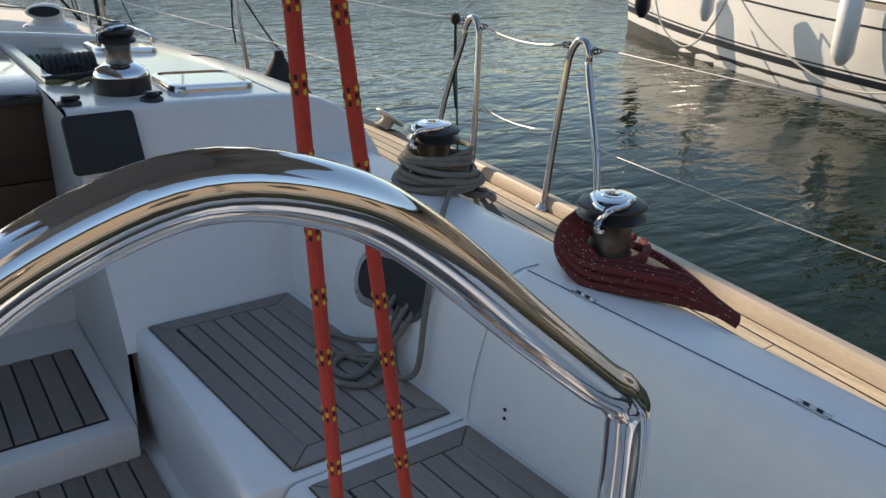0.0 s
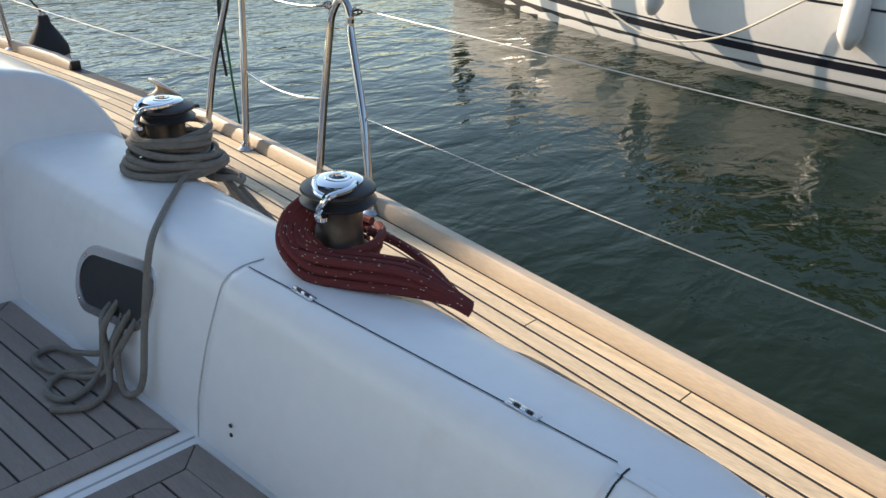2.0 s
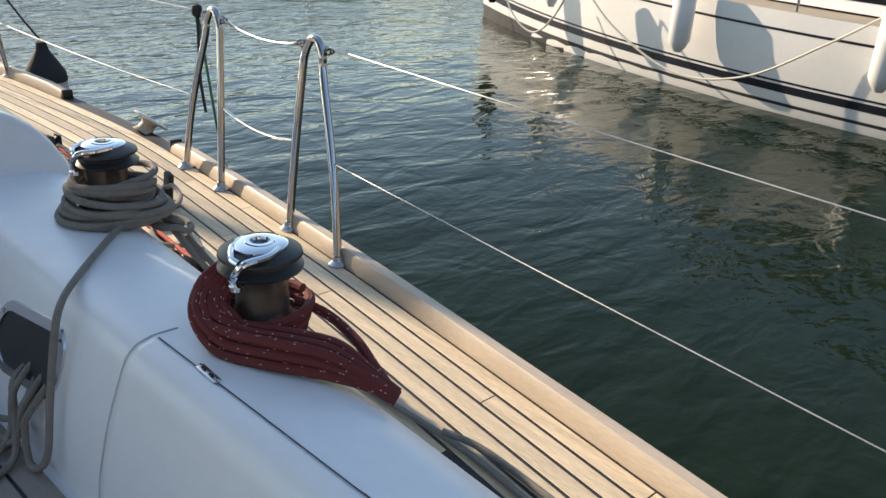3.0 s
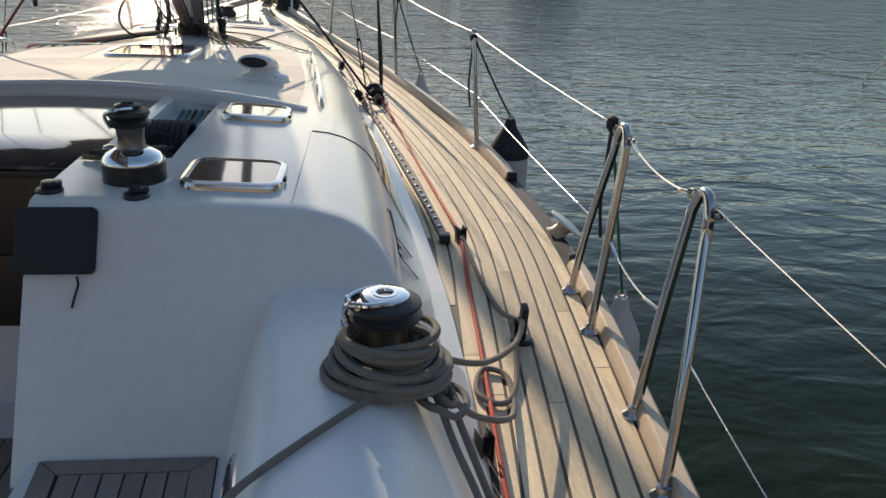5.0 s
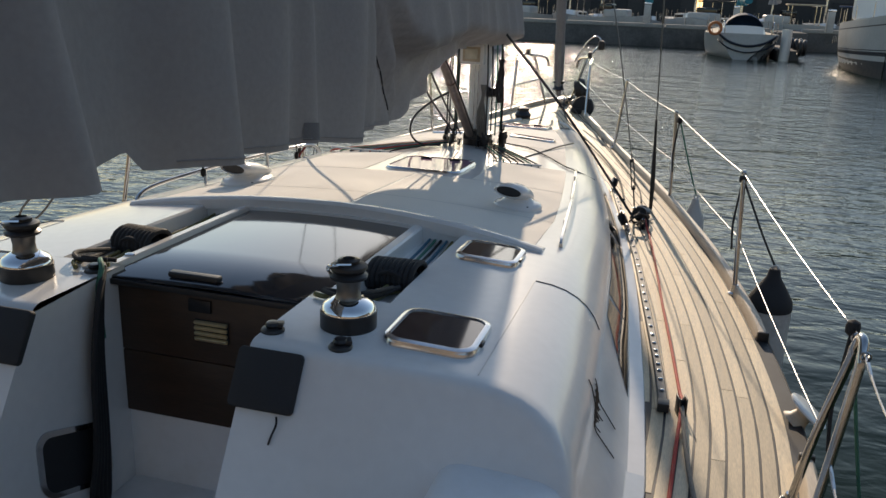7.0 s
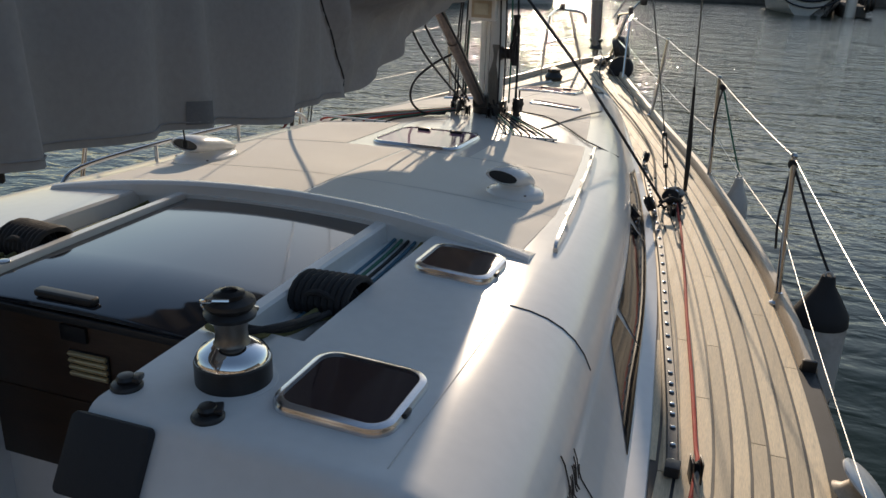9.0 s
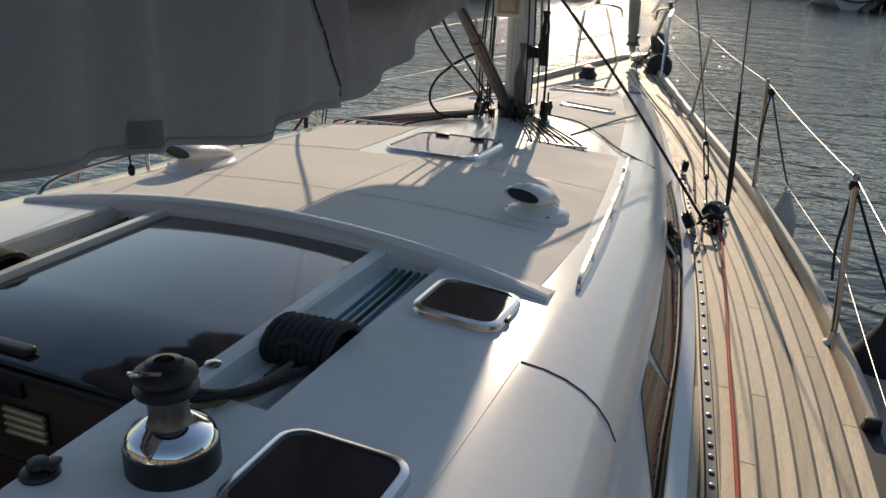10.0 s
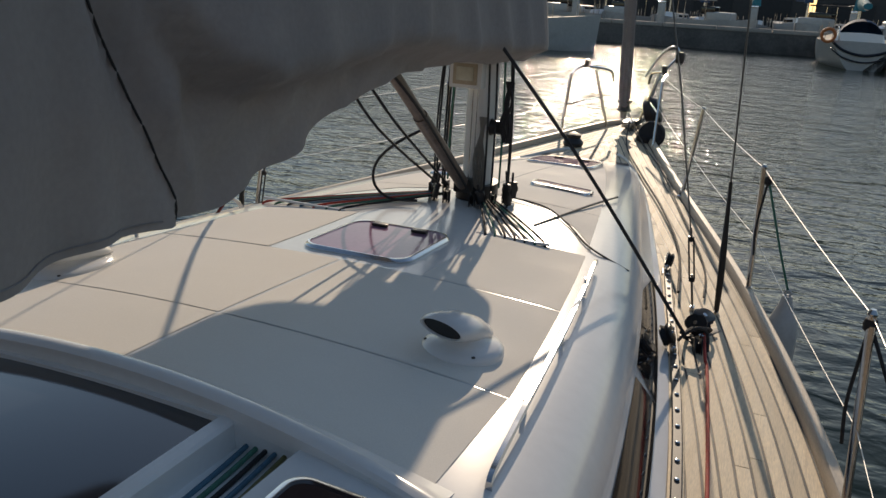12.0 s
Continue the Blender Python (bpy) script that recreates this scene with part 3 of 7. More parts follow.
COAMING = [(0.862, -0.46), (0.862, -0.075), (0.872, 0.02), (0.900, 0.13), (0.935, 0.225), (0.948, 0.252), (0.968, 0.268), (1.0, 0.275), (1.10, 0.274), (1.20, 0.268), (1.238, 0.258), (1.275, 0.232), (1.35, 0.14), (1.42, 0.05), (1.45, 0.012), (1.458, 0.004), (1.458, -0.02)]
CO_YS = [-0.40, -0.55, -0.7, -0.9, -1.15, -1.4, -1.7, -2.0, -2.2, -2.35, -2.5, -2.7, -3.0, -3.4, -4.0]
for f in (1, -1):
    part("coaming", grid(coaming_rows(CO_YS, COAMING, f)), GEL_IN, cockpit, edge=45)


def lid_bm(f):
    """The locker lid in the coaming, hinged along its top, a little proud."""
    pts = [(0.866, -0.045), (0.872, 0.02), (0.900, 0.13), (0.935, 0.225), (0.948, 0.252), (0.968, 0.268), (0.985, 0.272), (0.993, 0.2738)]
    out = [(x - 0.005 * (1 if x < 0.96 else 0.3), z + (0.004 if x > 0.94 else 0.001)) for x, z in pts]
    ys = [-1.447, -1.455, -1.47, -1.6, -1.8, -2.0, -2.15, -2.27, -2.285, -2.292]
    rows = []
    for i, y in enumerate(ys):
        use = pts if i in (0, len(ys) - 1) else out
        rows.append(coaming_rows([y], use, f)[0])
    return grid(rows)


for f in (1, -1):
    part("locker_lid", lid_bm(f), GEL_IN, cockpit, "white locker lid with a fine dark joint")
    # the dark joint round the lid
    for yy in (-1.441, -2.298):
        part("lid_joint", tube(spline([Vector(coaming_rows([yy], [p], f)[0][0]) + Vector((-0.0004 * f, 0, 0.0004)) for p in COAMING[1:9]], 3), 0.0016, 6), FENDER_W if yy > -2 else CAULK_AND_SHADE, cockpit)
    part("lid_joint", tube([Vector(coaming_rows([y], [(0.999, 0.2762)], f)[0][0]) for y in (-1.455, -1.7, -2.0, -2.28)], 0.0009, 6), CANVAS_BLACK, cockpit)
    for y in (-1.62, -2.12):
        hx = coaming_rows([y], [(0.999, 0.2800)], f)[0][0]
        part("hinge", box(0.015, 0.062, 0.003, hx, 0.001), ALU, cockpit, "small steel piano hinge")
        for k in range(5):
            part("hinge_knuckle", tube([(hx[0], hx[1] - 0.030 + 0.0124 * k, hx[2] + 0.002), (hx[0], hx[1] - 0.0205 + 0.0124 * k, hx[2] + 0.002)], 0.0034, 7), BLACK_METAL if k % 2 else ALU, cockpit)
for z in (-0.002, 0.02):
    part("screw", lathe([(0.0045, 0), (0.0035, 0.003)], 10, m=Matrix.Rotation(radians(-90), 4, "Y"), at=coaming_rows([-1.56], [(0.864, z)], 1)[0][0]), BLACK, cockpit)

# floor, seats and their fronts
part("cockpit_sole", box(1.9, 3.5, 0.03, (0, -2.05, -0.475)), GEL_IN, cockpit)


def seat_bm(f, y0, y1, xi, xo, z=-0.07):
    """A seat moulding with a rounded front edge."""
    prof = [(xi + 0.03, -0.47), (xi + 0.012, -0.30), (xi, z - 0.045), (xi + 0.004, z - 0.02), (xi + 0.014, z - 0.006), (xi + 0.032, z), (xo, z)]
    rows = []
    for y in (y0, y0 + 0.01, (y0 + y1) / 2, y1 - 0.01, y1):
        rows.append([(f * x, y, zz - (0.006 if y in (y0, y1) and zz > -0.1 else 0)) for x, zz in prof])
    bm = grid(rows)
    bm.verts.ensure_lookup_table()
    n = len(prof)
    for r in (0, len(rows) - 1):
        bm.verts.ensure_lookup_table()
        ring = [bm.verts[r * n + k] for k in range(n)]
        bm.faces.new(ring + [bm.verts.new((f * xo, rows[r][0][1], -0.47))])
    return bm


for f in (1, -1):
    part("seat_moulding", seat_bm(f, -1.425, -0.56, 0.385, 0.95), GEL_IN, cockpit)
    part("seat_moulding", seat_bm(f, -2.6, -1.432, 0.46, 1.05), GEL_IN, cockpit)


def slat_seat(f, y0, y1, xi0, xi1, xo0, xo1, z=-0.07):
    """Laid teak on a seat: a border and fore-and-aft slats, each a piece of its own, on a black bed."""
    seat = empty("teak_seat", "grey weathered teak cockpit seat with black caulking", "teak seat", "teak cockpit seats")
    lo = lambda y: xi0 + (xi1 - xi0) * (y - y1) / (y0 - y1)
    hi = lambda y: xo0 + (xo1 - xo0) * (y - y1) / (y0 - y1)
    part("caulked_bed", grid([[(f * lo(y), y, z + 0.003), (f * hi(y), y, z + 0.003)] for y in (y0, y1)]), CAULK_AND_SHADE, seat)
    b, g = 0.055, 0.003
    def piece(quad):
        c = sum((Vector(q) for q in quad), Vector((0, 0))) / 4
        inner = [c + (Vector(q) - c) * (1 - 0.0015 / max(0.02, (Vector(q) - c).length)) for q in quad]
        rows = [[(f * x, y, z + 0.002) for x, y in quad], [(f * x, y, z + 0.008) for x, y in quad], [(f * q.x, q.y, z + 0.009) for q in inner]]
        return part("slat", grid(rows, close_v=True, caps=True), TEAK_SEAT, seat, smooth=False)
    piece([(hi(y0) - g, y0 + g), (hi(y1) - g, y1 - g), (hi(y1) - b, y1 - b), (hi(y0) - b, y0 + b)])
    piece([(lo(y0) + g, y0 + g), (lo(y1) + g, y1 - g), (lo(y1) + b, y1 - b), (lo(y0) + b, y0 + b)])
    piece([(lo(y1) + 2 * g, y1 - g), (hi(y1) - 2 * g, y1 - g), (hi(y1) - b - g, y1 - b), (lo(y1) + b + g, y1 - b)])
    piece([(lo(y0) + 2 * g, y0 + g), (hi(y0) - 2 * g, y0 + g), (hi(y0) - b - g, y0 + b), (lo(y0) + b + g, y0 + b)])
    n = max(3, round((hi(y1) - lo(y1) - 2 * b) / 0.052))
    for i in range(n):
        q = []
        for y, s in ((y0 + b + g, 0), (y1 - b - g, 0), (y1 - b - g, 1), (y0 + b + g, 1)):
            A, B = lo(y) + b + g, hi(y) - b - g
            wdt = (B - A) / n
            q.append((A + wdt * (i + s) + (g if s == 0 else -g) * 0.8, y))
        piece(q)
    return seat


for f in (1, -1):
    slat_seat(f, -1.405, -0.635, 0.425, 0.495, 0.835, 0.888)
    slat_seat(f, -2.5, -1.465, 0.50, 0.56, 0.893, 0.975)


def sole_slats():
    """Teak slats of the cockpit sole and of the step below the companionway."""
    sole = empty("teak_sole", "teak slatted cockpit sole with black seams, in shade", "cockpit floor", kind="structure")
    part("caulked_bed", box(0.74, 2.6, 0.004, (0, -1.92, -0.457)), CAULK_AND_SHADE, sole)
    for i in range(13):
        x = -0.348 + 0.058 * i
        part("slat", box(0.0525, 2.58, 0.010, (x, -1.92, -0.452), 0.0015, 1), TEAK_SEAT, sole)
    return sole


sole_slats()
part("bridge_deck", box(0.72, 0.75, 0.11, (0, -0.28, -0.40), 0.012), GEL_IN, cockpit)
step = empty("companion_step", "low teak-topped step below the companionway", "step", kind="structure")
part("caulked_bed", box(0.60, 0.46, 0.004, (0.0, -0.36, -0.342)), CAULK_AND_SHADE, step)
for i in range(10):
    part("slat", box(0.053, 0.45, 0.010, (-0.265 + 0.059 * i, -0.36, -0.338), 0.0015, 1), TEAK_SEAT, step)
part("sill_wall", box(0.74, 0.05, 0.40, (0, 0.115, -0.27), 0.006), GEL_IN, cockpit)

# companionway: washboards, louvre, sliding hatch
washboard = empty("washboard", "dark varnished wooden washboards closing the companionway", "washboard")
part("upper_board", box(0.72, 0.022, 0.245, (0, 0.088, 0.29), 0.004), WALNUT, washboard)
part("lower_board", box(0.72, 0.022, 0.235, (0, 0.088, 0.047), 0.004), WALNUT, washboard)
part("hasp", box(0.085, 0.012, 0.045, (-0.04, 0.073, 0.372), 0.004), BLACK_METAL, washboard, "dark metal hasp")
louvre = part("louvre", box(0.128, 0.006, 0.078, (0.0, 0.074, 0.285), 0.002), BLACK_METAL, washboard, "pale brass ventilation louvre")
for i in range(4):
    part("louvre_slat", box(0.122, 0.012, 0.0115, (0.0, 0.067, 0.256 + 0.0195 * i), 0.003, m=Matrix.Rotation(radians(25), 4, "X")), BRASS, louvre)

sliding_hatch = empty("sliding_hatch", "smoked acrylic sliding companion hatch reflecting the sky, closed", "hatch")


def slide_bm():
    rows = []
    for y in (0.05, 0.055, 0.4, 0.8, 1.13):
        z = smooth_table(ROOF_Z, y) - 0.023 - (0.003 if y == 0.05 else 0)
        rows.append([(x, y, z + 0.014 * (1 - (x / 0.38) ** 2)) for x in (-0.382, -0.375, -0.25, -0.12, 0, 0.12, 0.25, 0.375, 0.382)] )
    top = rows
    low = [[(x, y, z - 0.012) for x, y, z in r] for r in rows]
    bm = grid(top)
    join_into(bm, grid(low))
    join_into(bm, grid([top[0], low[0]]))
    return bm


part("acrylic_sheet", slide_bm(), SLIDE_MAT, sliding_hatch)
part("grip", box(0.19, 0.034, 0.022, (-0.06, 0.085, 0.470), 0.010, 3), BLACK, sliding_hatch, "black moulded hatch grip")
part("aft_trim", box(0.76, 0.012, 0.02, (0, 0.045, 0.428), 0.003), BLACK, sliding_hatch)


# ---------------------------------------------------------------- winches
def winch_parts(thing_ob, r, h, rope_room=True, jaw=0.075):
    part("base_ring", lathe([(r * 1.45, 0), (r * 1.5, 0.004), (r * 1.5, 0.012), (r * 1.3, 0.022), (r * 1.1, 0.026)], 32), BLACK, thing_ob)
    part("drum", lathe([(r * 1.15, 0.022), (r * 1.0, 0.035), (r * 0.94, h * 0.5), (r * 1.0, h * 0.68), (r * 1.05, h * 0.70)], 36), DRUM, thing_ob, "grey worn winch drum")
    part("self_tailer", lathe([(r * 1.0, h * 0.69), (jaw, h * 0.71), (jaw * 1.02, h * 0.735), (jaw * 0.82, h * 0.79), (jaw * 0.80, h * 0.81), (jaw * 1.0, h * 0.86), (jaw * 0.98, h * 0.89), (jaw * 0.75, h * 0.935), (r * 0.6, h * 0.95)], 40), BLACK, thing_ob, "black ribbed self-tailing jaws")
    top = part("top_cap", lathe([(jaw * 0.66, h * 0.93), (jaw * 0.66, h * 0.965), (jaw * 0.58, h * 0.985), (jaw * 0.36, h * 0.99), (jaw * 0.34, h * 1.0), (jaw * 0.24, h * 1.0), (jaw * 0.22, h * 0.965), (0.003, h * 0.96)], 36), CHROME, thing_ob, "polished chrome cap with a dark handle socket")
    part("socket", lathe([(jaw * 0.2, h * 0.961), (jaw * 0.19, h * 0.968)], 12), BLACK, top)
    arm = bmesh.new()
    join_into(arm, tube(spline([(0, -jaw * 0.55, h * 0.955), (-jaw * 0.5, -jaw * 0.62, h * 0.955), (-jaw * 0.98, -jaw * 0.38, h * 0.93), (-jaw * 1.08, -jaw * 0.15, h * 0.80), (-jaw * 1.02, -0.0, h * 0.68)], 5), 0.007, 10))
    join_into(arm, tube(spline([(0, jaw * 0.55, h * 0.955), (-jaw * 0.5, jaw * 0.4, h * 0.957), (-jaw * 0.95, jaw * 0.05, h * 0.945), (-jaw * 1.0, -jaw * 0.2, h * 0.92)], 5), 0.006, 10))
    join_into(arm, lathe([(0.004, 0), (0.013, 0.004), (0.013, 0.012), (0.004, 0.016)], 14, (-jaw * 1.02, -0.01, h * 0.62)))
    part("stripper_arm", arm, CHROME, thing_ob, "polished chrome line stripper arm")


winch = empty("primary_winch", "chrome-topped black self-tailing winch on the cockpit coaming, wrapped with maroon rope", "winch", "coaming winches", at=(1.218, -1.522, 0.268))
winch_parts(winch, 0.05, 0.175)
winch.rotation_euler = (0, 0, radians(20))
fw = copy_thing(winch, Matrix.Translation((1.222, -0.817, 0.272)) @ Matrix.Rotation(radians(5), 4, "Z"))
tagged(fw, "chrome-topped black self-tailing winch on the coaming, wrapped with grey rope")
for y, z in ((-1.522, 0.268), (-0.817, 0.272)):
    pw_ = copy_thing(winch, Matrix.Translation((-1.22, y, z)) @ Matrix.Rotation(radians(200), 4, "Z"))
    tagged(pw_, "chrome-topped black self-tailing winch on the port coaming")


def coil(name, label, mat, cx, cy, z0, r, rope_r, turns, seed, tail=(), spread=0.02, squash=(1, 1), skew=(0, 0), droop=0.0, fleck=None):
    """Loops of rope heaped round a winch, with a hanging tail; each turn wanders a little."""
    rng = random.Random(seed)
    pts = []
    n = 26
    for i in range(int(turns * n)):
        a = 2 * math.pi * i / n
        t = i / (turns * n)
        k = int(i / n)
        rr = r + spread * math.sin(1.7 * a + seed) * 0.5 + spread * math.sin(0.37 * a + 2 * seed)
        lift = math.sin(a * 0.5 + seed) * 0.012
        x = cx + squash[0] * rr * math.cos(a) + skew[0] * max(0, math.cos(a - 0.4))
        y = cy + squash[1] * rr * math.sin(a) + skew[1] * max(0, -math.sin(a))
        z = z0 + rope_r + (turns * 0.0105) * (0.5 + 0.5 * math.sin(0.31 * a + seed)) + lift - droop * max(0, math.cos(a))
        pts.append((x, y, max(z0 + rope_r * 0.9, z)))
    ob = empty(name, label, "rope", at=(0, 0, 0))
    part("coil", tube(pts, rope_r, 8), mat, ob)
    if tail:
        part("tail", tube(spline(tail, 7), rope_r, 8), mat, ob)
    if fleck:
        fl = bmesh.new()
        for i in range(3, len(pts) - 3, 2):
            p, q = Vector(pts[i]), Vector(pts[i + 1])
            d = (q - p).normalized()
            for s in range(2):
                ang = rng.uniform(0, 2 * math.pi)
                o = d.orthogonal().normalized()
                o.rotate(Matrix.Rotation(ang, 3, d))
                c = p + (q - p) * rng.random() + o * rope_r * 0.93
                join_into(fl, box(0.0045, 0.002, 0.002, c, m=d.to_track_quat("X", "Z").to_matrix().to_4x4()))
        part("flecks", fl, fleck, ob, "pale flecks in the rope")
    return ob


def heap(name, label, mat, cx, cy, z0, rope_r, rings, seed):
    """Loops of rope heaped round a winch, wide at the foot and narrow at the drum, each leaning its own way."""
    rng = random.Random(seed)
    ob = empty(name, label, "rope")
    for i in range(rings):
        u = i / (rings - 1)
        r = 0.122 - 0.040 * u + rng.uniform(-0.008, 0.008)
        zc = z0 + rope_r + 0.082 * u
        ph, tilt, el = rng.uniform(0, 6.28), rng.uniform(0.004, 0.016) * (0.4 + u), rng.uniform(0.92, 1.1)
        ox, oy = rng.uniform(-0.008, 0.010), rng.uniform(-0.012, 0.004)
        pts = []
        for k in range(30):
            a = 2 * math.pi * k / 30
            rr = r * (1 + 0.05 * math.sin(2 * a + ph) + 0.03 * math.sin(3 * a + 2 * ph))
            pts.append((cx + ox + rr * math.cos(a), cy + oy + rr * el * math.sin(a), max(z0 + rope_r * 0.9, zc + tilt * math.sin(a + ph) - 0.012 * max(0.0, math.cos(a)))))
        part("turn", tube(pts, rope_r, 8, closed=True), mat, ob)
    return ob


heap("grey_rope_coil", "grey braided rope heaped in loops round the forward coaming winch", ROPE_GREY, 1.225, -0.825, 0.272, 0.0085, 12, 2)
coil("grey_rope_coil", "grey rope loops lying outboard of the winch on the coaming", ROPE_GREY, 1.335, -0.865, 0.215, 0.042, 0.008, 3, 5, spread=0.02, squash=(0.8, 1.3), droop=0.03,
     tail=[(1.37, -0.90, 0.20), (1.42, -1.00, 0.10), (1.46, -1.1, 0.03), (1.49, -1.3, 0.012)])


def loops(name, label, mat, paths, r, cat="rope", fleck=None):
    ob = empty(name, label, cat)
    for p in paths:
        part("strand", tube(spline(p, 7), r, 8), mat, ob)
    return ob


# the grey tail over the coaming to the pocket and back into it
loops("grey_rope_tail", "grey rope hanging over the coaming into the side pocket", ROPE_GREY, [
    [(1.20, -0.94, 0.285), (1.12, -1.03, 0.284), (1.02, -1.15, 0.283), (0.962, -1.222, 0.272), (0.935, -1.245, 0.22), (0.905, -1.262, 0.10), (0.883, -1.275, 0.0), (0.868, -1.26, -0.04), (0.862, -1.21, -0.05), (0.88, -1.17, 0.03), (0.93, -1.14, 0.09)],
    [(0.93, -1.16, 0.10), (0.878, -1.17, 0.05), (0.862, -1.16, -0.02), (0.83, -1.12, -0.052), (0.78, -1.04, -0.052), (0.77, -0.96, -0.052), (0.82, -0.95, -0.052), (0.85, -1.02, -0.045), (0.875, -1.12, 0.0), (0.92, -1.13, 0.08)],
    [(0.94, -1.10, 0.11), (0.878, -1.12, 0.06), (0.858, -1.13, -0.02), (0.82, -1.15, -0.05), (0.76, -1.17, -0.052), (0.74, -1.11, -0.052), (0.79, -1.07, -0.05), (0.86, -1.14, -0.03), (0.88, -1.19, 0.04), (0.94, -1.18, 0.10)],
    [(0.94, -1.07, 0.09), (0.885, -1.10, 0.07), (0.866, -1.14, 0.0), (0.84, -1.19, -0.048), (0.78, -1.22, -0.052), (0.72, -1.18, -0.052)],
], 0.0075)

# maroon rope: long loops hung from the winch and laid aft
def maroon():
    ob = empty("maroon_rope_coil", "maroon braided rope with pale flecks, looped over the aft coaming winch", "rope")
    rng = random.Random(11)
    fl = bmesh.new()
    cx, cy, z0 = 1.218, -1.522, 0.272
    for i in range(3):
        pts = [(cx + (0.074 + 0.006 * i) * math.cos(a), cy + (0.074 + 0.006 * i) * math.sin(a), z0 + 0.011 + 0.017 * i + 0.006 * math.sin(a + i)) for a in [k * 0.3 for k in range(21)]]
        part("strand", tube(pts, 0.0095, 8), ROPE_MAROON, ob)
        fleckle(fl, pts, rng, 0.0095)
    for i in range(10):
        v = i / 9
        lay = 0.010 + 0.017 * (i % 3)
        top = [(cx - 0.045 + 0.02 * v, cy + 0.055 - 0.03 * v, z0 + 0.118 - 0.01 * v), (cx - 0.088 + 0.018 * v, cy + 0.058 - 0.05 * v, z0 + 0.090 - 0.02 * v), (cx - 0.122 + 0.045 * v, cy + 0.025 - 0.045 * v, z0 + 0.048 + 0.012 * (i % 2)), (cx - 0.118 + 0.075 * v, cy - 0.045 - 0.03 * v, z0 + lay), (cx - 0.080 + 0.085 * v, cy - 0.125 - 0.015 * v, z0 + lay), (cx - 0.02 + 0.055 * v, cy - 0.21 + 0.01 * v, z0 + lay * 0.9), (cx + 0.032 + 0.022 * v, cy - 0.275 + 0.012 * v, z0 - 0.006 + 0.3 * lay), (cx + 0.058 + 0.012 * v, cy - 0.315 + 0.01 * v, z0 - 0.024 + 0.2 * lay)]
        pts = spline(top, 6)
        part("strand", tube(pts, 0.0095, 8), ROPE_MAROON, ob)
        fleckle(fl, pts, rng, 0.0095)
    loop = spline([(cx + 0.05, cy - 0.03, z0 + 0.05), (cx + 0.085, cy - 0.08, z0 + 0.03), (cx + 0.09, cy - 0.16, z0 + 0.012), (cx + 0.075, cy - 0.24, z0 - 0.005), (cx + 0.066, cy - 0.30, z0 - 0.02)], 6)
    part("strand", tube(loop, 0.0095, 8), ROPE_MAROON, ob)
    fleckle(fl, loop, rng, 0.0095)
    tagged(part("flecks", fl, ROPE_FLECK, ob), "pale flecks in the rope", kind="stuff")
    return ob


def fleckle(fl, pts, rng, r, step=2):
    for i in range(0, len(pts) - 1, step):
        p, q = Vector(pts[i]), Vector(pts[i + 1])
        d = (q - p).normalized()
        for s in range(3):
            o = d.orthogonal().normalized()
            o.rotate(Matrix.Rotation(rng.uniform(0, 6.28), 3, d))
            join_into(fl, box(0.0035, 0.0012, 0.0012, p + (q - p) * rng.random() + o * r * 0.95, m=d.to_track_quat("X", "Z").to_matrix().to_4x4()))


maroon()

# cabin-top winches with a flared chrome skirt
roof_winch = empty("cabin_winch", "cabin-top winch with a flared chrome skirt over a black base", "winch", "cabin-top winches", at=(0.565, -0.10, 0.455))
part("base_ring", lathe([(0.080, 0), (0.083, 0.004), (0.083, 0.054), (0.080, 0.058)], 40), BLACK, roof_winch, "black ribbed base")
part("skirt", lathe([(0.081, 0.058), (0.080, 0.064), (0.070, 0.078), (0.052, 0.088), (0.041, 0.094)], 40), CHROME, roof_winch, "flared chrome skirt")
part("drum", lathe([(0.041, 0.092), (0.036, 0.10), (0.034, 0.12), (0.037, 0.145), (0.040, 0.15)], 32), DRUM, roof_winch)
part("self_tailer", lathe([(0.040, 0.149), (0.054, 0.155), (0.056, 0.163), (0.046, 0.172), (0.055, 0.184), (0.053, 0.192), (0.034, 0.200)], 32), BLACK, roof_winch)
part("top_cap", lathe([(0.034, 0.198), (0.033, 0.208), (0.018, 0.212), (0.016, 0.206), (0.002, 0.205)], 24), BLACK_METAL, roof_winch)
part("stripper_arm", tube(spline([(0.02, -0.03, 0.203), (-0.03, -0.045, 0.2), (-0.056, -0.02, 0.18), (-0.05, 0.0, 0.145)], 5), 0.005, 8), CHROME, roof_winch)
part("plinth", lathe([(0.098, -0.01), (0.095, 0.004), (0.085, 0.006)], 36), GEL, roof_winch)
pw2 = copy_thing(roof_winch, Matrix.Translation((-0.565, -0.10, 0.455)))


def deck_knob(x, y, rot, label, group="deck caps"):
    ob = empty("rope_organiser", label, "deck fitting", group, at=(x, y, roof_z(abs(x), y) + 0.0))
    part("flange", lathe([(0.033, -0.006), (0.034, 0.004), (0.031, 0.009), (0.02, 0.013)], 28), BLACK, ob)
    part("cap", lathe([(0.019, 0.012), (0.021, 0.02), (0.017, 0.027), (0.008, 0.028)], 20), BLACK_METAL, ob)
    part("lever", box(0.02, 0.035, 0.012, (0.018, 0.012, 0.018), 0.004, m=Matrix.Rotation(rot, 4, "Z")), BLACK, ob)
    return ob


deck_knob(0.385, -0.225, 0.3, "small black round deck cap beside the cabin winch")
deck_knob(0.605, -0.255, 0.5, "small black round deck cap beside the cabin winch")
deck_knob(-0.40, 0.02, 1.0, "small black turning block beside the port winch")


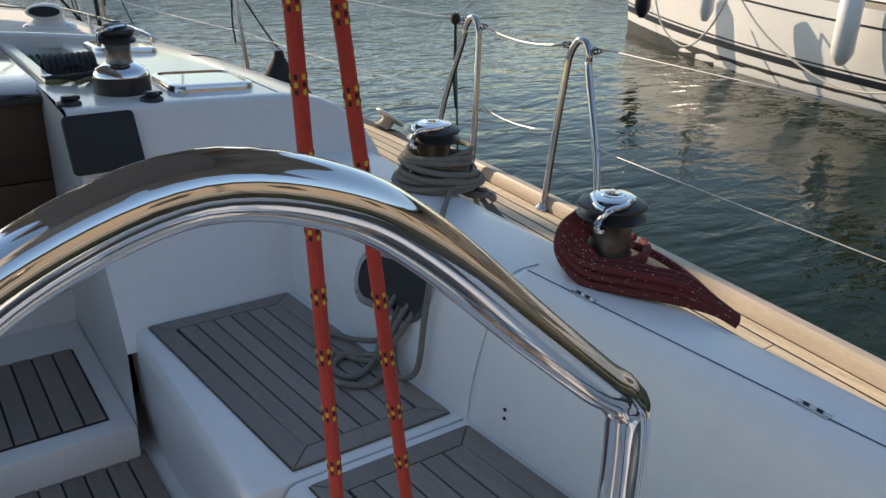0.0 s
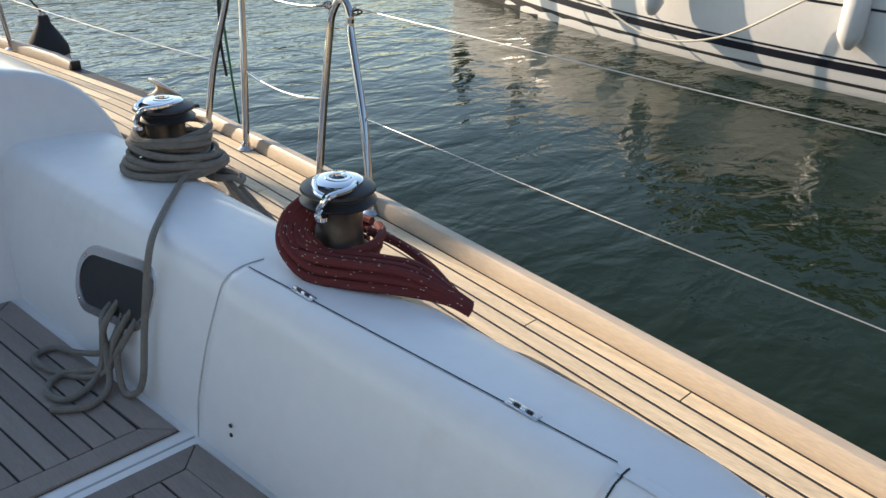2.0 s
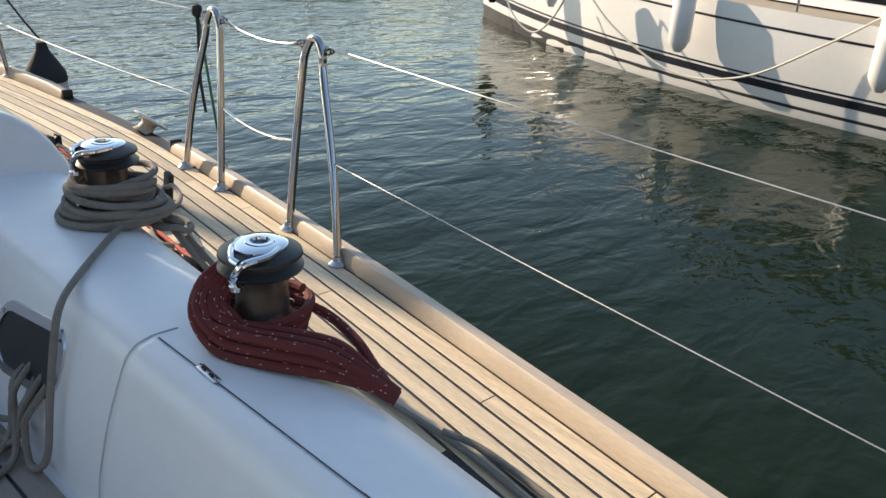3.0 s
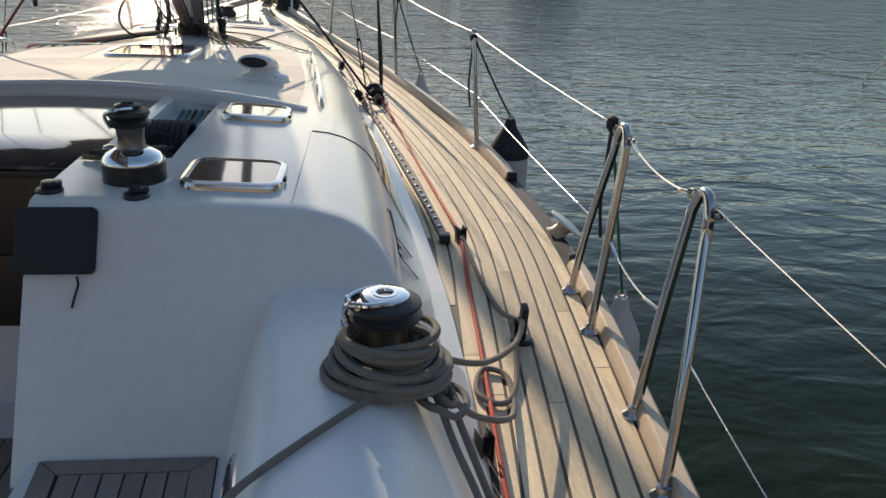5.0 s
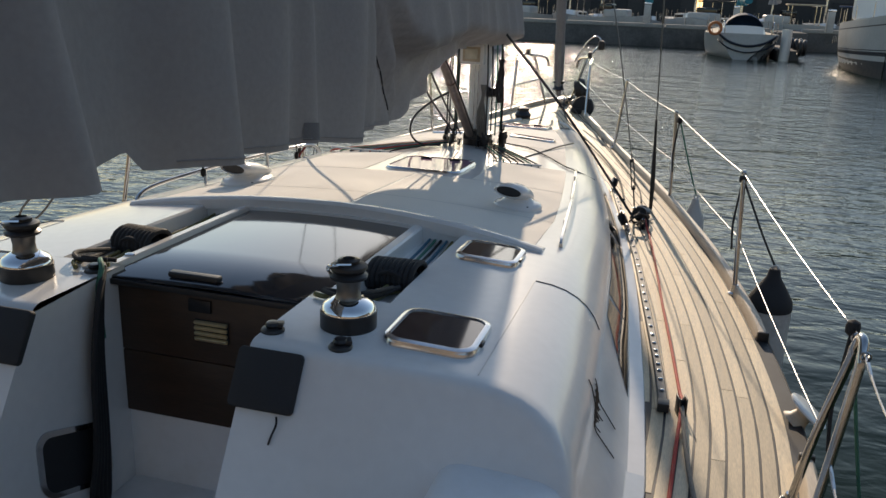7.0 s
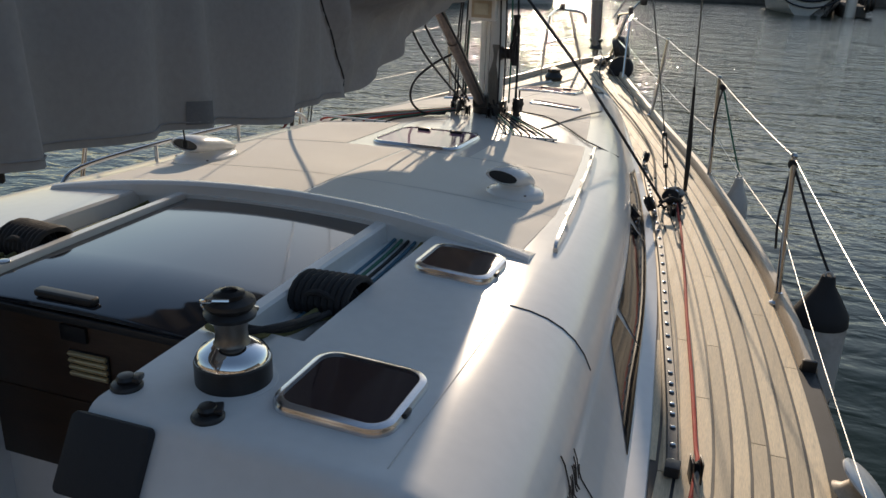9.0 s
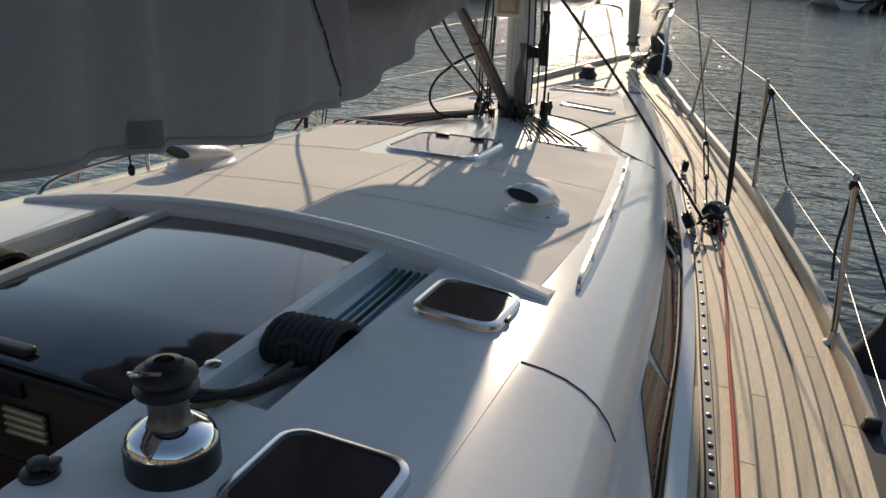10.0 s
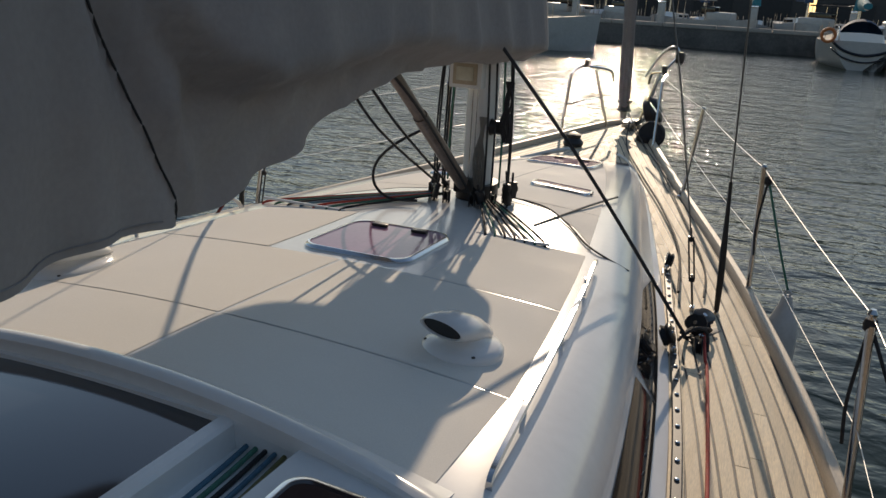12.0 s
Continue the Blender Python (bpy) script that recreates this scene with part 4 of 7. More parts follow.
def raked_frame(x, z):
    """A point on the raked cabin end, with its outward normal."""
    y = -0.31 - RAKE * (0.455 - z)
    return Vector((x, y, z))


for f in (1, -1):
    cover = empty("instrument_cover", "soft black cover over a cockpit instrument on the cabin end", "instrument cover", "instrument covers")
    n = Vector((0, -1, RAKE)).normalized()
    up = Vector((0, RAKE, 1)).normalized()
    o = raked_frame(f * 0.435, 0.378) + n * 0.004
    m = Matrix((Vector((1, 0, 0)), up, n)).transposed().to_4x4()
    m.translation = o
    bm = plate(rounded(0.19, 0.165, 0.014), 0, 0.02, 0.008)
    bmesh.ops.transform(bm, matrix=m, verts=bm.verts)
    part("cover", bm, CANVAS_BLACK, cover)
    part("toggle", tube(spline([m @ Vector((f * 0.055, -0.09, 0.012)), m @ Vector((f * 0.06, -0.11, 0.014)), m @ Vector((f * 0.05, -0.14, 0.006)), m @ Vector((f * 0.045, -0.165, 0.004))], 4), 0.0032, 6), ROPE_BLACK, cover)


# ---------------------------------------------------------------- hatches and portlights
def hatch(x, y, w, l, label, pane_mat, rot=0.0, frame_w=0.019, h=0.022, name="deck_hatch", handles=False, group="deck hatches"):
    ob = empty(name, label, "hatch", group)
    z = roof_z(abs(x), y)
    dx = (roof_z(abs(x) + 0.05, y) - roof_z(max(0, abs(x) - 0.05), y)) / (0.1 if abs(x) > 0.05 else 0.05 + abs(x)) * (1 if x >= 0 else -1)
    if abs(x) < 0.05:
        dx = 0
    dy = (roof_z(abs(x), y + 0.05) - roof_z(abs(x), y - 0.05)) / 0.1
    m = Matrix.Translation((x, y, z)) @ Matrix.Rotation(math.atan(dy), 4, "X") @ Matrix.Rotation(-math.atan(dx), 4, "Y") @ Matrix.Rotation(rot, 4, "Z")
    n = 6
    o, i = rounded(w, l, min(w, l) * 0.2, n), rounded(w - 2 * frame_w, l - 2 * frame_w, min(w, l) * 0.15, n)
    def ring(p, zz, k=1.0):
        return [(a * k, b * k, zz) for a, b in p]
    fr = grid([ring(o, -0.012), ring(o, h * 0.35), ring(o, h * 0.55, 0.985), ring(o, h * 0.8, 0.975), ring(i, h, 1.03), ring(i, h, 1.0), ring(i, h - 0.006, 1.0)], close_v=True)
    bmesh.ops.transform(fr, matrix=m, verts=fr.verts)
    part("frame", fr, ALU, ob, "silver aluminium frame")
    pn = plate(i, h - 0.02, h - 0.0045, 0.0)
    bmesh.ops.transform(pn, matrix=m, verts=pn.verts)
    part("pane", pn, pane_mat, ob, "dark smoked acrylic pane")
    if handles:
        for s in (-1, 1):
            bm = box(0.07, 0.028, 0.014, (s * w * 0.2, l * 0.36, h + 0.003), 0.005)
            bmesh.ops.transform(bm, matrix=m, verts=bm.verts)
            part("latch", bm, BLACK, ob)
    else:
        bm = box(0.008, 0.03, 0.012, (w / 2 + 0.001, -l * 0.12, h * 0.5), 0.002)
        bmesh.ops.transform(bm, matrix=m, verts=bm.verts)
        part("latch", bm, BLACK, ob)
    return ob


for f in (1, -1):
    hatch(f * 0.825, -0.05, 0.275, 0.275, "small smoked acrylic hatch in a rounded aluminium frame", SMOKE)
    if f > 0:
        hatch(0.785, 0.80, 0.245, 0.255, "small smoked acrylic hatch in a rounded aluminium frame", SMOKE)
hatch(0.0, 2.60, 0.47, 0.52, "flush plum-tinted acrylic deck hatch before the mast foot", SMOKE_PLUM, handles=True, h=0.018)
hatch(0.32, 4.31, 0.36, 0.16, "narrow plum-tinted portlight in a silver frame on the coachroof", SMOKE_PLUM, h=0.016, frame_w=0.014)
hatch(-0.32, 4.31, 0.36, 0.16, "narrow plum-tinted portlight in a silver frame on the coachroof", SMOKE_PLUM, h=0.016, frame_w=0.014)
hatch(0.0, 5.65, 0.50, 0.52, "plum-tinted foredeck hatch near the bow", SMOKE_PLUM, handles=True, h=0.016)


# ---------------------------------------------------------------- cowl vents
def vent(x, y, face, label, stretch=1.0):
    """A low cowl: round flange, wide elliptical mouth and a hood that runs down behind it."""
    ob = empty("cowl_vent", label, "ventilator", "cowl ventilators", at=(x, y, roof_z(abs(x), y)))
    ob.rotation_euler = (0, 0, face)
    base = lathe([(0.122, -0.014), (0.122, 0.006), (0.116, 0.016), (0.102, 0.024), (0.085, 0.028), (0.075, 0.034), (0.066, 0.05)], 40)
    for v in base.verts:
        if v.co.x > 0:
            v.co.x *= 1 + 0.7 * (stretch - 1)
    part("base", base, GEL, ob)
    secs = [(-0.102, 0.089, 0.080, 0.029), (-0.088, 0.088, 0.086, 0.036), (-0.05, 0.083, 0.084, 0.041), (-0.01, 0.074, 0.078, 0.043), (0.04, 0.056, 0.066, 0.038), (0.075, 0.04, 0.052, 0.028), (0.10, 0.026, 0.03, 0.014), (0.108, 0.02, 0.008, 0.004)]
    ring = [2 * math.pi * k / 28 for k in range(28)]
    rows = [[(cx * (stretch if cx > 0 else 1) - 0.22 * rz * math.sin(t) * (1 if cx < -0.06 else 0), ry * math.cos(t), cz + rz * math.sin(t)) for t in ring] for cx, cz, ry, rz in secs]
    part("hood", grid(rows[::-1], close_v=True), GEL, ob)
    last = [Vector(p) for p in rows[0]]
    c = sum(last, Vector()) / len(last)
    lip = grid([last, [c + (p - c) * 0.93 + Vector((-0.004, 0, 0)) for p in last], [c + (p - c) * 0.87 for p in last], [c + (p - c) * 0.84 + Vector((0.03, 0, 0)) for p in last]], close_v=True)
    part("lip", lip, GEL, ob)
    # a flat black face just inside the lip stands for the shade within
    mouth = bmesh.new()
    mouth.faces.new([mouth.verts.new(c + (p - c) * 0.87 + Vector((0.006, 0, 0))) for p in last])
    part("mouth", mouth, BLACK, ob, "flat black face for the shaded mouth")
    for a in (2.2, 4.1, 0.3):
        part("screw", lathe([(0.006, 0), (0.005, 0.003)], 10, (0.109 * math.cos(a), 0.109 * math.sin(a), 0.019)), BLACK, ob)
    return ob


vent(0.70, 1.76, radians(72), "white cowl ventilator with a wide black mouth turned aft")
vent(-0.755, 1.66, radians(84), "white long-hooded cowl ventilator with a black mouth turned aft", 2.1)


# ---------------------------------------------------------------- grab rails on the roof
def grab_rail(f, label):
    ob = empty("grab_rail", label, "grab rail", "grab rails")
    if f > 0:
        pts = [(1.012, 1.12, 0.405), (1.006, 1.16, 0.43), (0.985, 1.45, 0.437), (0.94, 2.0, 0.425), (0.89, 2.5, 0.41), (0.855, 2.80, 0.40), (0.848, 2.86, 0.375)]
        rows = []
        for p in spline(pts, 4):
            rows.append([p + Vector(o) for o in ((-0.008, 0, -0.006), (-0.006, 0, 0.006), (0.006, 0, 0.006), (0.008, 0, -0.006))])
        part("rail", grid(rows, close_v=True, caps=True), STEEL, ob, "flat polished rail")
        for y in (1.5, 2.0, 2.5):
            x = smooth_table(ROOF_X, y) + 0.01
            part("foot", tube([(x, y, 0.36), (x, y, 0.43)], 0.006, 8), ALU, ob)
    else:
        pts = [(-1.0, 1.06, 0.40), (-0.99, 1.16, 0.455), (-0.96, 1.6, 0.465), (-0.92, 2.2, 0.45), (-0.875, 2.66, 0.435), (-0.862, 2.78, 0.41), (-0.855, 2.84, 0.36)]
        part("rail", tube(spline(pts, 5), 0.010, 10), STEEL, ob)
        for y in (1.6, 2.2):
            x = -smooth_table(ROOF_X, y) - 0.0
            part("foot", tube([(x, y, 0.36), (x, y, 0.46)], 0.008, 8), STEEL, ob)
    return ob


grab_rail(1, "flat silver grab rail along the coachroof edge")
grab_rail(-1, "bent stainless grab rail along the port coachroof edge")


# ---------------------------------------------------------------- guard rails
def gate(fore, aft, xt, ym, label):
    ob = empty("gate_stanchion", label, "stanchion", "gate stanchions")
    (xf, yf), (xa, ya) = fore, aft
    pts = [(xf, yf, 0.0), (xf * 0.6 + xt * 0.4, yf * 0.65 + (ym + 0.055) * 0.35, 0.25), (xt - 0.010, ym + 0.052, 0.50), (xt - 0.004, ym + 0.044, 0.555), (xt, ym + 0.022, 0.592), (xt, ym, 0.60), (xt, ym - 0.022, 0.592), (xt - 0.004, ym - 0.044, 0.555), (xt - 0.010, ym - 0.055, 0.50), (xa * 0.6 + xt * 0.4, ya * 0.6 + (ym - 0.055) * 0.4, 0.25), (xa, ya, 0.0)]
    part("hoop", tube(spline(pts, 5), 0.0125, 14), STEEL, ob)
    for x, y in (fore, aft):
        part("foot", lathe([(0.030, -0.002), (0.030, 0.006), (0.018, 0.016), (0.015, 0.028)], 20, (x, y, 0)), STEEL, ob)
    for y, s in ((ym + 0.045, 1), (ym - 0.045, -1)):
        part("eye", tube([(xt + 0.012 * math.cos(a), y + s * 0.018, 0.575 + 0.012 * math.sin(a)) for a in [k * 0.7 for k in range(9)]], 0.003, 6, closed=True), STEEL, ob)
        part("shackle", tube(spline([(xt, y, 0.57), (xt + 0.004, y + s * 0.03, 0.582), (xt, y + s * 0.05, 0.576), (xt - 0.004, y + s * 0.03, 0.566)], 3), 0.0035, 6, closed=True), BLACK_METAL, ob)
    return ob


gate((1.868, 0.144), (1.858, -0.148), 1.935, -0.02, "hooped stainless gate stanchion on the side deck")
gate((1.852, -0.600), (1.820, -0.912), 1.930, -0.645, "hooped stainless gate stanchion on the side deck")


def stanchion(foot, top, label):
    ob = empty("stanchion", label, "stanchion", "stanchions")
    f, t = Vector(foot), Vector(top)
    part("tube", tube([f, f.lerp(t, 0.5), t], 0.0125, 12), STEEL, ob)
    part("cap", lathe([(0.013, 0), (0.015, 0.006), (0.008, 0.018)], 12, t), STEEL, ob)
    part("foot", lathe([(0.032, -0.004), (0.032, 0.006), (0.019, 0.014), (0.016, 0.05)], 18, f), STEEL, ob)
    return ob


STN = [((1.79, 1.985, 0.01), (1.765, 2.12, 0.60)), ((1.425, 3.76, 0.05), (1.40, 3.86, 0.665)), ((0.875, 5.52, 0.105), (0.935, 5.55, 0.715)), ((1.60, -3.1, 0.0), (1.80, -3.12, 0.6))]
for a, b in STN:
    stanchion(a, b, "upright stainless stanchion beside the toerail")
for a, b in STN + [((1.86, 0.05, 0.0), (1.92, 0.05, 0.6))]:
    stanchion((-a[0], a[1], a[2]), (-b[0], b[1], b[2]), "upright stainless stanchion on the port rail")


def wire(name, label, pts, r=0.0014, sag=0.012, ends=True):
    ob = empty(name, label, "lifeline", "lifelines")
    out = []
    for i in range(len(pts) - 1):
        a, b = Vector(pts[i]), Vector(pts[i + 1])
        for k in range(8):
            u = k / 8
            out.append(a.lerp(b, u) - Vector((0, 0, sag * 4 * u * (1 - u))))
    out.append(Vector(pts[-1]))
    part("cable", tube(out, r, 7), WIRE, ob)
    if ends:
        for a, b in ((out[0], out[1]), (out[-1], out[-2])):
            d = (b - a).normalized()
            part("terminal", tube([a, a + d * 0.03, a + d * 0.07, a + d * 0.12], r, 8, radii=[r * 1.3, r * 2.0, r * 2.0, r * 1.2]), STEEL, ob)
    return ob


TOPS = [STN[0][1], STN[1][1], STN[2][1]]
MIDS = [tuple(Vector(a).lerp(Vector(b), 0.47)) for a, b in STN[:3]]
wire("lifeline", "white-coated upper lifeline wire", [(1.937, 0.05, 0.585)] + TOPS + [(0.36, 7.45, 0.76)])
wire("lifeline", "white-coated lower lifeline wire", [(1.897, 0.125, 0.283)] + MIDS + [(0.40, 7.2, 0.5)])
wire("gate_line", "slack wire with turnbuckles across the upper gate", [(1.935, -0.075, 0.58), (1.93, -0.60, 0.582)], 0.0026, 0.03)
wire("gate_line", "slack wire with turnbuckles across the lower gate", [(1.895, -0.125, 0.285), (1.89, -0.57, 0.28)], 0.0026, 0.025)
wire("lifeline", "white-coated upper lifeline wire aft of the gate", [(1.93, -0.70, 0.585), STN[3][1]], 0.0014, 0.004)
wire("lifeline", "white-coated lower lifeline wire aft of the gate", [(1.872, -0.80, 0.275), tuple(Vector(STN[3][0]).lerp(Vector(STN[3][1]), 0.47))], 0.0014, 0.004)
for k in (1.0, 0.47):
    pts = [tuple(Vector(a).lerp(Vector(b), k)) for a, b in (STN[3], ((1.86, 0.05, 0.0), (1.92, 0.05, 0.6)), STN[0], STN[1], STN[2])]
    wire("lifeline", "thin lifeline wire along the port rail", [(-x, y, z) for x, y, z in pts] + [(-0.40, 7.2, 0.2 + 0.56 * k)])


# ---------------------------------------------------------------- fenders
def fender(x, y, top, length, r, label, cap=False, tie=None):
    ob = empty("fender", label, "fender", "fenders")
    prof = [(0.022, 0), (0.026, -0.02), (0.03, -0.04), (r * 0.62, -0.085), (r * 0.94, -0.14), (r, -0.2), (r, -length + 0.14), (r * 0.9, -length + 0.08), (r * 0.5, -length + 0.03), (0.02, -length)]
    part("body", lathe(prof, 28, (x, y, top)), FENDER_W, ob)
    if cap:
        part("cover", lathe([(0.025, 0.012), (0.034, -0.03), (r * 0.66, -0.085), (r * 0.99, -0.145), (r * 1.03, -0.185), (r * 1.01, -0.19)], 28, (x, y, top)), CANVAS_BLACK, ob, "black cloth fender hood")
        part("end_cap", lathe([(r * 0.95, -length + 0.1), (r * 0.93, -length + 0.07), (r * 0.52, -length + 0.02), (0.02, -length - 0.008)], 24, (x, y, top)), CANVAS_BLACK, ob)
    part("eye", tube([(x + 0.014 * math.cos(a), y, top + 0.012 + 0.014 * math.sin(a)) for a in [k * 0.7 for k in range(9)]], 0.006, 6, closed=True), FENDER_W, ob)
    if tie:
        t = Vector(tie)
        part("lanyard", tube(spline([(x, y, top + 0.02), (x * 0.6 + t.x * 0.4, y * 0.6 + t.y * 0.4, top * 0.6 + t.z * 0.4), t], 5), 0.0055, 7), ROPE_GREEN if not cap else ROPE_BLACK, ob)
        part("knot", lathe([(0.004, -0.03), (0.018, -0.018), (0.02, 0.0), (0.016, 0.014), (0.004, 0.02)], 10, t), ROPE_BLACK, ob)
        part("lanyard_end", tube(spline([t, t + Vector((-0.012, -0.02, -0.12)), t + Vector((-0.02, -0.03, -0.24)), t + Vector((-0.01, -0.035, -0.36))], 4), 0.0055, 7), ROPE_BLACK, ob)
    return ob


fender(1.955, 1.93, 0.17, 0.62, 0.105, "grey-white fender with a black hood hanging over the side", True, (1.765, 2.12, 0.575))
fender(1.60, 3.72, 0.10, 0.55, 0.075, "grey-white cylindrical fender hanging over the side", False, (1.43, 3.76, 0.63))
fender(2.09, 0.27, -0.08, 0.55, 0.085, "grey-white cylindrical fender hanging by a green lanyard below the gate", False, (1.935, 0.10, 0.585))


# ---------------------------------------------------------------- deck gear to starboard
cleat_disc = empty("mooring_bollard", "round white-topped mooring bollard at the deck edge", "bollard", at=(1.945, 0.69, 0.0))
mm = Matrix.Rotation(radians(38), 4, "Y")
part("disc", lathe([(0.070, 0.048), (0.078, 0.052), (0.078, 0.058), (0.07, 0.062), (0.004, 0.063)], 32, m=mm), GEL, cleat_disc, "white disc top")
part("stem", lathe([(0.05, -0.01), (0.036, 0.006), (0.03, 0.03), (0.04, 0.05)], 24, m=mm), RAIL_WOOD, cleat_disc, "brown ribbed stem")

track = empty("genoa_track", "black genoa track with steel pins along the side deck", "sheet track")
TRACK = [(1.487, 0.60), (1.465, 0.85), (1.44, 1.08), (1.37, 1.65), (1.29, 2.29), (1.185, 2.96), (1.10, 3.42), (1.01, 3.95)]
tp = spline([(x, y, 0.006) for x, y in TRACK], 6)


def bar_bm(pts, w, h, lift=0.0):
    rows = []
    for i, p in enumerate(pts):
        d = (pts[min(i + 1, len(pts) - 1)] - pts[max(i - 1, 0)]).normalized()
        s = Vector((d.y, -d.x, 0)) * w / 2
        z = Vector((0, 0, deck_z(p.y) + lift))
        rows.append([p - s + z, p - s + z + Vector((0, 0, h * 0.8)), p - s * 0.8 + z + Vector((0, 0, h)), p + s * 0.8 + z + Vector((0, 0, h)), p + s + z + Vector((0, 0, h * 0.8)), p + s + z])
    return grid(rows, close_v=True, caps=True)


part("wood_pad", bar_bm(tp, 0.05, 0.012, -0.008), TEAK, track)
part("rail", bar_bm(tp, 0.034, 0.022, -0.002), BLACK, track)
acc = 0.0
for i in range(len(tp) - 1):
    acc += (tp[i + 1] - tp[i]).length
    if acc > 0.06:
        acc = 0.0
        part("pin", lathe([(0.0085, 0), (0.0085, 0.0025), (0.006, 0.004)], 10, tp[i] + Vector((0, 0, deck_z(tp[i].y) + 0.0215))), STEEL, track)
part("end_stop", box(0.042, 0.05, 0.034, tp[0] + Vector((0, 0, 0.014)), 0.006), BLACK, track, "black end stop")


def block(x, y, z, s, label, tilt=0.0):
    ob = empty("sheet_block", label, "pulley block", "pulley blocks", at=(x, y, z))
    ob.rotation_euler = (tilt, 0, 0.2)
    wheel_m = Matrix.Rotation(radians(90), 4, "Y")
    part("sheave", lathe([(s * 0.6, -0.008), (s * 0.42, 0), (s * 0.6, 0.008)], 20, m=wheel_m, at=(0, 0, s * 0.75)), BLACK_METAL, ob)
    for sx in (-1, 1):
        part("cheek", box(0.004, s * 1.1, s * 1.5, (sx * 0.014, 0, s * 0.72), 0.0015), BLACK, ob)
    part("shackle", tube([(0.0, s * 0.3 * math.cos(a), s * 0.12 + s * 0.3 * math.sin(a)) for a in [k * 0.75 for k in range(9)]], 0.004, 6, closed=True), STEEL, ob)
    return ob


block(1.548, 0.60, 0.0, 0.045, "black lead block with an eye on the side deck")


def genoa_car(x, y, z, turn, lean, label, size=1.0):
    """A swivel sheet block on its sliding car: saddle, stop pin, cheeks, sheave and head ring."""
    ob = empty("genoa_car", label, "pulley block", "genoa cars", at=(x, y, z))
    ob.rotation_euler = (0, 0, turn)
    k = size
    part("saddle", box(0.052 * k, 0.13 * k, 0.030 * k, (0, 0, 0.022), 0.010 * k, 3), BLACK, ob, "black car saddle")
    part("stop_pin", lathe([(0.005, 0), (0.005, 0.03), (0.011, 0.034), (0.011, 0.044), (0.004, 0.048)], 12, (0, -0.045 * k, 0.03)), STEEL, ob)
    m = Matrix.Translation((0, 0.02 * k, 0.045)) @ Matrix.Rotation(lean, 4, "Y")
    oval = rounded(0.075 * k, 0.115 * k, 0.036 * k, 5)
    for dx in (-0.019, 0.019):
        bm = plate(oval, -0.003, 0.004, 0.002)
        bmesh.ops.transform(bm, matrix=m @ Matrix.Translation((dx * k, 0, 0.06 * k)) @ Matrix.Rotation(radians(90), 4, "Y"), verts=bm.verts)
        part("cheek", bm, BLACK_METAL, ob)
    part("sheave", lathe([(0.046 * k, -0.014 * k), (0.034 * k, 0), (0.046 * k, 0.014 * k)], 22, m=m @ Matrix.Translation((0, 0, 0.06 * k)) @ Matrix.Rotation(radians(90), 4, "Y")), CANVAS_BLACK, ob, "dark grooved sheave")
    part("axle", lathe([(0.010 * k, -0.027 * k), (0.012 * k, -0.02 * k), (0.012 * k, 0.02 * k), (0.010 * k, 0.027 * k)], 14, m=m @ Matrix.Translation((0, 0, 0.06 * k)) @ Matrix.Rotation(radians(90), 4, "Y")), STEEL, ob)
    return ob


genoa_car(1.185, 2.93, 0.0, 0.12, -0.5, "black genoa car with a swivel block on its track")
genoa_car(1.245, 3.10, 0.0, 0.9, 0.75, "large dark snatch block lying beside the genoa car", 0.95)
genoa_car(1.300, 3.22, 0.0, -0.5, -1.1, "large dark snatch block shackled at the shroud foot", 1.05)
genoa_car(1.012, 3.90, 0.03, 0.16, 0.2, "black end block at the fore end of the genoa track", 0.8)
block(1.28, 2.98, 0.005, 0.055, "black lead block of the red sheet", -0.5)
loops("car_lashing", "short black lashing tied round the genoa car blocks", ROPE_BLACK, [
    [(1.20, 2.95, 0.08), (1.235, 3.02, 0.11), (1.28, 3.08, 0.10), (1.31, 3.16, 0.07), (1.27, 3.18, 0.03), (1.22, 3.10, 0.04), (1.20, 3.02, 0.09)],
    [(1.22, 2.98, 0.10), (1.26, 3.02, 0.12), (1.30, 3.06, 0.09), (1.315, 3.02, 0.03), (1.32, 2.96, 0.012), (1.325, 2.90, 0.012)],
    [(1.17, 2.97, 0.06), (1.14, 3.2, 0.03), (1.11, 3.5, 0.04), (1.05, 3.75, 0.06), (1.015, 3.88, 0.08)]], 0.007)
block(1.45, -0.76, 0.0, 0.05, "black turning block beside the coaming")
block(1.47, -1.06, 0.0, 0.045, "black turning block beside the coaming")

loops("red_sheet", "thin red sheet led aft along the side deck", ROPE_RED, [
    [(1.27, 3.25, 0.07), (1.315, 2.9, 0.05), (1.335, 2.80, 0.035), (1.40, 2.2, 0.022), (1.452, 1.66, 0.012), (1.50, 1.2, 0.009), (1.54, 0.75, 0.02), (1.55, 0.62, 0.03), (1.535, 0.3, 0.010), (1.522, 0.0, 0.009), (1.505, -0.4, 0.009), (1.482, -0.8, 0.02), (1.474, -1.1, 0.012), (1.48, -1.35, 0.010), (1.49, -1.55, 0.010)]], 0.0065)
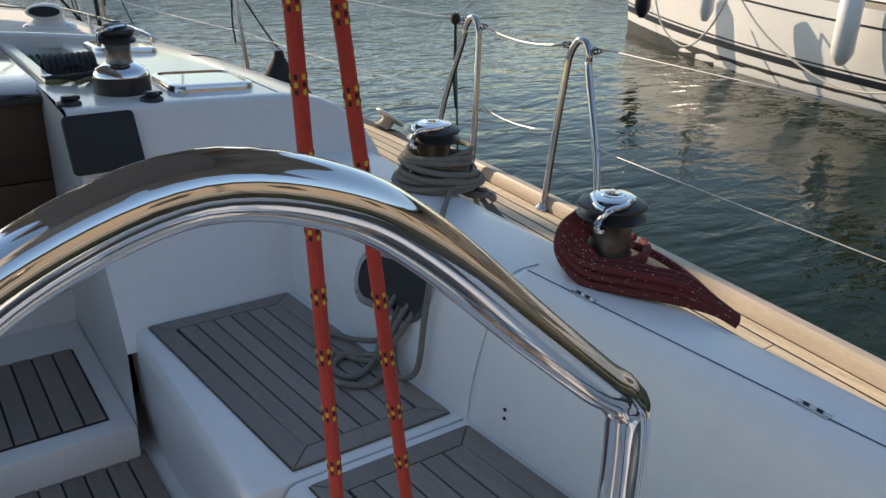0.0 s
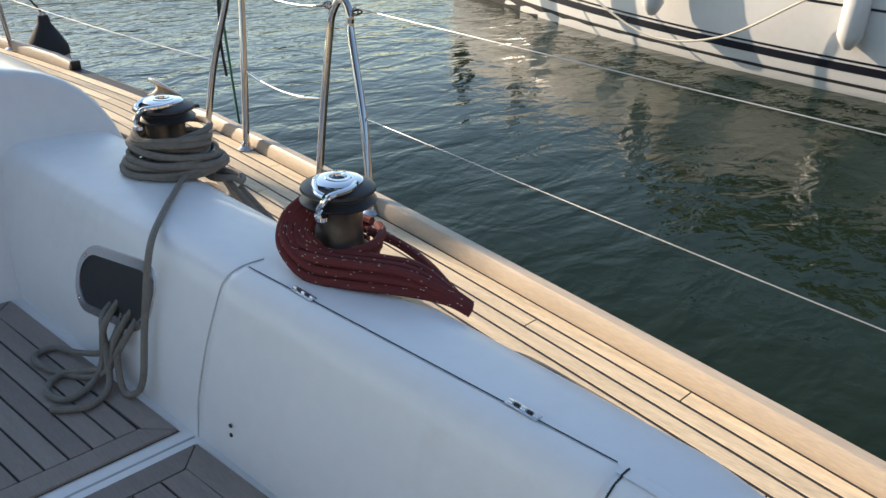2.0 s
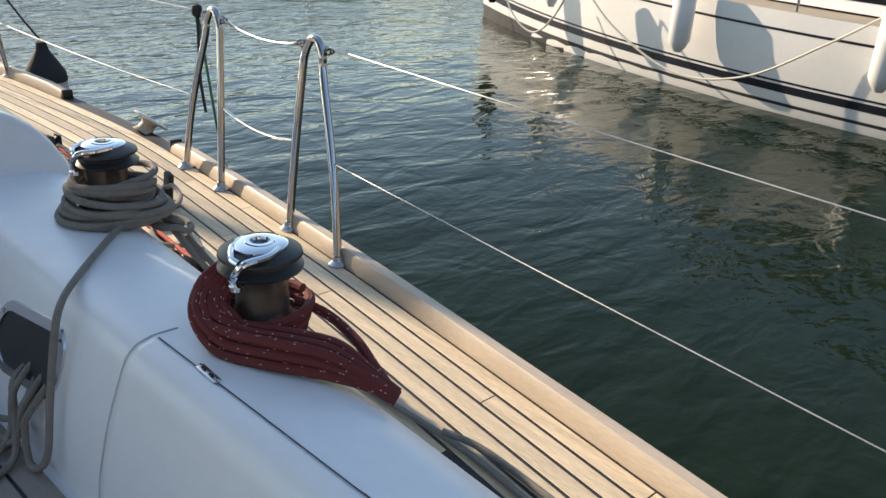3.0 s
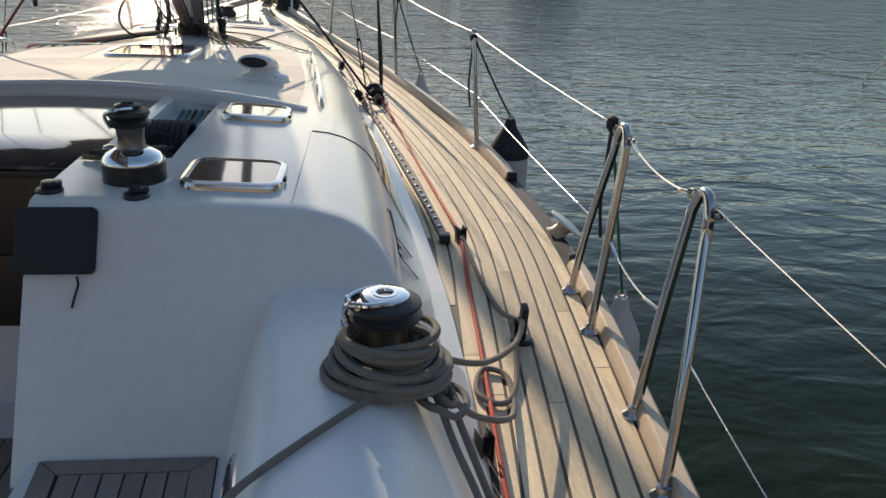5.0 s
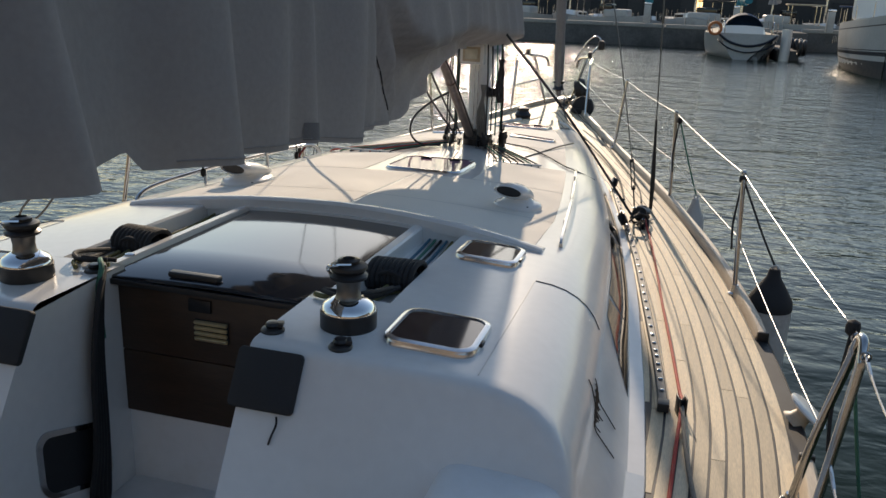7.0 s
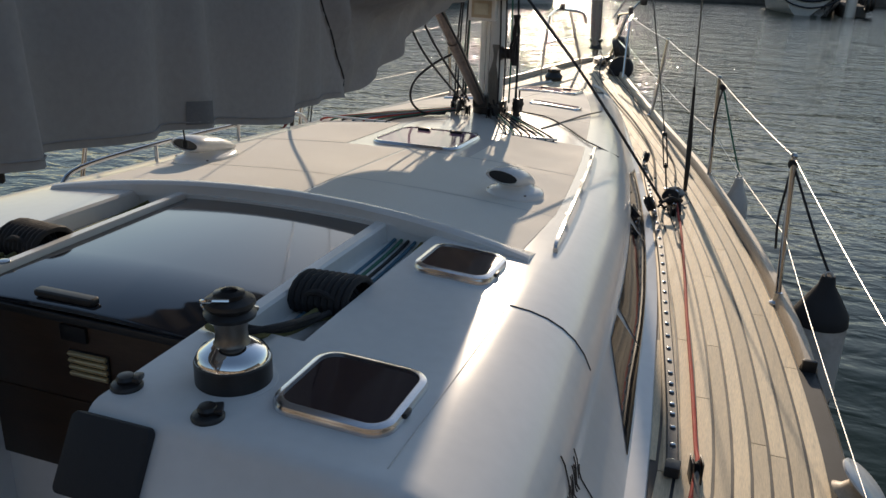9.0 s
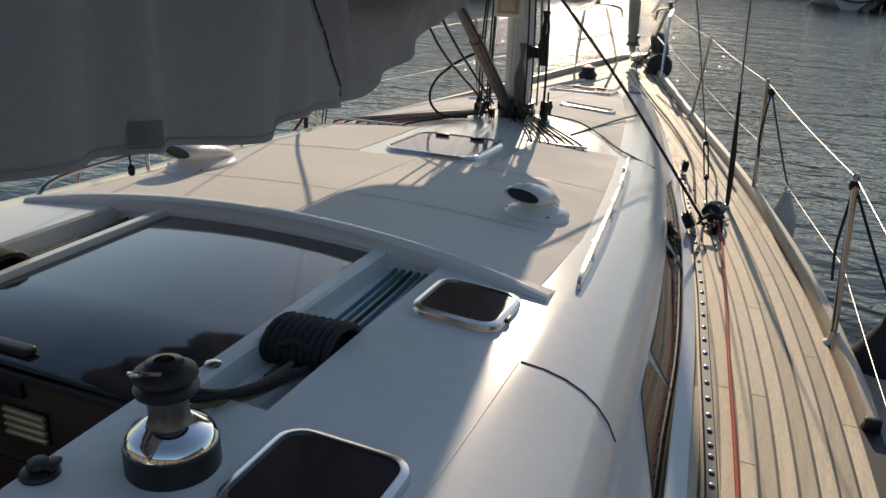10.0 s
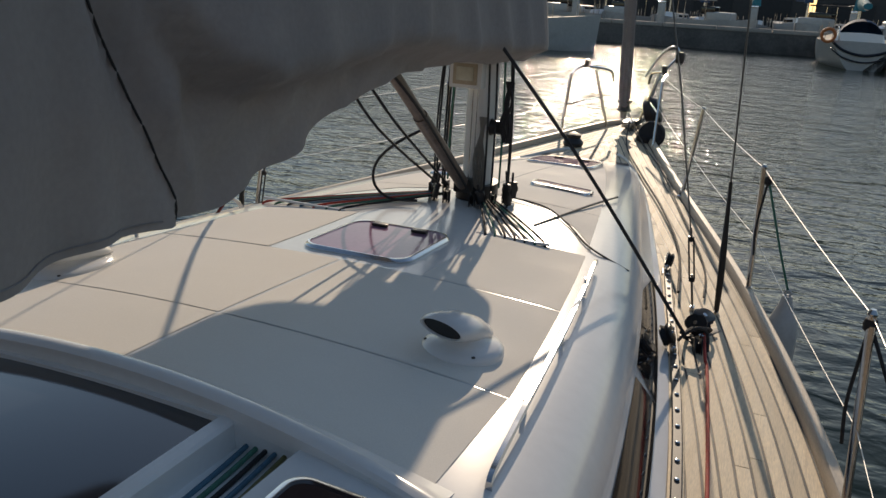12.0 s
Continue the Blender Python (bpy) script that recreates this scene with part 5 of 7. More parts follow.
loops("grey_sheet", "grey sheet led from the track block to the forward winch", ROPE_GREY, [
    [(1.55, 0.6, 0.035), (1.57, 0.3, 0.012), (1.60, 0.0, 0.012), (1.625, -0.18, 0.06), (1.62, -0.28, 0.10), (1.57, -0.44, 0.12), (1.47, -0.60, 0.16), (1.36, -0.72, 0.24), (1.29, -0.79, 0.33)],
    [(1.62, -0.2, 0.03), (1.58, -0.45, 0.012), (1.53, -0.55, 0.012), (1.47, -0.50, 0.012), (1.50, -0.38, 0.012), (1.56, -0.42, 0.012), (1.54, -0.62, 0.02), (1.42, -0.78, 0.13), (1.33, -0.86, 0.26)],
    [(1.43, -1.12, 0.03), (1.40, -1.02, 0.10), (1.36, -0.95, 0.17), (1.32, -0.88, 0.26)],
], 0.008)
loops("grey_sheet", "grey rope lying aft along the foot of the coaming", ROPE_GREY, [
    [(1.47, -1.15, 0.012), (1.485, -1.5, 0.011), (1.50, -1.75, 0.012), (1.49, -1.95, 0.011), (1.45, -2.2, 0.011), (1.46, -2.5, 0.011)],
    [(1.50, -1.72, 0.022), (1.52, -1.8, 0.022), (1.53, -1.9, 0.012), (1.52, -2.1, 0.011)]], 0.007)
jam = empty("rope_cleat", "upright black lead block holding a grey sheet", "deck fitting")
part("base", lathe([(0.034, -0.002), (0.034, 0.008), (0.026, 0.014)], 20, (1.64, -0.2, 0)), BLACK, jam)
part("fork", box(0.022, 0.04, 0.115, (1.64, -0.2, 0.065), 0.008, m=Matrix.Rotation(0.25, 4, "X")), BLACK, jam)
part("sheave", lathe([(0.03, -0.009), (0.022, 0), (0.03, 0.009)], 20, m=Matrix.Rotation(radians(90), 4, "Y"), at=(1.62, -0.2, 0.05)), BLACK_METAL, jam)

# pocket in the coaming, with its steel frame
pocket = empty("coaming_pocket", "dark rope pocket with a screwed steel frame in the coaming", "rope pocket")
def on_coaming(y, z, out=0.0):
    zs = [p[1] for p in COAMING[1:6]]
    xs = [p[0] for p in COAMING[1:6]]
    return Vector((float(np.interp(z, zs, xs)) + min(0.10, shift_in(y)) - out, y, z))
ov, iv = rounded(0.335, 0.155, 0.07, 6), rounded(0.295, 0.115, 0.052, 6)
def lay(p, out):
    return [on_coaming(-1.085 - a * 0.94 , 0.125 + b + a * 0.13, out) for a, b in p]
part("frame", grid([lay(ov, 0.0), lay(ov, 0.005), lay(iv, 0.006), lay(iv, -0.01)], close_v=True), ALU, pocket, "brushed steel frame")
# no hollow behind the frame: a flat black sheet gives its shade
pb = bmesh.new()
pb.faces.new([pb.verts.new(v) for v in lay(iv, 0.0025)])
part("opening", pb, CAULK_AND_SHADE, pocket, "flat black sheet standing for the shaded hollow")
for a, b in ((0.14, 0.05), (-0.14, 0.05), (0.14, -0.05), (-0.14, -0.05)):
    c = lay([(a, b)], 0.006)[0]
    part("screw", lathe([(0.005, 0), (0.004, 0.002)], 8, m=Matrix.Rotation(radians(-90), 4, "Y"), at=c), STEEL, pocket)
pocket_p = copy_thing(pocket, Matrix.Rotation(math.pi, 4, "Z") @ Matrix.Translation((0, 2.17, 0)))

# framed stowage opening in the port cheek of the companionway
niche = empty("cheek_pocket", "dark stowage opening with a steel rim in the cabin cheek", "pocket")
ro, ri = rounded(0.33, 0.24, 0.06), rounded(0.29, 0.20, 0.045)
def cheek(o, out):
    return [Vector((-0.36 + out, -0.20 + a, -0.115 + b - 0.35 * a)) for a, b in o]
part("frame", grid([cheek(ro, 0.0), cheek(ro, 0.006), cheek(ri, 0.007), cheek(ri, -0.01)], close_v=True), STEEL, niche, "steel rim")
# the shade inside the rim is a flat black sheet
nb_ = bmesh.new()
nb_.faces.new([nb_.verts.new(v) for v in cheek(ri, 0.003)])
part("opening", nb_, CAULK_AND_SHADE, niche, "flat black sheet standing for the shaded hollow")

script = thing("side_lettering", script_bm(), BLACK_METAL, "thin dark drawn strokes of a script mark on the cabin side", "lettering")


# ---------------------------------------------------------------- ropes in the roof wells, rope bundles
for f in (1, -1):
    z = 0.392
    for i, (mat, dx) in enumerate(((ROPE_BLUE, 0.465), (ROPE_GREEN, 0.49), (ROPE_BLACK, 0.515), (ROPE_BLUE, 0.54), (ROPE_OLIVE, 0.565))):
        loops("halyard_tail", "coloured halyard running aft in the roof well", mat, [[(f * dx, 1.2, z + 0.02), (f * dx, 0.95, z), (f * (dx + 0.004), 0.7, z - 0.002), (f * (dx + 0.003), 0.45, z), (f * (0.5 + 0.3 * (dx - 0.5)), 0.3, z + 0.02)]], 0.006)
    ob = empty("rope_hank", "black rope hank lashed in a tight bundle in the roof well", "rope", "rope hanks")
    for i in range(9):
        u = i / 8
        part("turn", tube([(f * (0.445 + 0.155 * u) + 0.012 * math.cos(a) * 0.4, 0.44 + 0.012 * u + 0.075 * math.cos(a), z + 0.045 + 0.05 * math.sin(a)) for a in [2 * math.pi * k / 14 for k in range(14)]], 0.0105, 7, closed=True), ROPE_BLACK, ob)
    for i in range(5):
        part("turn", tube(spline([(f * 0.45, 0.38 + 0.02 * i, z + 0.04 + 0.014 * (i % 2)), (f * 0.52, 0.37 + 0.03 * i, z + 0.08), (f * 0.60, 0.39 + 0.02 * i, z + 0.035)], 4), 0.009, 7), ROPE_BLACK, ob)
    loops("halyard_ends", "olive and green halyard tails lying beside the cabin winch", ROPE_OLIVE, [
        [(f * 0.52, 0.36, z + 0.03), (f * 0.50, 0.22, 0.425), (f * 0.47, 0.10, 0.472), (f * 0.42, 0.06, 0.475), (f * 0.38, 0.07, 0.475)],
        [(f * 0.55, 0.34, z + 0.03), (f * 0.53, 0.2, 0.43), (f * 0.51, 0.06, 0.476), (f * 0.46, 0.0, 0.478)]], 0.008)
    loops("halyard_ends", "dark halyard tails lying beside the cabin winch", ROPE_BLACK, [
        [(f * 0.57, 0.34, z + 0.04), (f * 0.54, 0.18, 0.45), (f * 0.50, 0.09, 0.482), (f * 0.43, 0.10, 0.480), (f * 0.39, 0.12, 0.475)],
        [(f * 0.56, 0.3, z + 0.05), (f * 0.55, 0.12, 0.486), (f * 0.48, 0.045, 0.49), (f * 0.40, 0.085, 0.484)]], 0.0085)
    part("well_screw", lathe([(0.018, 0), (0.018, 0.005), (0.010, 0.008)], 16, (f * 0.41, 0.22, 0.462)), STEEL, coachroof)
loops("hanging_halyards", "bunch of dark halyard tails hanging down beside the companionway", ROPE_BLACK, [
    [(-0.40, 0.06, 0.478), (-0.365, 0.02, 0.47), (-0.350 + 0.006 * i, -0.02 - 0.012 * i, 0.40), (-0.345 + 0.008 * i, -0.05 - 0.02 * i, 0.2), (-0.345 + 0.006 * i, -0.06 - 0.022 * i, -0.1), (-0.335, -0.09 - 0.02 * i, -0.30), (-0.33 + 0.01 * i, -0.12, -0.33)] for i in range(5)], 0.010)
loops("hanging_halyards", "green and orange rope ends over the companionway corner", ROPE_GREEN, [[(-0.44, 0.10, 0.478), (-0.40, 0.05, 0.492), (-0.365, 0.01, 0.482), (-0.352, -0.03, 0.42), (-0.35, -0.03, 0.25)]], 0.009)


# ---------------------------------------------------------------- mast, vang, lamp, rigging
mast = empty("mast", "white-painted aluminium mast standing on the coachroof", "mast")
def oval_tube(pts, rx, ry, seg=24):
    return grid([[(p[0] + rx * math.cos(2 * math.pi * k / seg), p[1] + ry * math.sin(2 * math.pi * k / seg), p[2]) for k in range(seg)] for p in pts], close_v=True, caps=True)
part("section", oval_tube([(0.015, 3.70, 0.35), (0.015, 3.69, 3.0), (0.015, 3.62, 9.0), (0.015, 3.56, 15.0)], 0.075, 0.115), HULL_W, mast)
part("collar", oval_tube([(0.015, 3.70, 0.34), (0.015, 3.70, 0.40), (0.015, 3.70, 0.44)], 0.105, 0.15), BLACK, mast, "black rubber mast collar")
for s in (-1, 1):
    part("luff_groove", tube([(0.015 + s * 0.012, 3.59, 0.45), (0.015 + s * 0.012, 3.58, 3.0)], 0.004, 6), STEEL, mast)

lamp = empty("deck_floodlight", "white square floodlight with a brown lens on the mast", "floodlight")
part("housing", box(0.17, 0.07, 0.135, (0.0, 3.50, 1.01), 0.012), HULL_W, lamp)
part("bezel", box(0.125, 0.01, 0.10, (0.0, 3.463, 1.012), 0.004), TAN, lamp, "brown bezel")
part("lens", box(0.088, 0.006, 0.066, (0.0, 3.457, 1.014), 0.002), LAMP_GLASS, lamp, "pale lamp lens")

vang = empty("boom_vang", "worn tubular boom vang strut slanting up from the mast foot", "vang")
part("outer_tube", tube([(0.0, 3.52, 0.46), (0.0, 2.95, 0.87)], 0.034, 16), VANG, vang, "tarnished outer tube")
part("inner_tube", tube([(0.0, 2.97, 0.855), (0.0, 2.5, 1.19)], 0.027, 16), VANG, vang)
part("fork", box(0.09, 0.08, 0.07, (0.0, 3.54, 0.45), 0.012), BLACK, vang)

boom = empty("boom", "aluminium boom hidden in its sail cover", "boom")
part("section", tube([(0.0, 3.55, 1.25), (0.0, -1.8, 1.22)], 0.075, 16), ALU, boom)

HALYARDS = [(-0.20, 3.62, -0.10), (-0.17, 3.58, -0.09), (-0.14, 3.66, -0.08), (-0.12, 3.54, -0.07), (-0.16, 3.72, -0.09), (-0.10, 3.52, -0.04), (0.16, 3.62, 0.10), (0.19, 3.68, 0.10), (0.14, 3.56, 0.08), (0.21, 3.60, 0.11), (0.17, 3.74, 0.09), (0.115, 3.52, 0.06)]
for i, (x, y, xt) in enumerate(HALYARDS):
    loops("halyard", "dark halyard running down the mast to its foot block", (ROPE_BLACK, ROPE_BLACK, ROPE_GREEN, ROPE_BLACK)[i % 4], [[(x, y, 0.44), (x * 0.9 + 0.1 * xt, y, 0.9), (xt, y + 0.02, 2.2), (xt * 0.9, 3.64, 5.0)]], 0.0055)
for i, (x, y) in enumerate(((-0.2, 3.6), (-0.15, 3.52), (0.2, 3.62), (0.16, 3.54), (-0.17, 3.72), (0.18, 3.74), (-0.06, 3.46), (0.08, 3.46))):
    block(x, y, roof_z(abs(x), y) + 0.002, 0.045, "black foot block beside the mast", 0.1 * (i % 3))
for i, (x, y, h) in enumerate(((-0.23, 3.66, 0.16), (-0.13, 3.46, 0.13), (0.23, 3.56, 0.20), (0.13, 3.47, 0.12), (0.20, 3.72, 0.16))):
    lead = empty("turning_block", "dark upright turning block shackled beside the mast", "pulley block", "mast foot blocks", at=(x, y, roof_z(abs(x), y)))
    lead.rotation_euler = (0.15 * (i % 3 - 1), 0.2 * (1 if x < 0 else -1), 0.5 * i)
    part("cheek", plate(rounded(0.028, 0.05, 0.012, 4), 0.02, 0.02 + h * 0.55, 0.006), BLACK, lead)
    part("sheave", lathe([(0.03, -0.008), (0.022, 0), (0.03, 0.008)], 18, m=Matrix.Rotation(radians(90), 4, "Y"), at=(0, 0, h * 0.45)), BLACK_METAL, lead)
    part("strop", tube([(0, 0, -0.004), (0, 0, h * 0.3), (0, 0.004, h)], 0.006, 7), ROPE_BLACK, lead)
mast_winch = empty("mast_winch", "small dark winch on the mast side", "winch")
part("drum", lathe([(0.045, 0), (0.035, 0.02), (0.033, 0.06), (0.045, 0.075), (0.03, 0.085)], 20, m=Matrix.Rotation(radians(90), 4, "Y"), at=(0.085, 3.66, 0.74)), BLACK_METAL, mast_winch)
loops("rope_bunch", "dark halyard tail coiled and hung on the mast side", ROPE_BLACK, [
    [(0.17 + 0.012 * i, 3.60, 0.98), (0.19 + 0.02 * math.sin(2 * i), 3.585, 0.88), (0.16 + 0.016 * i, 3.58, 0.78), (0.18 + 0.01 * i, 3.59, 0.68)] for i in range(4)], 0.008)
loops("rope_bunch", "grey halyard tail bunched and tied to the mast", ROPE_GREY, [
    [(0.06 + 0.012 * i, 3.56, 0.80), (0.075 + 0.008 * math.sin(i), 3.54, 0.72), (0.05 + 0.016 * i, 3.53, 0.60), (0.06 + 0.012 * i, 3.54, 0.46), (0.08, 3.55, 0.44)] for i in range(4)], 0.008)
rng = random.Random(8)
for i in range(14):
    s = -1 if i % 2 else 1
    j = i // 2
    x0, y0 = s * (0.09 + 0.016 * j), 3.52
    x1 = s * ((0.40 + 0.07 * j) if s < 0 else (0.30 + 0.045 * j))
    m_ = (ROPE_BLACK, ROPE_BLACK, ROPE_GREEN, ROPE_GREEN, ROPE_BLACK, ROPE_RED, ROPE_BLACK, ROPE_BLUE)[i % 8]
    loops("led_halyard", "halyard led across the roof from the mast foot", m_, [[(x0, y0, roof_z(abs(x0), y0) + 0.03), ((x0 + x1) / 2, 3.3, roof_z(abs(x0 + x1) / 2, 3.3) + 0.018), (x1, 3.05, roof_z(abs(x1), 3.05) + 0.012), (x1 + s * 0.02, 2.99, roof_z(abs(x1), 3.0) - 0.01)]], 0.0058)
for f in (1, -1):
    # the slot through which the lines run aft under the panels
    part("line_slot", box(0.46 if f < 0 else 0.34, 0.014, 0.012, (f * (0.62 if f < 0 else 0.44), 3.015, roof_z(0.5, 3.015) + 0.006), 0.004), GEL, coachroof)
loops("loose_line", "black line looping from the vang to the roof", ROPE_BLACK, [[(-0.02, 3.15, 0.80), (-0.16, 3.1, 0.72), (-0.30, 3.15, 0.60), (-0.34, 3.2, 0.48), (-0.28, 3.25, 0.40), (-0.15, 3.3, 0.395)]], 0.007)
loops("vang_line", "dark vang tackle lines from the mast foot to the boom", ROPE_BLACK, [[(-0.05, 3.45, 0.46), (-0.05, 2.8, 0.86), (-0.04, 2.4, 1.15)], [(-0.09, 3.45, 0.45), (-0.10, 2.75, 0.83), (-0.06, 2.3, 1.15)], [(0.05, 3.45, 0.46), (0.05, 2.85, 0.9), (0.04, 2.4, 1.18)]], 0.006)
loops("preventer", "taut dark line from the boom down to the side deck", ROPE_BLACK, [[(0.30, 3.05, 1.20), (0.76, 2.98, 0.70), (1.22, 2.97, 0.10)]], 0.008)
loops("preventer", "taut dark red line from the boom down to the port deck", ROPE_MAROON, [[(-0.30, 3.05, 1.20), (-0.76, 2.98, 0.70), (-1.22, 2.97, 0.10)]], 0.008)
loops("deck_line", "thin line from the mast foot across the foredeck roof", ROPE_GREY, [[(0.45, 3.32, 0.36), (0.52, 3.7, 0.345), (0.58, 4.0, 0.335), (0.64, 4.35, 0.31)]], 0.006)
# raised moulding bead on the roof, its shadow put into the black colour
loops("curved_bead", "black tube for the curved roof moulding and its shadow", ROPE_BLACK, [[(0.18, 3.75, 0.37), (0.40, 3.68, 0.362), (0.58, 3.45, 0.352), (0.72, 3.2, 0.35), (0.82, 3.08, 0.345), (0.95, 3.06, 0.30)]], 0.0045)

for s in (1, -1):
    sh = empty("shroud", "dull steel shroud with a long black boot above its chainplate", "shroud", "shrouds")
    part("wire", tube([(s * 1.307, 3.45, 0.06), (s * 1.288, 3.45, 0.5), (s * 1.245, 3.45, 1.42), (s * 0.9, 3.5, 9.0)], 0.0042, 8), RIG_WIRE, sh)
    part("boot", tube([(s * 1.307, 3.45, 0.04), (s * 1.303, 3.45, 0.20), (s * 1.296, 3.45, 0.34), (s * 1.288, 3.45, 0.50), (s * 1.28, 3.45, 0.66)], 0.012, 10, radii=[0.011, 0.015, 0.015, 0.010, 0.008]), BLACK, sh, "black rubber turnbuckle boot")
    part("chainplate", box(0.02, 0.06, 0.04, (s * 1.307, 3.45, 0.04), 0.004), STEEL, sh)
    sh = empty("shroud", "dull steel lower shroud with an open turnbuckle", "shroud", "shrouds")
    part("wire", tube([(s * 1.142, 3.45, 0.42), (s * 1.012, 3.45, 1.055), (s * 0.928, 3.45, 1.404), (s * 0.05, 3.6, 5.6)], 0.0038, 8), RIG_WIRE, sh)
    lo, hi = Vector((s * 1.20, 3.45, 0.05)), Vector((s * 1.142, 3.45, 0.43))
    part("lower_screw", tube([lo, lo.lerp(hi, 0.42)], 0.0055, 8), RIG_WIRE, sh)
    part("upper_screw", tube([lo.lerp(hi, 0.82), hi], 0.0055, 8), RIG_WIRE, sh)
    for dx in (-0.011, 0.011):
        part("turnbuckle_side", tube([lo.lerp(hi, 0.36) + Vector((dx, 0, 0)), lo.lerp(hi, 0.86) + Vector((dx, 0, 0))], 0.0042, 8), BLACK_METAL, sh)
    for u in (0.36, 0.86):
        part("turnbuckle_end", lathe([(0.004, -0.012), (0.014, -0.010), (0.014, 0.010), (0.004, 0.012)], 12, lo.lerp(hi, u)), BLACK_METAL, sh)
    part("chainplate", box(0.02, 0.05, 0.04, (s * 1.20, 3.45, 0.04), 0.004), STEEL, sh)

# bow: furler drum, forestay, pulpit, bow roller
forestay = empty("forestay", "forestay with a dark furling drum at the bow", "forestay")
part("foil", tube([(0, 7.80, 0.30), (0, 7.72, 0.55), (0, 6.9, 3.6), (0, 3.9, 14.0)], 0.03, 10, radii=[0.03, 0.055, 0.06, 0.05]), SAILBAG, forestay, "furled grey headsail")
part("drum", lathe([(0.06, 0), (0.075, 0.01), (0.06, 0.03), (0.05, 0.07), (0.075, 0.10), (0.06, 0.115)], 24, (0, 7.78, 0.36)), BLACK, forestay)
pulpit = empty("pulpit", "stainless bow pulpit with navigation lights", "pulpit")
for s in (1, -1):
    part("leg", tube([(s * 0.42, 7.05, 0.17), (s * 0.41, 7.2, 0.72)], 0.0125, 10), STEEL, pulpit)
    part("leg", tube([(s * 0.14, 7.75, 0.20), (s * 0.30, 7.72, 0.74)], 0.0125, 10), STEEL, pulpit)
    part("top_rail", tube(spline([(s * 0.41, 7.2, 0.72), (s * 0.40, 7.5, 0.77), (s * 0.32, 7.72, 0.76), (s * 0.20, 7.95, 0.72), (s * 0.17, 8.0, 0.62)], 5), 0.0125, 10), STEEL, pulpit)
    part("mid_rail", tube([(s * 0.42, 7.12, 0.45), (s * 0.24, 7.74, 0.48)], 0.010, 10), STEEL, pulpit)
    part("navigation_light", box(0.045, 0.05, 0.07, (s * 0.36, 7.6, 0.80), 0.01), BLACK, pulpit, "dark navigation light")
anchor = empty("stowed_anchor", "dark anchor and bow roller at the stem", "anchor")
part("roller", box(0.10, 0.42, 0.06, (0.05, 7.95, 0.24), 0.012), STEEL, anchor)
part("fluke", lathe([(0.01, -0.08), (0.12, -0.05), (0.15, 0.02), (0.11, 0.08), (0.01, 0.10)], 18, (0.26, 7.80, 0.38), m=Matrix.Rotation(1.25, 4, "Y")), BLACK, anchor)
part("shank", box(0.03, 0.4, 0.05, (0.16, 7.8, 0.28), 0.008), BLACK, anchor)
loops("mooring_line", "coiled dark mooring line on the foredeck", ROPE_BLACK, [
    [(0.30 + 0.06 * math.cos(a + i), 7.28 + 0.06 * math.sin(a + i), 0.185 + 0.012 * i) for a in (0, 1, 2, 3, 4, 5, 6)] for i in range(4)], 0.010)
loops("furling_line", "dark furling line led aft along the side deck", ROPE_BLACK, [[(0.06, 7.7, 0.36), (0.35, 7.0, 0.19), (0.62, 6.2, 0.15), (0.95, 5.0, 0.10), (1.18, 4.1, 0.07), (1.235, 3.6, 0.06)]], 0.005)
loops("furling_line", "black headsail sheet lying on the foredeck", ROPE_BLACK, [[(0.10, 7.6, 0.30), (0.22, 6.9, 0.18), (0.50, 6.0, 0.14), (0.80, 5.1, 0.11), (1.02, 4.3, 0.08), (1.12, 3.55, 0.08)]], 0.007)
line_drum = empty("line_drum", "round dark coil of line on the bow rail", "rope coil")
part("coil", lathe([(0.04, -0.05), (0.11, -0.045), (0.125, 0), (0.11, 0.045), (0.04, 0.05)], 22, (0.36, 7.30, 0.24), Matrix.Rotation(radians(80), 4, "X")), ROPE_BLACK, line_drum)
deck_light = empty("bow_lamp", "small dark lamp on a bent stainless pole at the bow", "lamp")
part("pole", tube(spline([(0.20, 7.75, 0.30), (0.30, 7.78, 0.70), (0.44, 7.8, 0.92), (0.40, 7.8, 1.0), (0.30, 7.8, 0.94), (0.16, 7.8, 0.70)], 5), 0.010, 8), STEEL, deck_light)
part("housing", box(0.08, 0.07, 0.11, (0.46, 7.8, 0.90), 0.03, 3), BLACK, deck_light)
windlass = empty("windlass", "low dark windlass on the port foredeck", "windlass")
part("body", lathe([(0.08, 0), (0.09, 0.03), (0.06, 0.07), (0.07, 0.10), (0.02, 0.12)], 20, (-0.22, 6.75, 0.15)), BLACK, windlass)


# ---------------------------------------------------------------- sail cover on the boom
BAG_W = [(-2.6, 0.26), (-1.0, 0.32), (0.0, 0.33), (1.26, 0.35), (2.3, 0.40), (3.0, 0.41), (3.4, 0.39), (3.85, 0.36), (4.05, 0.30), (4.16, 0.21), (4.22, 0.06)]
BAG_C = [(-2.6, 0.0), (0.0, -0.02), (2.0, -0.06), (3.0, -0.11), (4.25, -0.15)]
BAG_HEM = [(-2.6, 1.06), (-1.05, 1.03), (-0.74, 1.04), (-0.68, 1.045), (-0.62, 0.985), (-0.2, 0.965), (0.2, 0.925), (0.64, 0.875), (1.1, 0.868), (1.24, 0.875), (1.30, 0.90), (1.5, 0.935), (1.7, 0.985), (1.84, 1.045), (2.16, 1.10), (2.7, 1.12), (3.3, 1.085), (4.25, 1.05)]


PLEATS = []
_rng = random.Random(31)
_y = -2.5
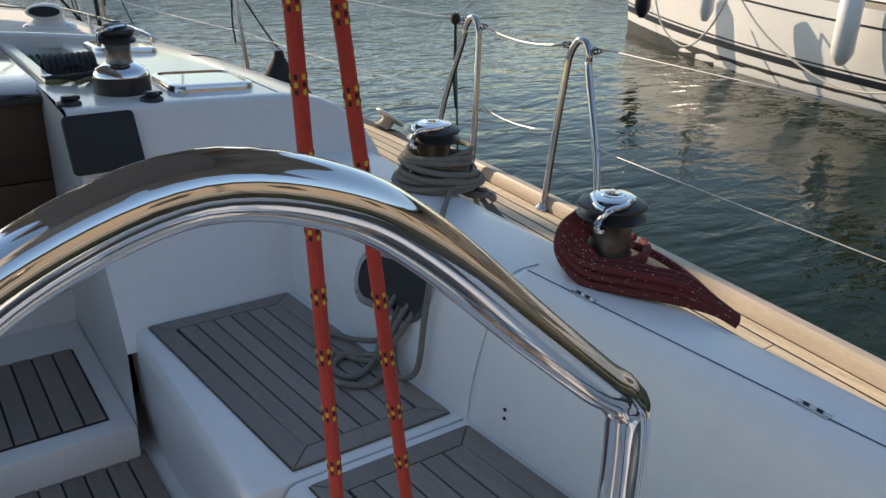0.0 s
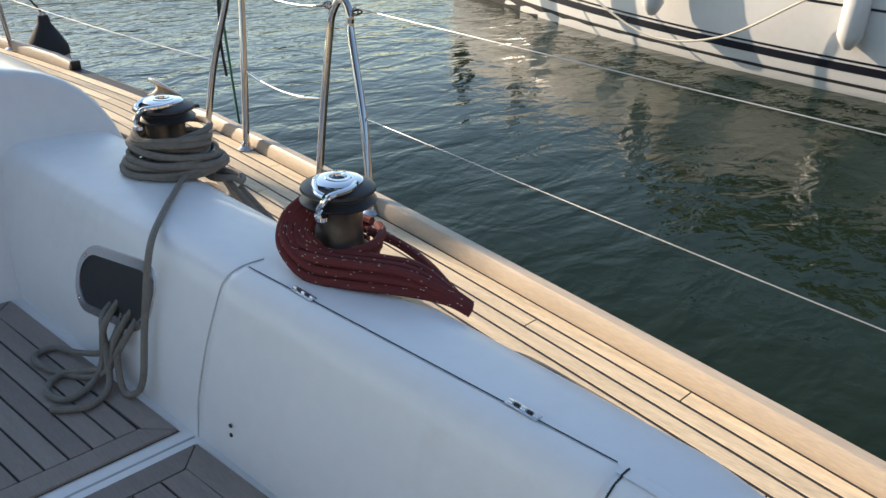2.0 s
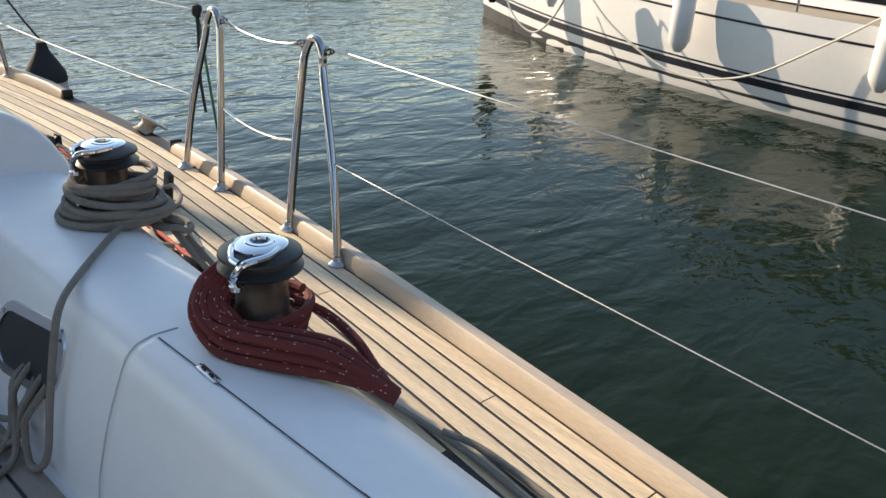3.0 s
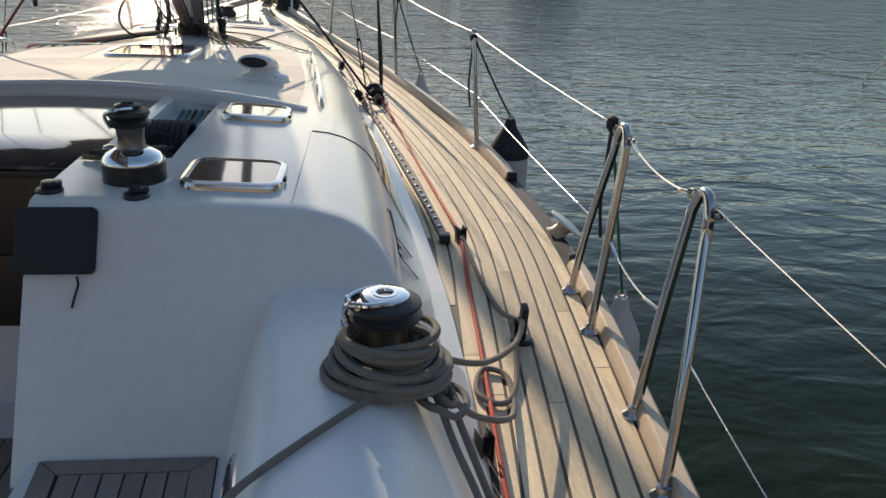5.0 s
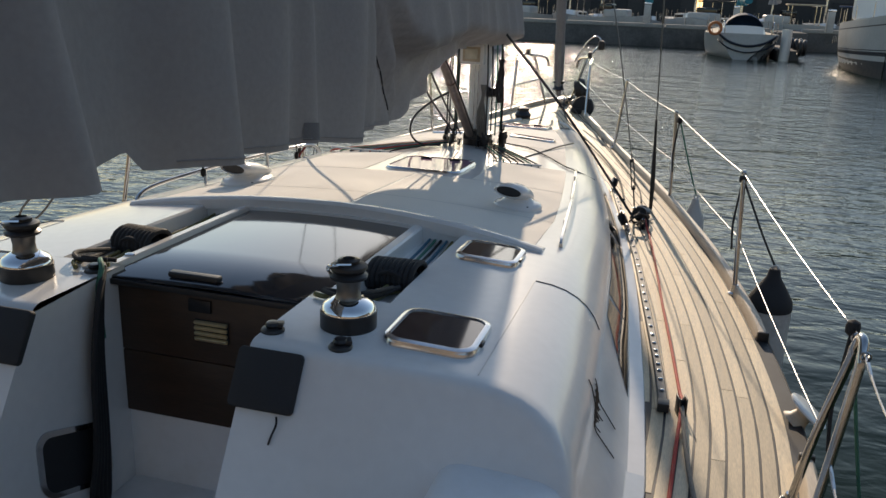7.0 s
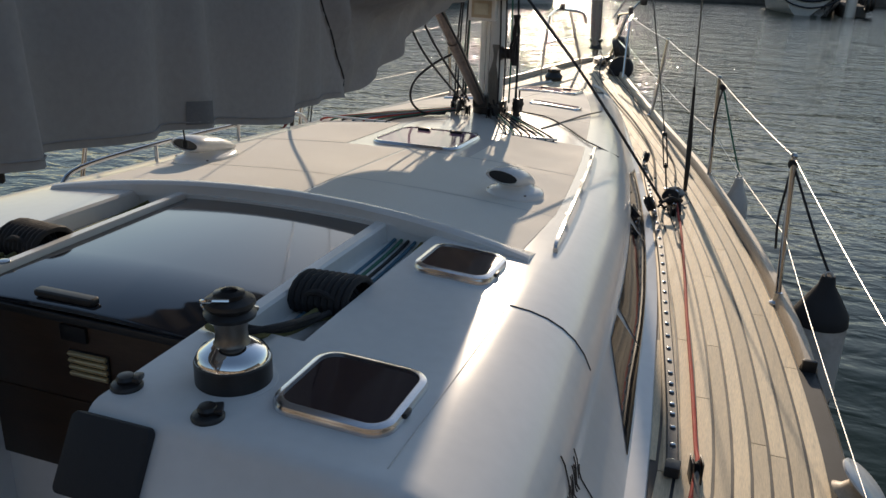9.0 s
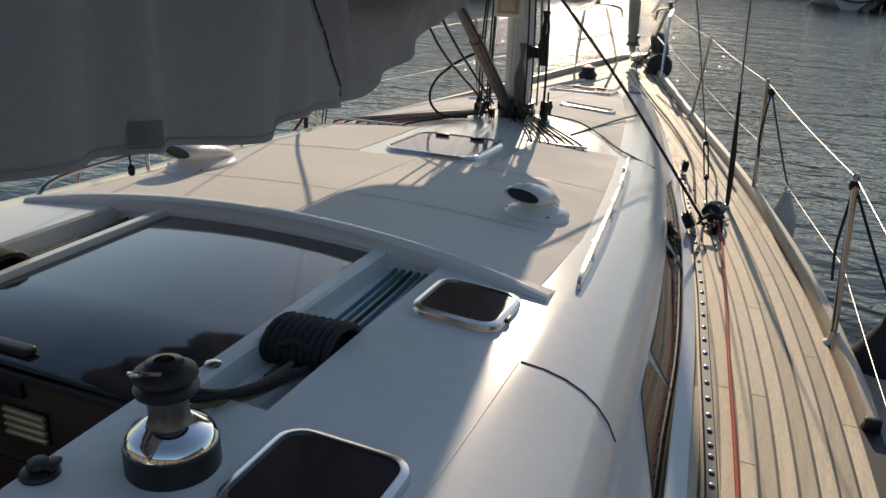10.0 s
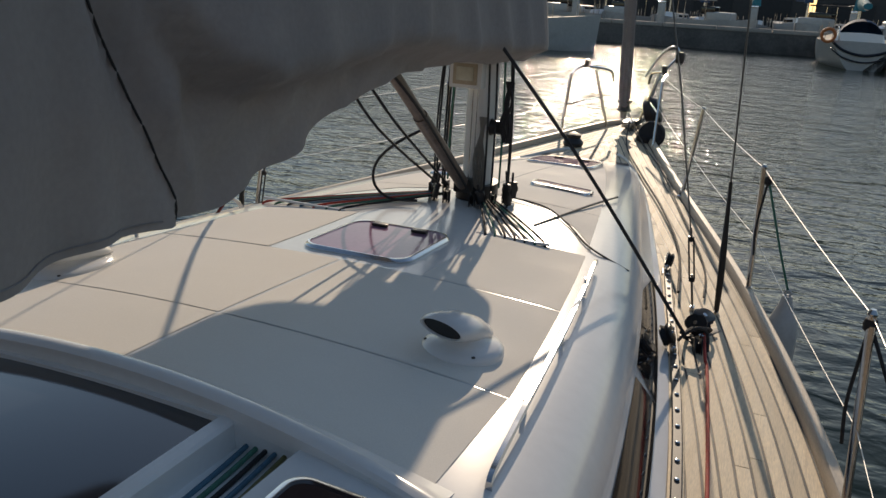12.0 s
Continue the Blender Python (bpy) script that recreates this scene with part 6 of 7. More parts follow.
while _y < 4.0:
    PLEATS.append((_y, _rng.uniform(0.06, 0.18), _rng.uniform(0.04, 0.12), _rng.uniform(-0.22, 0.12), _rng.uniform(0.35, 1.0)))
    _y += _rng.uniform(0.20, 0.42)
ROLL = [(0.95, 1.42), (1.03, 1.295), (1.18, 1.165), (1.35, 1.112), (1.70, 1.135), (2.03, 1.175), (2.7, 1.12), (3.4, 1.085), (4.25, 1.05)]


def bag_fold(y, z, side):
    """Hanging drapes in the cloth: upright pleats, each with a steep and a gentle flank, over a slow swell."""
    k = 7.0 * side
    f = 0.0
    for y0, w, amp, slant, steep in PLEATS:
        d = y - y0 - 0.11 * side - slant * (z - 1.0)
        d = d / (w * steep if d > 0 else w)
        if abs(d) < 3:
            f += amp * math.exp(-d * d)
    f *= 1.0 if y < 0.3 else max(0.3, 1.0 - 1.1 * (y - 0.3))
    return f - 0.05 + 0.05 * noise.noise(Vector((y * 0.8, z * 0.6, 5.0 + k))) + 0.012 * noise.noise(Vector((y * 3.1, z * 1.2, 8.0 + k)))


def bag_pt(y, u):
    """A point of the cloth, u running from the starboard hem over the top to the port hem."""
    w, hem, c = smooth_table(BAG_W, y), lerp_table(BAG_HEM, y), lerp_table(BAG_C, y)
    a = math.pi * u
    side, v = math.cos(a), math.sin(a)
    s = 1 if side > 0 else -1
    if s < 0:
        hem += 0.30 + 0.16 * math.exp(-((y - 2.15) / 0.45) ** 4)
    top = 2.45 - 0.05 * math.sin(y)
    z = hem + (top - hem) * v ** 0.72
    low = max(0.0, 1 - (z - hem) / 1.1)
    x = w * (abs(side) ** 0.5)
    fade = min(1.0, max(0.15, (4.2 - y) * 1.2)) * min(1, abs(side) * 2.5)
    x += bag_fold(y, z, s) * fade * (0.55 + 0.7 * low)
    x += 0.08 * math.exp(-((y + 1.05) / 0.30) ** 2) * low - 0.06 * math.exp(-((y + 0.60) / 0.08) ** 2) * low
    # forward of the lacing the cloth hangs in a slack roll over a recessed skirt
    e = min(1.0, max(0.0, (y - 0.97) / 0.22))
    q = min(1.0, max(0.0, (z - lerp_table(ROLL, y)) / 0.07))
    belly = q * q * (3 - 2 * q) * max(0.0, 1.0 - max(0.0, z - lerp_table(ROLL, y) - 0.10) * 1.1)
    if y > 0.97:
        x += e * (0.13 * belly - 0.05)
        x += 0.012 * e * (1 - q) * math.sin(38 * (0.7 * (y - 1.1) - 0.7 * (z - 1.0)))
    d = y - 1.09 + 0.45 * (z - 0.914)
    x -= 0.035 * math.exp(-(d / 0.035) ** 2) - 0.018 * math.exp(-((d - 0.075) / 0.04) ** 2) * low
    return Vector((c + s * x, y + 0.012 * math.sin(5 * z + y * 3), z + 0.006 * math.sin(9 * y) * low))


def bag_u(k):
    """Even steps up the cloth."""
    return math.asin(max(0.0, min(1.0, k)) ** (1 / 0.72)) / math.pi


def bag():
    ys = list(np.arange(-2.6, 4.05, 0.025)) + [4.05, 4.09, 4.12, 4.15, 4.18, 4.20, 4.22]
    us = [bag_u(j / 44) for j in range(45)]
    us += [1 - u for u in us[-2::-1]]
    return grid([[bag_pt(y, u) for u in us] for y in ys])


cover = empty("sail_cover", "slack warm-grey cloth sail cover hanging in folds over the boom", "sail cover")
part("cloth", bag(), SAILBAG, cover, edge=80)
def bag_end(y):
    w, hem = smooth_table(BAG_W, y), lerp_table(BAG_HEM, y)
    return grid([[(w * math.cos(math.pi * k / 12) * s, y + 0.03 * (1 - s), hem + (1.9 - hem) * math.sin(math.pi * k / 12) ** 0.8 * s) for k in range(13)] for s in (1, 0.5, 0.05)])
part("aft_flap", bag_end(-2.6), SAILBAG, cover)
out_x = Vector((0.003, 0, 0))
part("lacing", tube([bag_pt(1.115 - 0.45 * 1.55 * 0.02 * k, bag_u(0.02 * k)) + out_x * 2.5 for k in range(26)], 0.0028, 6), ROPE_BLACK, cover, "dark lacing line")
part("hem_seam", tube([bag_pt(y, bag_u(0.012)) + out_x for y in np.arange(-0.55, 1.05, 0.025)], 0.0018, 6), SAILBAG, cover)
part("patch", grid([[bag_pt(y, bag_u(k)) + out_x * 1.5 for k in (0.008, 0.02, 0.032, 0.044)] for y in np.arange(0.145, 0.225, 0.013)]), PATCH_CLOTH, cover, "dark reinforcing patch")
part("inner_lining", grid([[(x * 0.45, y, max(1.16, lerp_table(BAG_HEM, y) + 0.08)) for x in (-smooth_table(BAG_W, y), 0, smooth_table(BAG_W, y))] for y in np.arange(-2.55, 4.0, 0.2)]), SAILBAG, cover)
for y, z, l in ((-0.35, 0.955, 0.012), (0.19, 0.905, 0.010)):
    loops("cover_tie", "short dark tie hanging from the sail cover hem", ROPE_BLACK, [[(0.26, y, z + 0.05), (0.265, y, z), (0.263, y + 0.003, z - l)]], 0.002)
    thing("tie_toggle", lathe([(0.003, 0), (0.007, 0.004), (0.007, 0.018), (0.003, 0.022)], 10, (0.263, y + 0.003, z - l - 0.02)), BLACK, "small black toggle on a sail cover tie", "toggle", "cover toggles")
loops("lazy_loop", "thin grey line looped below the sail cover", ROPE_GREY, [[(0.0, -0.75, 1.05), (-0.3, -0.3, 0.85), (-0.75, 0.1, 0.62), (-0.82, 0.16, 0.55), (-0.74, 0.2, 0.60), (-0.4, 0.1, 0.95)]], 0.004)


# ---------------------------------------------------------------- helm: guard, wheel, mainsheet
guard = empty("pedestal_guard", "polished chrome tubular guard over the steering pedestal", "pedestal guard")
gp = [(-0.215, -2.445, 0.0), (-0.205, -2.445, 0.60), (-0.203, -2.445, 0.74), (-0.196, -2.445, 0.768), (-0.175, -2.445, 0.788), (-0.13, -2.445, 0.822), (-0.06, -2.445, 0.885), (-0.02, -2.445, 0.912), (0.03, -2.445, 0.926), (0.08, -2.445, 0.914), (0.12, -2.445, 0.888), (0.18, -2.445, 0.832), (0.228, -2.445, 0.788), (0.249, -2.445, 0.770), (0.258, -2.445, 0.742), (0.26, -2.445, 0.60), (0.27, -2.445, 0.0)]
part("tube", tube(spline(gp, 6), 0.0128, 20), CHROME, guard)
pedestal = empty("steering_pedestal", "white moulded steering pedestal with an instrument pod", "pedestal")
part("column", lathe([(0.16, -0.46), (0.13, -0.42), (0.10, 0.1), (0.12, 0.5), (0.13, 0.56)], 28, (0.03, -2.38, -0.08)), GEL, pedestal)
part("pod", box(0.38, 0.10, 0.11, (0.06, -2.375, 0.575), 0.035, 4), GEL, pedestal)
part("pod", box(0.13, 0.10, 0.05, (0.13, -2.375, 0.625), 0.024, 4), GEL, pedestal)

wheel = empty("helm", "large steering wheel with a worn leather rim", "steering wheel")
WC, WR = Vector((0.2264, -2.6222, 0.242)), 0.5568
def ring_pt(a, r, dy=0.0):
    x, u = r * math.sin(a), r * math.cos(a)
    return WC + Vector((x * math.cos(0.224), -x * math.sin(0.224), u))
part("rim", tube([ring_pt(2 * math.pi * k / 96, WR) for k in range(96)], 0.0195, 16, closed=True), LEATHER, wheel, "worn brown-grey leather rim")
part("hub", lathe([(0.05, -0.04), (0.06, 0), (0.05, 0.04)], 20, WC, Matrix.Rotation(radians(90), 4, "X")), STEEL, wheel)
part("shaft", tube([WC, WC.lerp(Vector((0.03, -2.38, 0.27)), 0.6), Vector((0.03, -2.38, 0.27))], 0.022, 12), STEEL, wheel)
for k in range(5):
    a = radians(44 + 72 * k)
    part("spoke", tube([ring_pt(a, 0.05), ring_pt(a, WR - 0.01)], 0.008, 10), BLACK_METAL, wheel)


def red_line(name, pts, label):
    ob = empty(name, label, "rope", "mainsheet parts")
    p = spline(pts, 16)
    part("rope", tube(p, 0.0056, 10), ROPE_RED, ob)
    fy, fb = bmesh.new(), bmesh.new()
    acc = 0.0
    for i in range(len(p) - 1):
        acc += (p[i + 1] - p[i]).length
        if acc > 0.045:
            acc = 0.0
            d = (p[i + 1] - p[i]).normalized()
            for s in range(6):
                o = d.orthogonal().normalized()
                o.rotate(Matrix.Rotation(s * 1.05, 3, d))
                for k in range(3):
                    c = p[i] + d * (0.005 * k) + o * 0.0052
                    join_into(fy if (k + s) % 2 else fb, box(0.0034, 0.0024, 0.0014, c, m=Matrix((d, d.cross(o), o)).transposed().to_4x4()))
    tagged(part("yellow_tracer", fy, YELLOW, ob), "yellow tracer flecks", kind="stuff")
    tagged(part("black_tracer", fb, ROPE_BLACK, ob), "black tracer flecks", kind="stuff")
    return ob


red_line("mainsheet", [(0.155, -2.2, 1.4), (0.178, -2.2, 0.96), (0.20, -2.2, 0.54), (0.222, -2.2, 0.1), (0.235, -2.2, -0.40)], "red mainsheet part with black and yellow flecks")
red_line("mainsheet", [(0.15, -2.2, 1.4), (0.212, -2.2, 0.95), (0.268, -2.2, 0.52), (0.32, -2.2, 0.1), (0.34, -2.2, -0.40)], "red mainsheet part with black and yellow flecks")
sheet_block = empty("mainsheet_block", "black mainsheet block at the cockpit sole", "pulley block")
part("body", box(0.16, 0.05, 0.06, (0.28, -2.2, -0.42), 0.012), BLACK, sheet_block)
part("sheave", lathe([(0.03, -0.012), (0.022, 0), (0.03, 0.012)], 18, (0.28, -2.2, -0.39), Matrix.Rotation(radians(90), 4, "X")), BLACK_METAL, sheet_block)


# ---------------------------------------------------------------- the harbour
def yacht_hull(name, label, length, beam, free, mat_hull, at, rot, stripe=True, coach=True, mast_h=0.0, canvas=None, group="moored boats", tuck=0.0, deck_mat=TAN):
    """A moored yacht: bow towards +y of its own axes, water at its z = 0."""
    ob = empty(name, label, "boat", group, at=at)
    ob.rotation_euler = (0, 0, rot)
    st = [i / 24 for i in range(25)]
    def half(u):
        return beam / 2 * (0.72 + 0.28 * min(1, u / 0.3)) * (1 - max(0, (u - 0.42) / 0.58) ** 2.1) + 0.02
    def sheer(u):
        return free * (1.0 + 0.22 * (u - 0.35) ** 2 * 3)
    levels = [1.0, 0.88, 0.62, 0.34, 0.2, 0.06, -0.15, -0.5]
    widths = [1.0, 1.0, 0.985, 0.955, 0.93, 0.89, 0.72, 0.2]
    def skin(lo, hi):
        rows = []
        for u in st:
            y = (u - 0.5) * length
            rake = 0.10 * length * max(0, u - 0.75) * 0.6
            pts = [(half(u) * (widths[k] - tuck * (1 - levels[k]) * max(0.0, 1 - u / 0.45)), y + rake * levels[k], sheer(u) * levels[k]) for k in range(lo, hi + 1)]
            rows.append([(-a, b, c) for a, b, c in pts] + [(a, b, c) for a, b, c in pts[::-1]])
        return rows
    def side(lo, hi, off):
        bm = bmesh.new()
        for s in (1, -1):
            rows = []
            for u in st:
                y = (u - 0.5) * length
                rake = 0.10 * length * max(0, u - 0.75) * 0.6
                rows.append([(s * (half(u) * np.interp(-l, [-v for v in levels], widths) + off), y + rake * l, sheer(u) * l) for l in (lo, (lo + hi) / 2, hi)])
            join_into(bm, grid(rows))
        return bm
    rows = skin(0, 7)
    bm = grid(rows)
    bm.verts.ensure_lookup_table()
    bm.faces.new([bm.verts[k] for k in range(len(rows[0]))])
    part("hull_shell", bm, mat_hull, ob)
    if stripe:
        part("boot_stripe", side(0.42, 0.355, 0.004), NAVY, ob, "dark boot stripe")
        part("fine_stripe", side(0.455, 0.438, 0.004), NAVY, ob)
        part("antifouling", side(0.27, -0.15, 0.004), ANTIFOUL, ob, "dark antifouling at the waterline")
        part("sheer_line", side(0.865, 0.845, 0.004), NAVY, ob)
    part("deck", grid([[(x * half(u) * 0.98, (u - 0.5) * length + 0.06 * length * max(0, u - 0.75), sheer(u) * 0.985) for x in (-1, 0, 1)] for u in st]), deck_mat, ob)
    if coach:
        rows = []
        for u in (0.25, 0.27, 0.4, 0.55, 0.68, 0.74):
            w = half(u) * 0.62
            h = 0.42 * (0.05 if u in (0.25, 0.74) else 1)
            rows.append([(x * w, (u - 0.5) * length, sheer(u) + (h if abs(x) < 0.9 else 0) * (1 - 0.15 * x * x)) for x in (-1, -0.88, -0.5, 0, 0.5, 0.88, 1)])
        part("coachroof", grid(rows, caps=True), HULL_W, ob)
        for s in (1, -1):
            part("window", grid([[(s * (half(u) * 0.62 * 0.96 + 0.006), (u - 0.5) * length, sheer(u) + z) for z in (0.12, 0.28)] for u in (0.32, 0.42, 0.52, 0.6)]), GLASS_DARK, ob, "dark cabin window")
    for i in range(7):
        u = 0.06 + 0.14 * i
        for s in (1, -1):
            part("stanchion", tube([(s * half(u) * 0.95, (u - 0.5) * length, sheer(u)), (s * half(u) * 0.95, (u - 0.5) * length, sheer(u) + 0.6)], 0.014, 6), STEEL, ob)
    if mast_h:
        part("mast", tube([(0, 0.08 * length, free), (0, 0.08 * length, mast_h)], 0.08, 10), ALU, ob, "tall bare mast")
        part("boom", tube([(0, 0.07 * length, free + 1.6), (0, -0.28 * length, free + 1.5)], 0.07, 8), ALU, ob)
    if canvas:
        rows = []
        for i in range(9):
            u = i / 8
            y = 0.09 * length - 0.38 * length * u
            h = 0.62 * (1 - 0.6 * u)
            rows.append([(0.2 * math.cos(a), y, free + 1.5 + h * 0.5 + h * 0.6 * math.sin(a)) for a in [2 * math.pi * k / 10 for k in range(10)]])
        part("sail_cover", grid(rows, close_v=True, caps=True), canvas, ob, "cloth sail cover on the boom")
        part("mast_cover", tube([(0, 0.09 * length, free + 1.4), (0, 0.09 * length, free + 2.4), (0, 0.09 * length, free + 3.2)], 0.22, 10, radii=[0.3, 0.2, 0.1]), canvas, ob)
    return ob


def hang_fender(x, y, z, length, r, mat, label):
    return thing("fender", lathe([(0.02, 0), (r * 0.6, -0.06), (r, -0.14), (r, -length + 0.14), (r * 0.7, -length + 0.06), (0.04, -length)], 18, (x, y, z)), mat, label, "fender", "fenders of the neighbouring yacht")


nb = yacht_hull("neighbour_yacht", "white neighbouring sailing yacht with navy boot stripes moored abeam", 13.2, 3.9, 1.30, HULL_W, (11.2, 1.55, WATER_Z - 0.22), radians(-3), mast_h=15)
for x, y, z, l, r, m_ in ((9.16, 2.62, 0.25, 0.86, 0.13, HULL_W), (9.10, 0.30, 0.25, 0.86, 0.13, HULL_W), (9.28, 4.7, 0.25, 0.62, 0.10, HULL_W), (9.75, 6.25, 0.32, 0.85, 0.12, NAVY)):
    hang_fender(x, y, z, l, r, m_, "long cylindrical fender hanging on the neighbouring yacht")
loops("mooring_rope", "pale slack rope looped along the neighbouring hull", ROPE_PALE, [
    [(9.5, 5.9, 0.1), (9.35, 5.5, -0.5), (9.3, 5.0, -0.75), (9.28, 4.6, -0.45), (9.26, 4.3, 0.1)],
    [(9.26, 4.3, 0.1), (9.18, 3.6, -0.45), (9.12, 2.6, -0.84), (9.09, 1.7, -0.72), (9.08, 0.9, -0.25), (9.08, 0.4, 0.1)]], 0.013)
loops("mooring_rope", "pale mooring rope running down into the water", ROPE_PALE, [[(10.6, 9.0, 0.3), (9.6, 10.2, -0.6), (9.3, 10.6, -1.14)]], 0.012)

# far quay and the basin behind it
def quay_wall(x0, y0, x1, y1, depth, top, label):
    d = Vector((x1 - x0, y1 - y0, 0))
    L = d.length
    m = Matrix.Translation(((x0 + x1) / 2, (y0 + y1) / 2, 0)) @ Matrix.Rotation(math.atan2(d.y, d.x), 4, "Z")
    q = empty("quay", label, "quay", kind="structure")
    a = box(L, depth, top - WATER_Z + 1.0, (0, depth / 2, (top + WATER_Z - 1.0) / 2), 0.05)
    bmesh.ops.transform(a, matrix=m, verts=a.verts)
    part("wall", a, CONCRETE, q)
    k = int(L / 3)
    for i in range(k):
        b = box(2.94, 0.5, 0.22, (-L / 2 + 3 * (i + 0.5), 0.2, top + 0.06), 0.03)
        bmesh.ops.transform(b, matrix=m, verts=b.verts)
        part("coping_stone", b, COPING, q)
    return q


quay_wall(-60, 49, 8, 51, 4.0, 0.05, "dark weathered concrete quay across the basin")
quay_wall(8, 54, 70, 57, 4.0, 0.05, "dark weathered concrete quay across the basin")
rng = random.Random(21)
for i in range(24):
    x = -36 + 3.1 * i + rng.uniform(-0.7, 0.7)
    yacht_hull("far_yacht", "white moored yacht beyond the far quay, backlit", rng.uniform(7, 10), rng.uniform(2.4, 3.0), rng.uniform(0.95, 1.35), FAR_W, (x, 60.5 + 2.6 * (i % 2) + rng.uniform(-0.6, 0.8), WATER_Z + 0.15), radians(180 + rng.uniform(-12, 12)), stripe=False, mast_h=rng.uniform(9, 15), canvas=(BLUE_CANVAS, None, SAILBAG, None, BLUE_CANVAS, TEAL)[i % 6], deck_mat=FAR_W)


def launch(x, y, turn, roof, label):
    """A small motor boat: flared hull, foredeck, windscreen and canopy on posts."""
    ob = empty("motor_launch", label, "boat", "motor launches", at=(x, y, WATER_Z))
    ob.rotation_euler = (0, 0, turn)
    rows = []
    for i in range(11):
        u = i / 10
        w = 1.1 * (1 - max(0.0, (u - 0.45) / 0.55) ** 2.2) + 0.02
        yy, h = -2.6 + 5.4 * u, 1.45 + 0.25 * u * u
        half = [(w, h), (w * 0.98, h - 0.16), (w * 0.86, 0.7), (w * 0.70, 0.1), (0.0, -0.2)]
        rows.append([(-a, yy, z) for a, z in half] + [(a, yy, z) for a, z in half[-2::-1]])
    bm = grid(rows)
    bm.verts.ensure_lookup_table()
    bm.faces.new([bm.verts[k] for k in range(9)])
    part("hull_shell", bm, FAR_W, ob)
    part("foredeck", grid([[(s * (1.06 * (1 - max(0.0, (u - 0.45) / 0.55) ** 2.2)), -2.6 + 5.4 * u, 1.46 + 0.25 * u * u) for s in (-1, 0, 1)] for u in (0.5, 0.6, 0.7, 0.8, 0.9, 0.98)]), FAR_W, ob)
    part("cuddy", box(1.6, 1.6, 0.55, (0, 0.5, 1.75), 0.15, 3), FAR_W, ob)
    part("windscreen", box(1.5, 0.9, 0.5, (0, -0.2, 2.1), 0.12, 3), GLASS_DARK, ob, "dark raked windscreen")
    part("canopy", box(1.8, 2.2, 0.10, (0, -1.2, 2.75), 0.04), roof, ob, "canvas canopy")
    for sx in (-0.8, 0.8):
        for yy in (-2.1, -0.3):
            part("canopy_post", tube([(sx, yy, 1.45), (sx, yy, 2.72)], 0.025, 6), STEEL, ob)
    return ob


for i in range(13):
    launch(-30 + 5.3 * i + rng.uniform(-1, 1), 56.6 + rng.uniform(-0.3, 0.4) + (3.0 if i > 6 else 0.0), radians(rng.choice((90, -90, 160, 200)) + rng.uniform(-10, 10)), (BLUE_CANVAS, FAR_W, CANVAS_BLACK, TAN)[i % 4], "small white motor launch moored behind the far quay")
shed = empty("boat_shed", "long dark harbour building with pale roofs behind the moored boats", "building")
for i in range(6):
    part("wall", box(19.4, 8, 5.5, (-48 + 20 * i, 80, 1.6), 0.05), DARK_SHED, shed)
    part("roof", box(19.6, 8.6, 0.35, (-48 + 20 * i, 80, 4.5), 0.05), DARK_SHED, shed)
    for k in range(4):
        part("door", box(3.2, 0.1, 3.0, (-55 + 20 * i + 4.6 * k, 75.95, 0.5), 0.02), CANVAS_BLACK, shed)
for i in range(9):
    bx = -22 + 5.2 * i
    ob = empty("service_pillar", "white electricity pillar on the far quay", "pillar", "quay pillars")
    part("post", box(0.40, 0.40, 1.2, (bx, 51.8, 0.72), 0.05), FAR_W, ob)
    part("lamp_head", box(0.44, 0.44, 0.12, (bx, 51.8, 1.36), 0.04), ALU, ob)

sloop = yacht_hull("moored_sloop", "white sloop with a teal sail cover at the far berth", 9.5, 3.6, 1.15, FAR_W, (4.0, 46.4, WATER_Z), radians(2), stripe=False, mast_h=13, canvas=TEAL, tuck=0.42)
for k, (dz, r) in enumerate(((0.0, 0.06), (-0.30, 0.035))):
    part("rubbing_strake", tube(spline([(-1.33, -4.3, 1.20 + dz), (-1.30, -4.74, 1.14 + dz), (-0.8, -4.80, 0.82 + dz), (0, -4.82, 0.66 + dz), (0.8, -4.80, 0.82 + dz), (1.30, -4.74, 1.14 + dz), (1.33, -4.3, 1.20 + dz)], 5), r, 8), NAVY, sloop, "dark curved rubbing strake")
part("sprayhood", grid([[(1.0 * math.cos(a), -1.6 + dy, 1.25 + h * math.sin(a)) for a in [math.pi * k / 10 for k in range(11)]] for dy, h in ((-0.5, 0.85), (0.0, 0.95), (0.5, 0.8), (0.9, 0.25))]), BLUE_CANVAS, sloop, "dark blue sprayhood")
for x in (-1.2, 1.2):
    part("pushpit", tube(spline([(x, -3.6, 1.15), (x, -3.7, 1.75), (x * 0.95, -4.6, 1.75), (x * 0.9, -4.7, 1.15)], 4), 0.025, 7), STEEL, sloop)
sl = empty("stern_gear", "orange lifebuoy on the sloop's pushpit", "lifebuoy")
part("ring", tube([(2.6 + 0.28 * math.cos(a), 41.3, 0.35 + 0.28 * math.sin(a)) for a in [2 * math.pi * k / 20 for k in range(20)]], 0.07, 8, closed=True), ORANGE, sl)
old = yacht_hull("wooden_fishing_boat", "old white wooden boat with a tan deck moored by the quay", 9.5, 3.2, 1.35, FAR_W, (-12.0, 38.5, WATER_Z), radians(-68), stripe=False, mast_h=6)
part("wheelhouse", box(1.8, 2.2, 1.5, (0, -1.0, 2.1), 0.08), FAR_W, old)
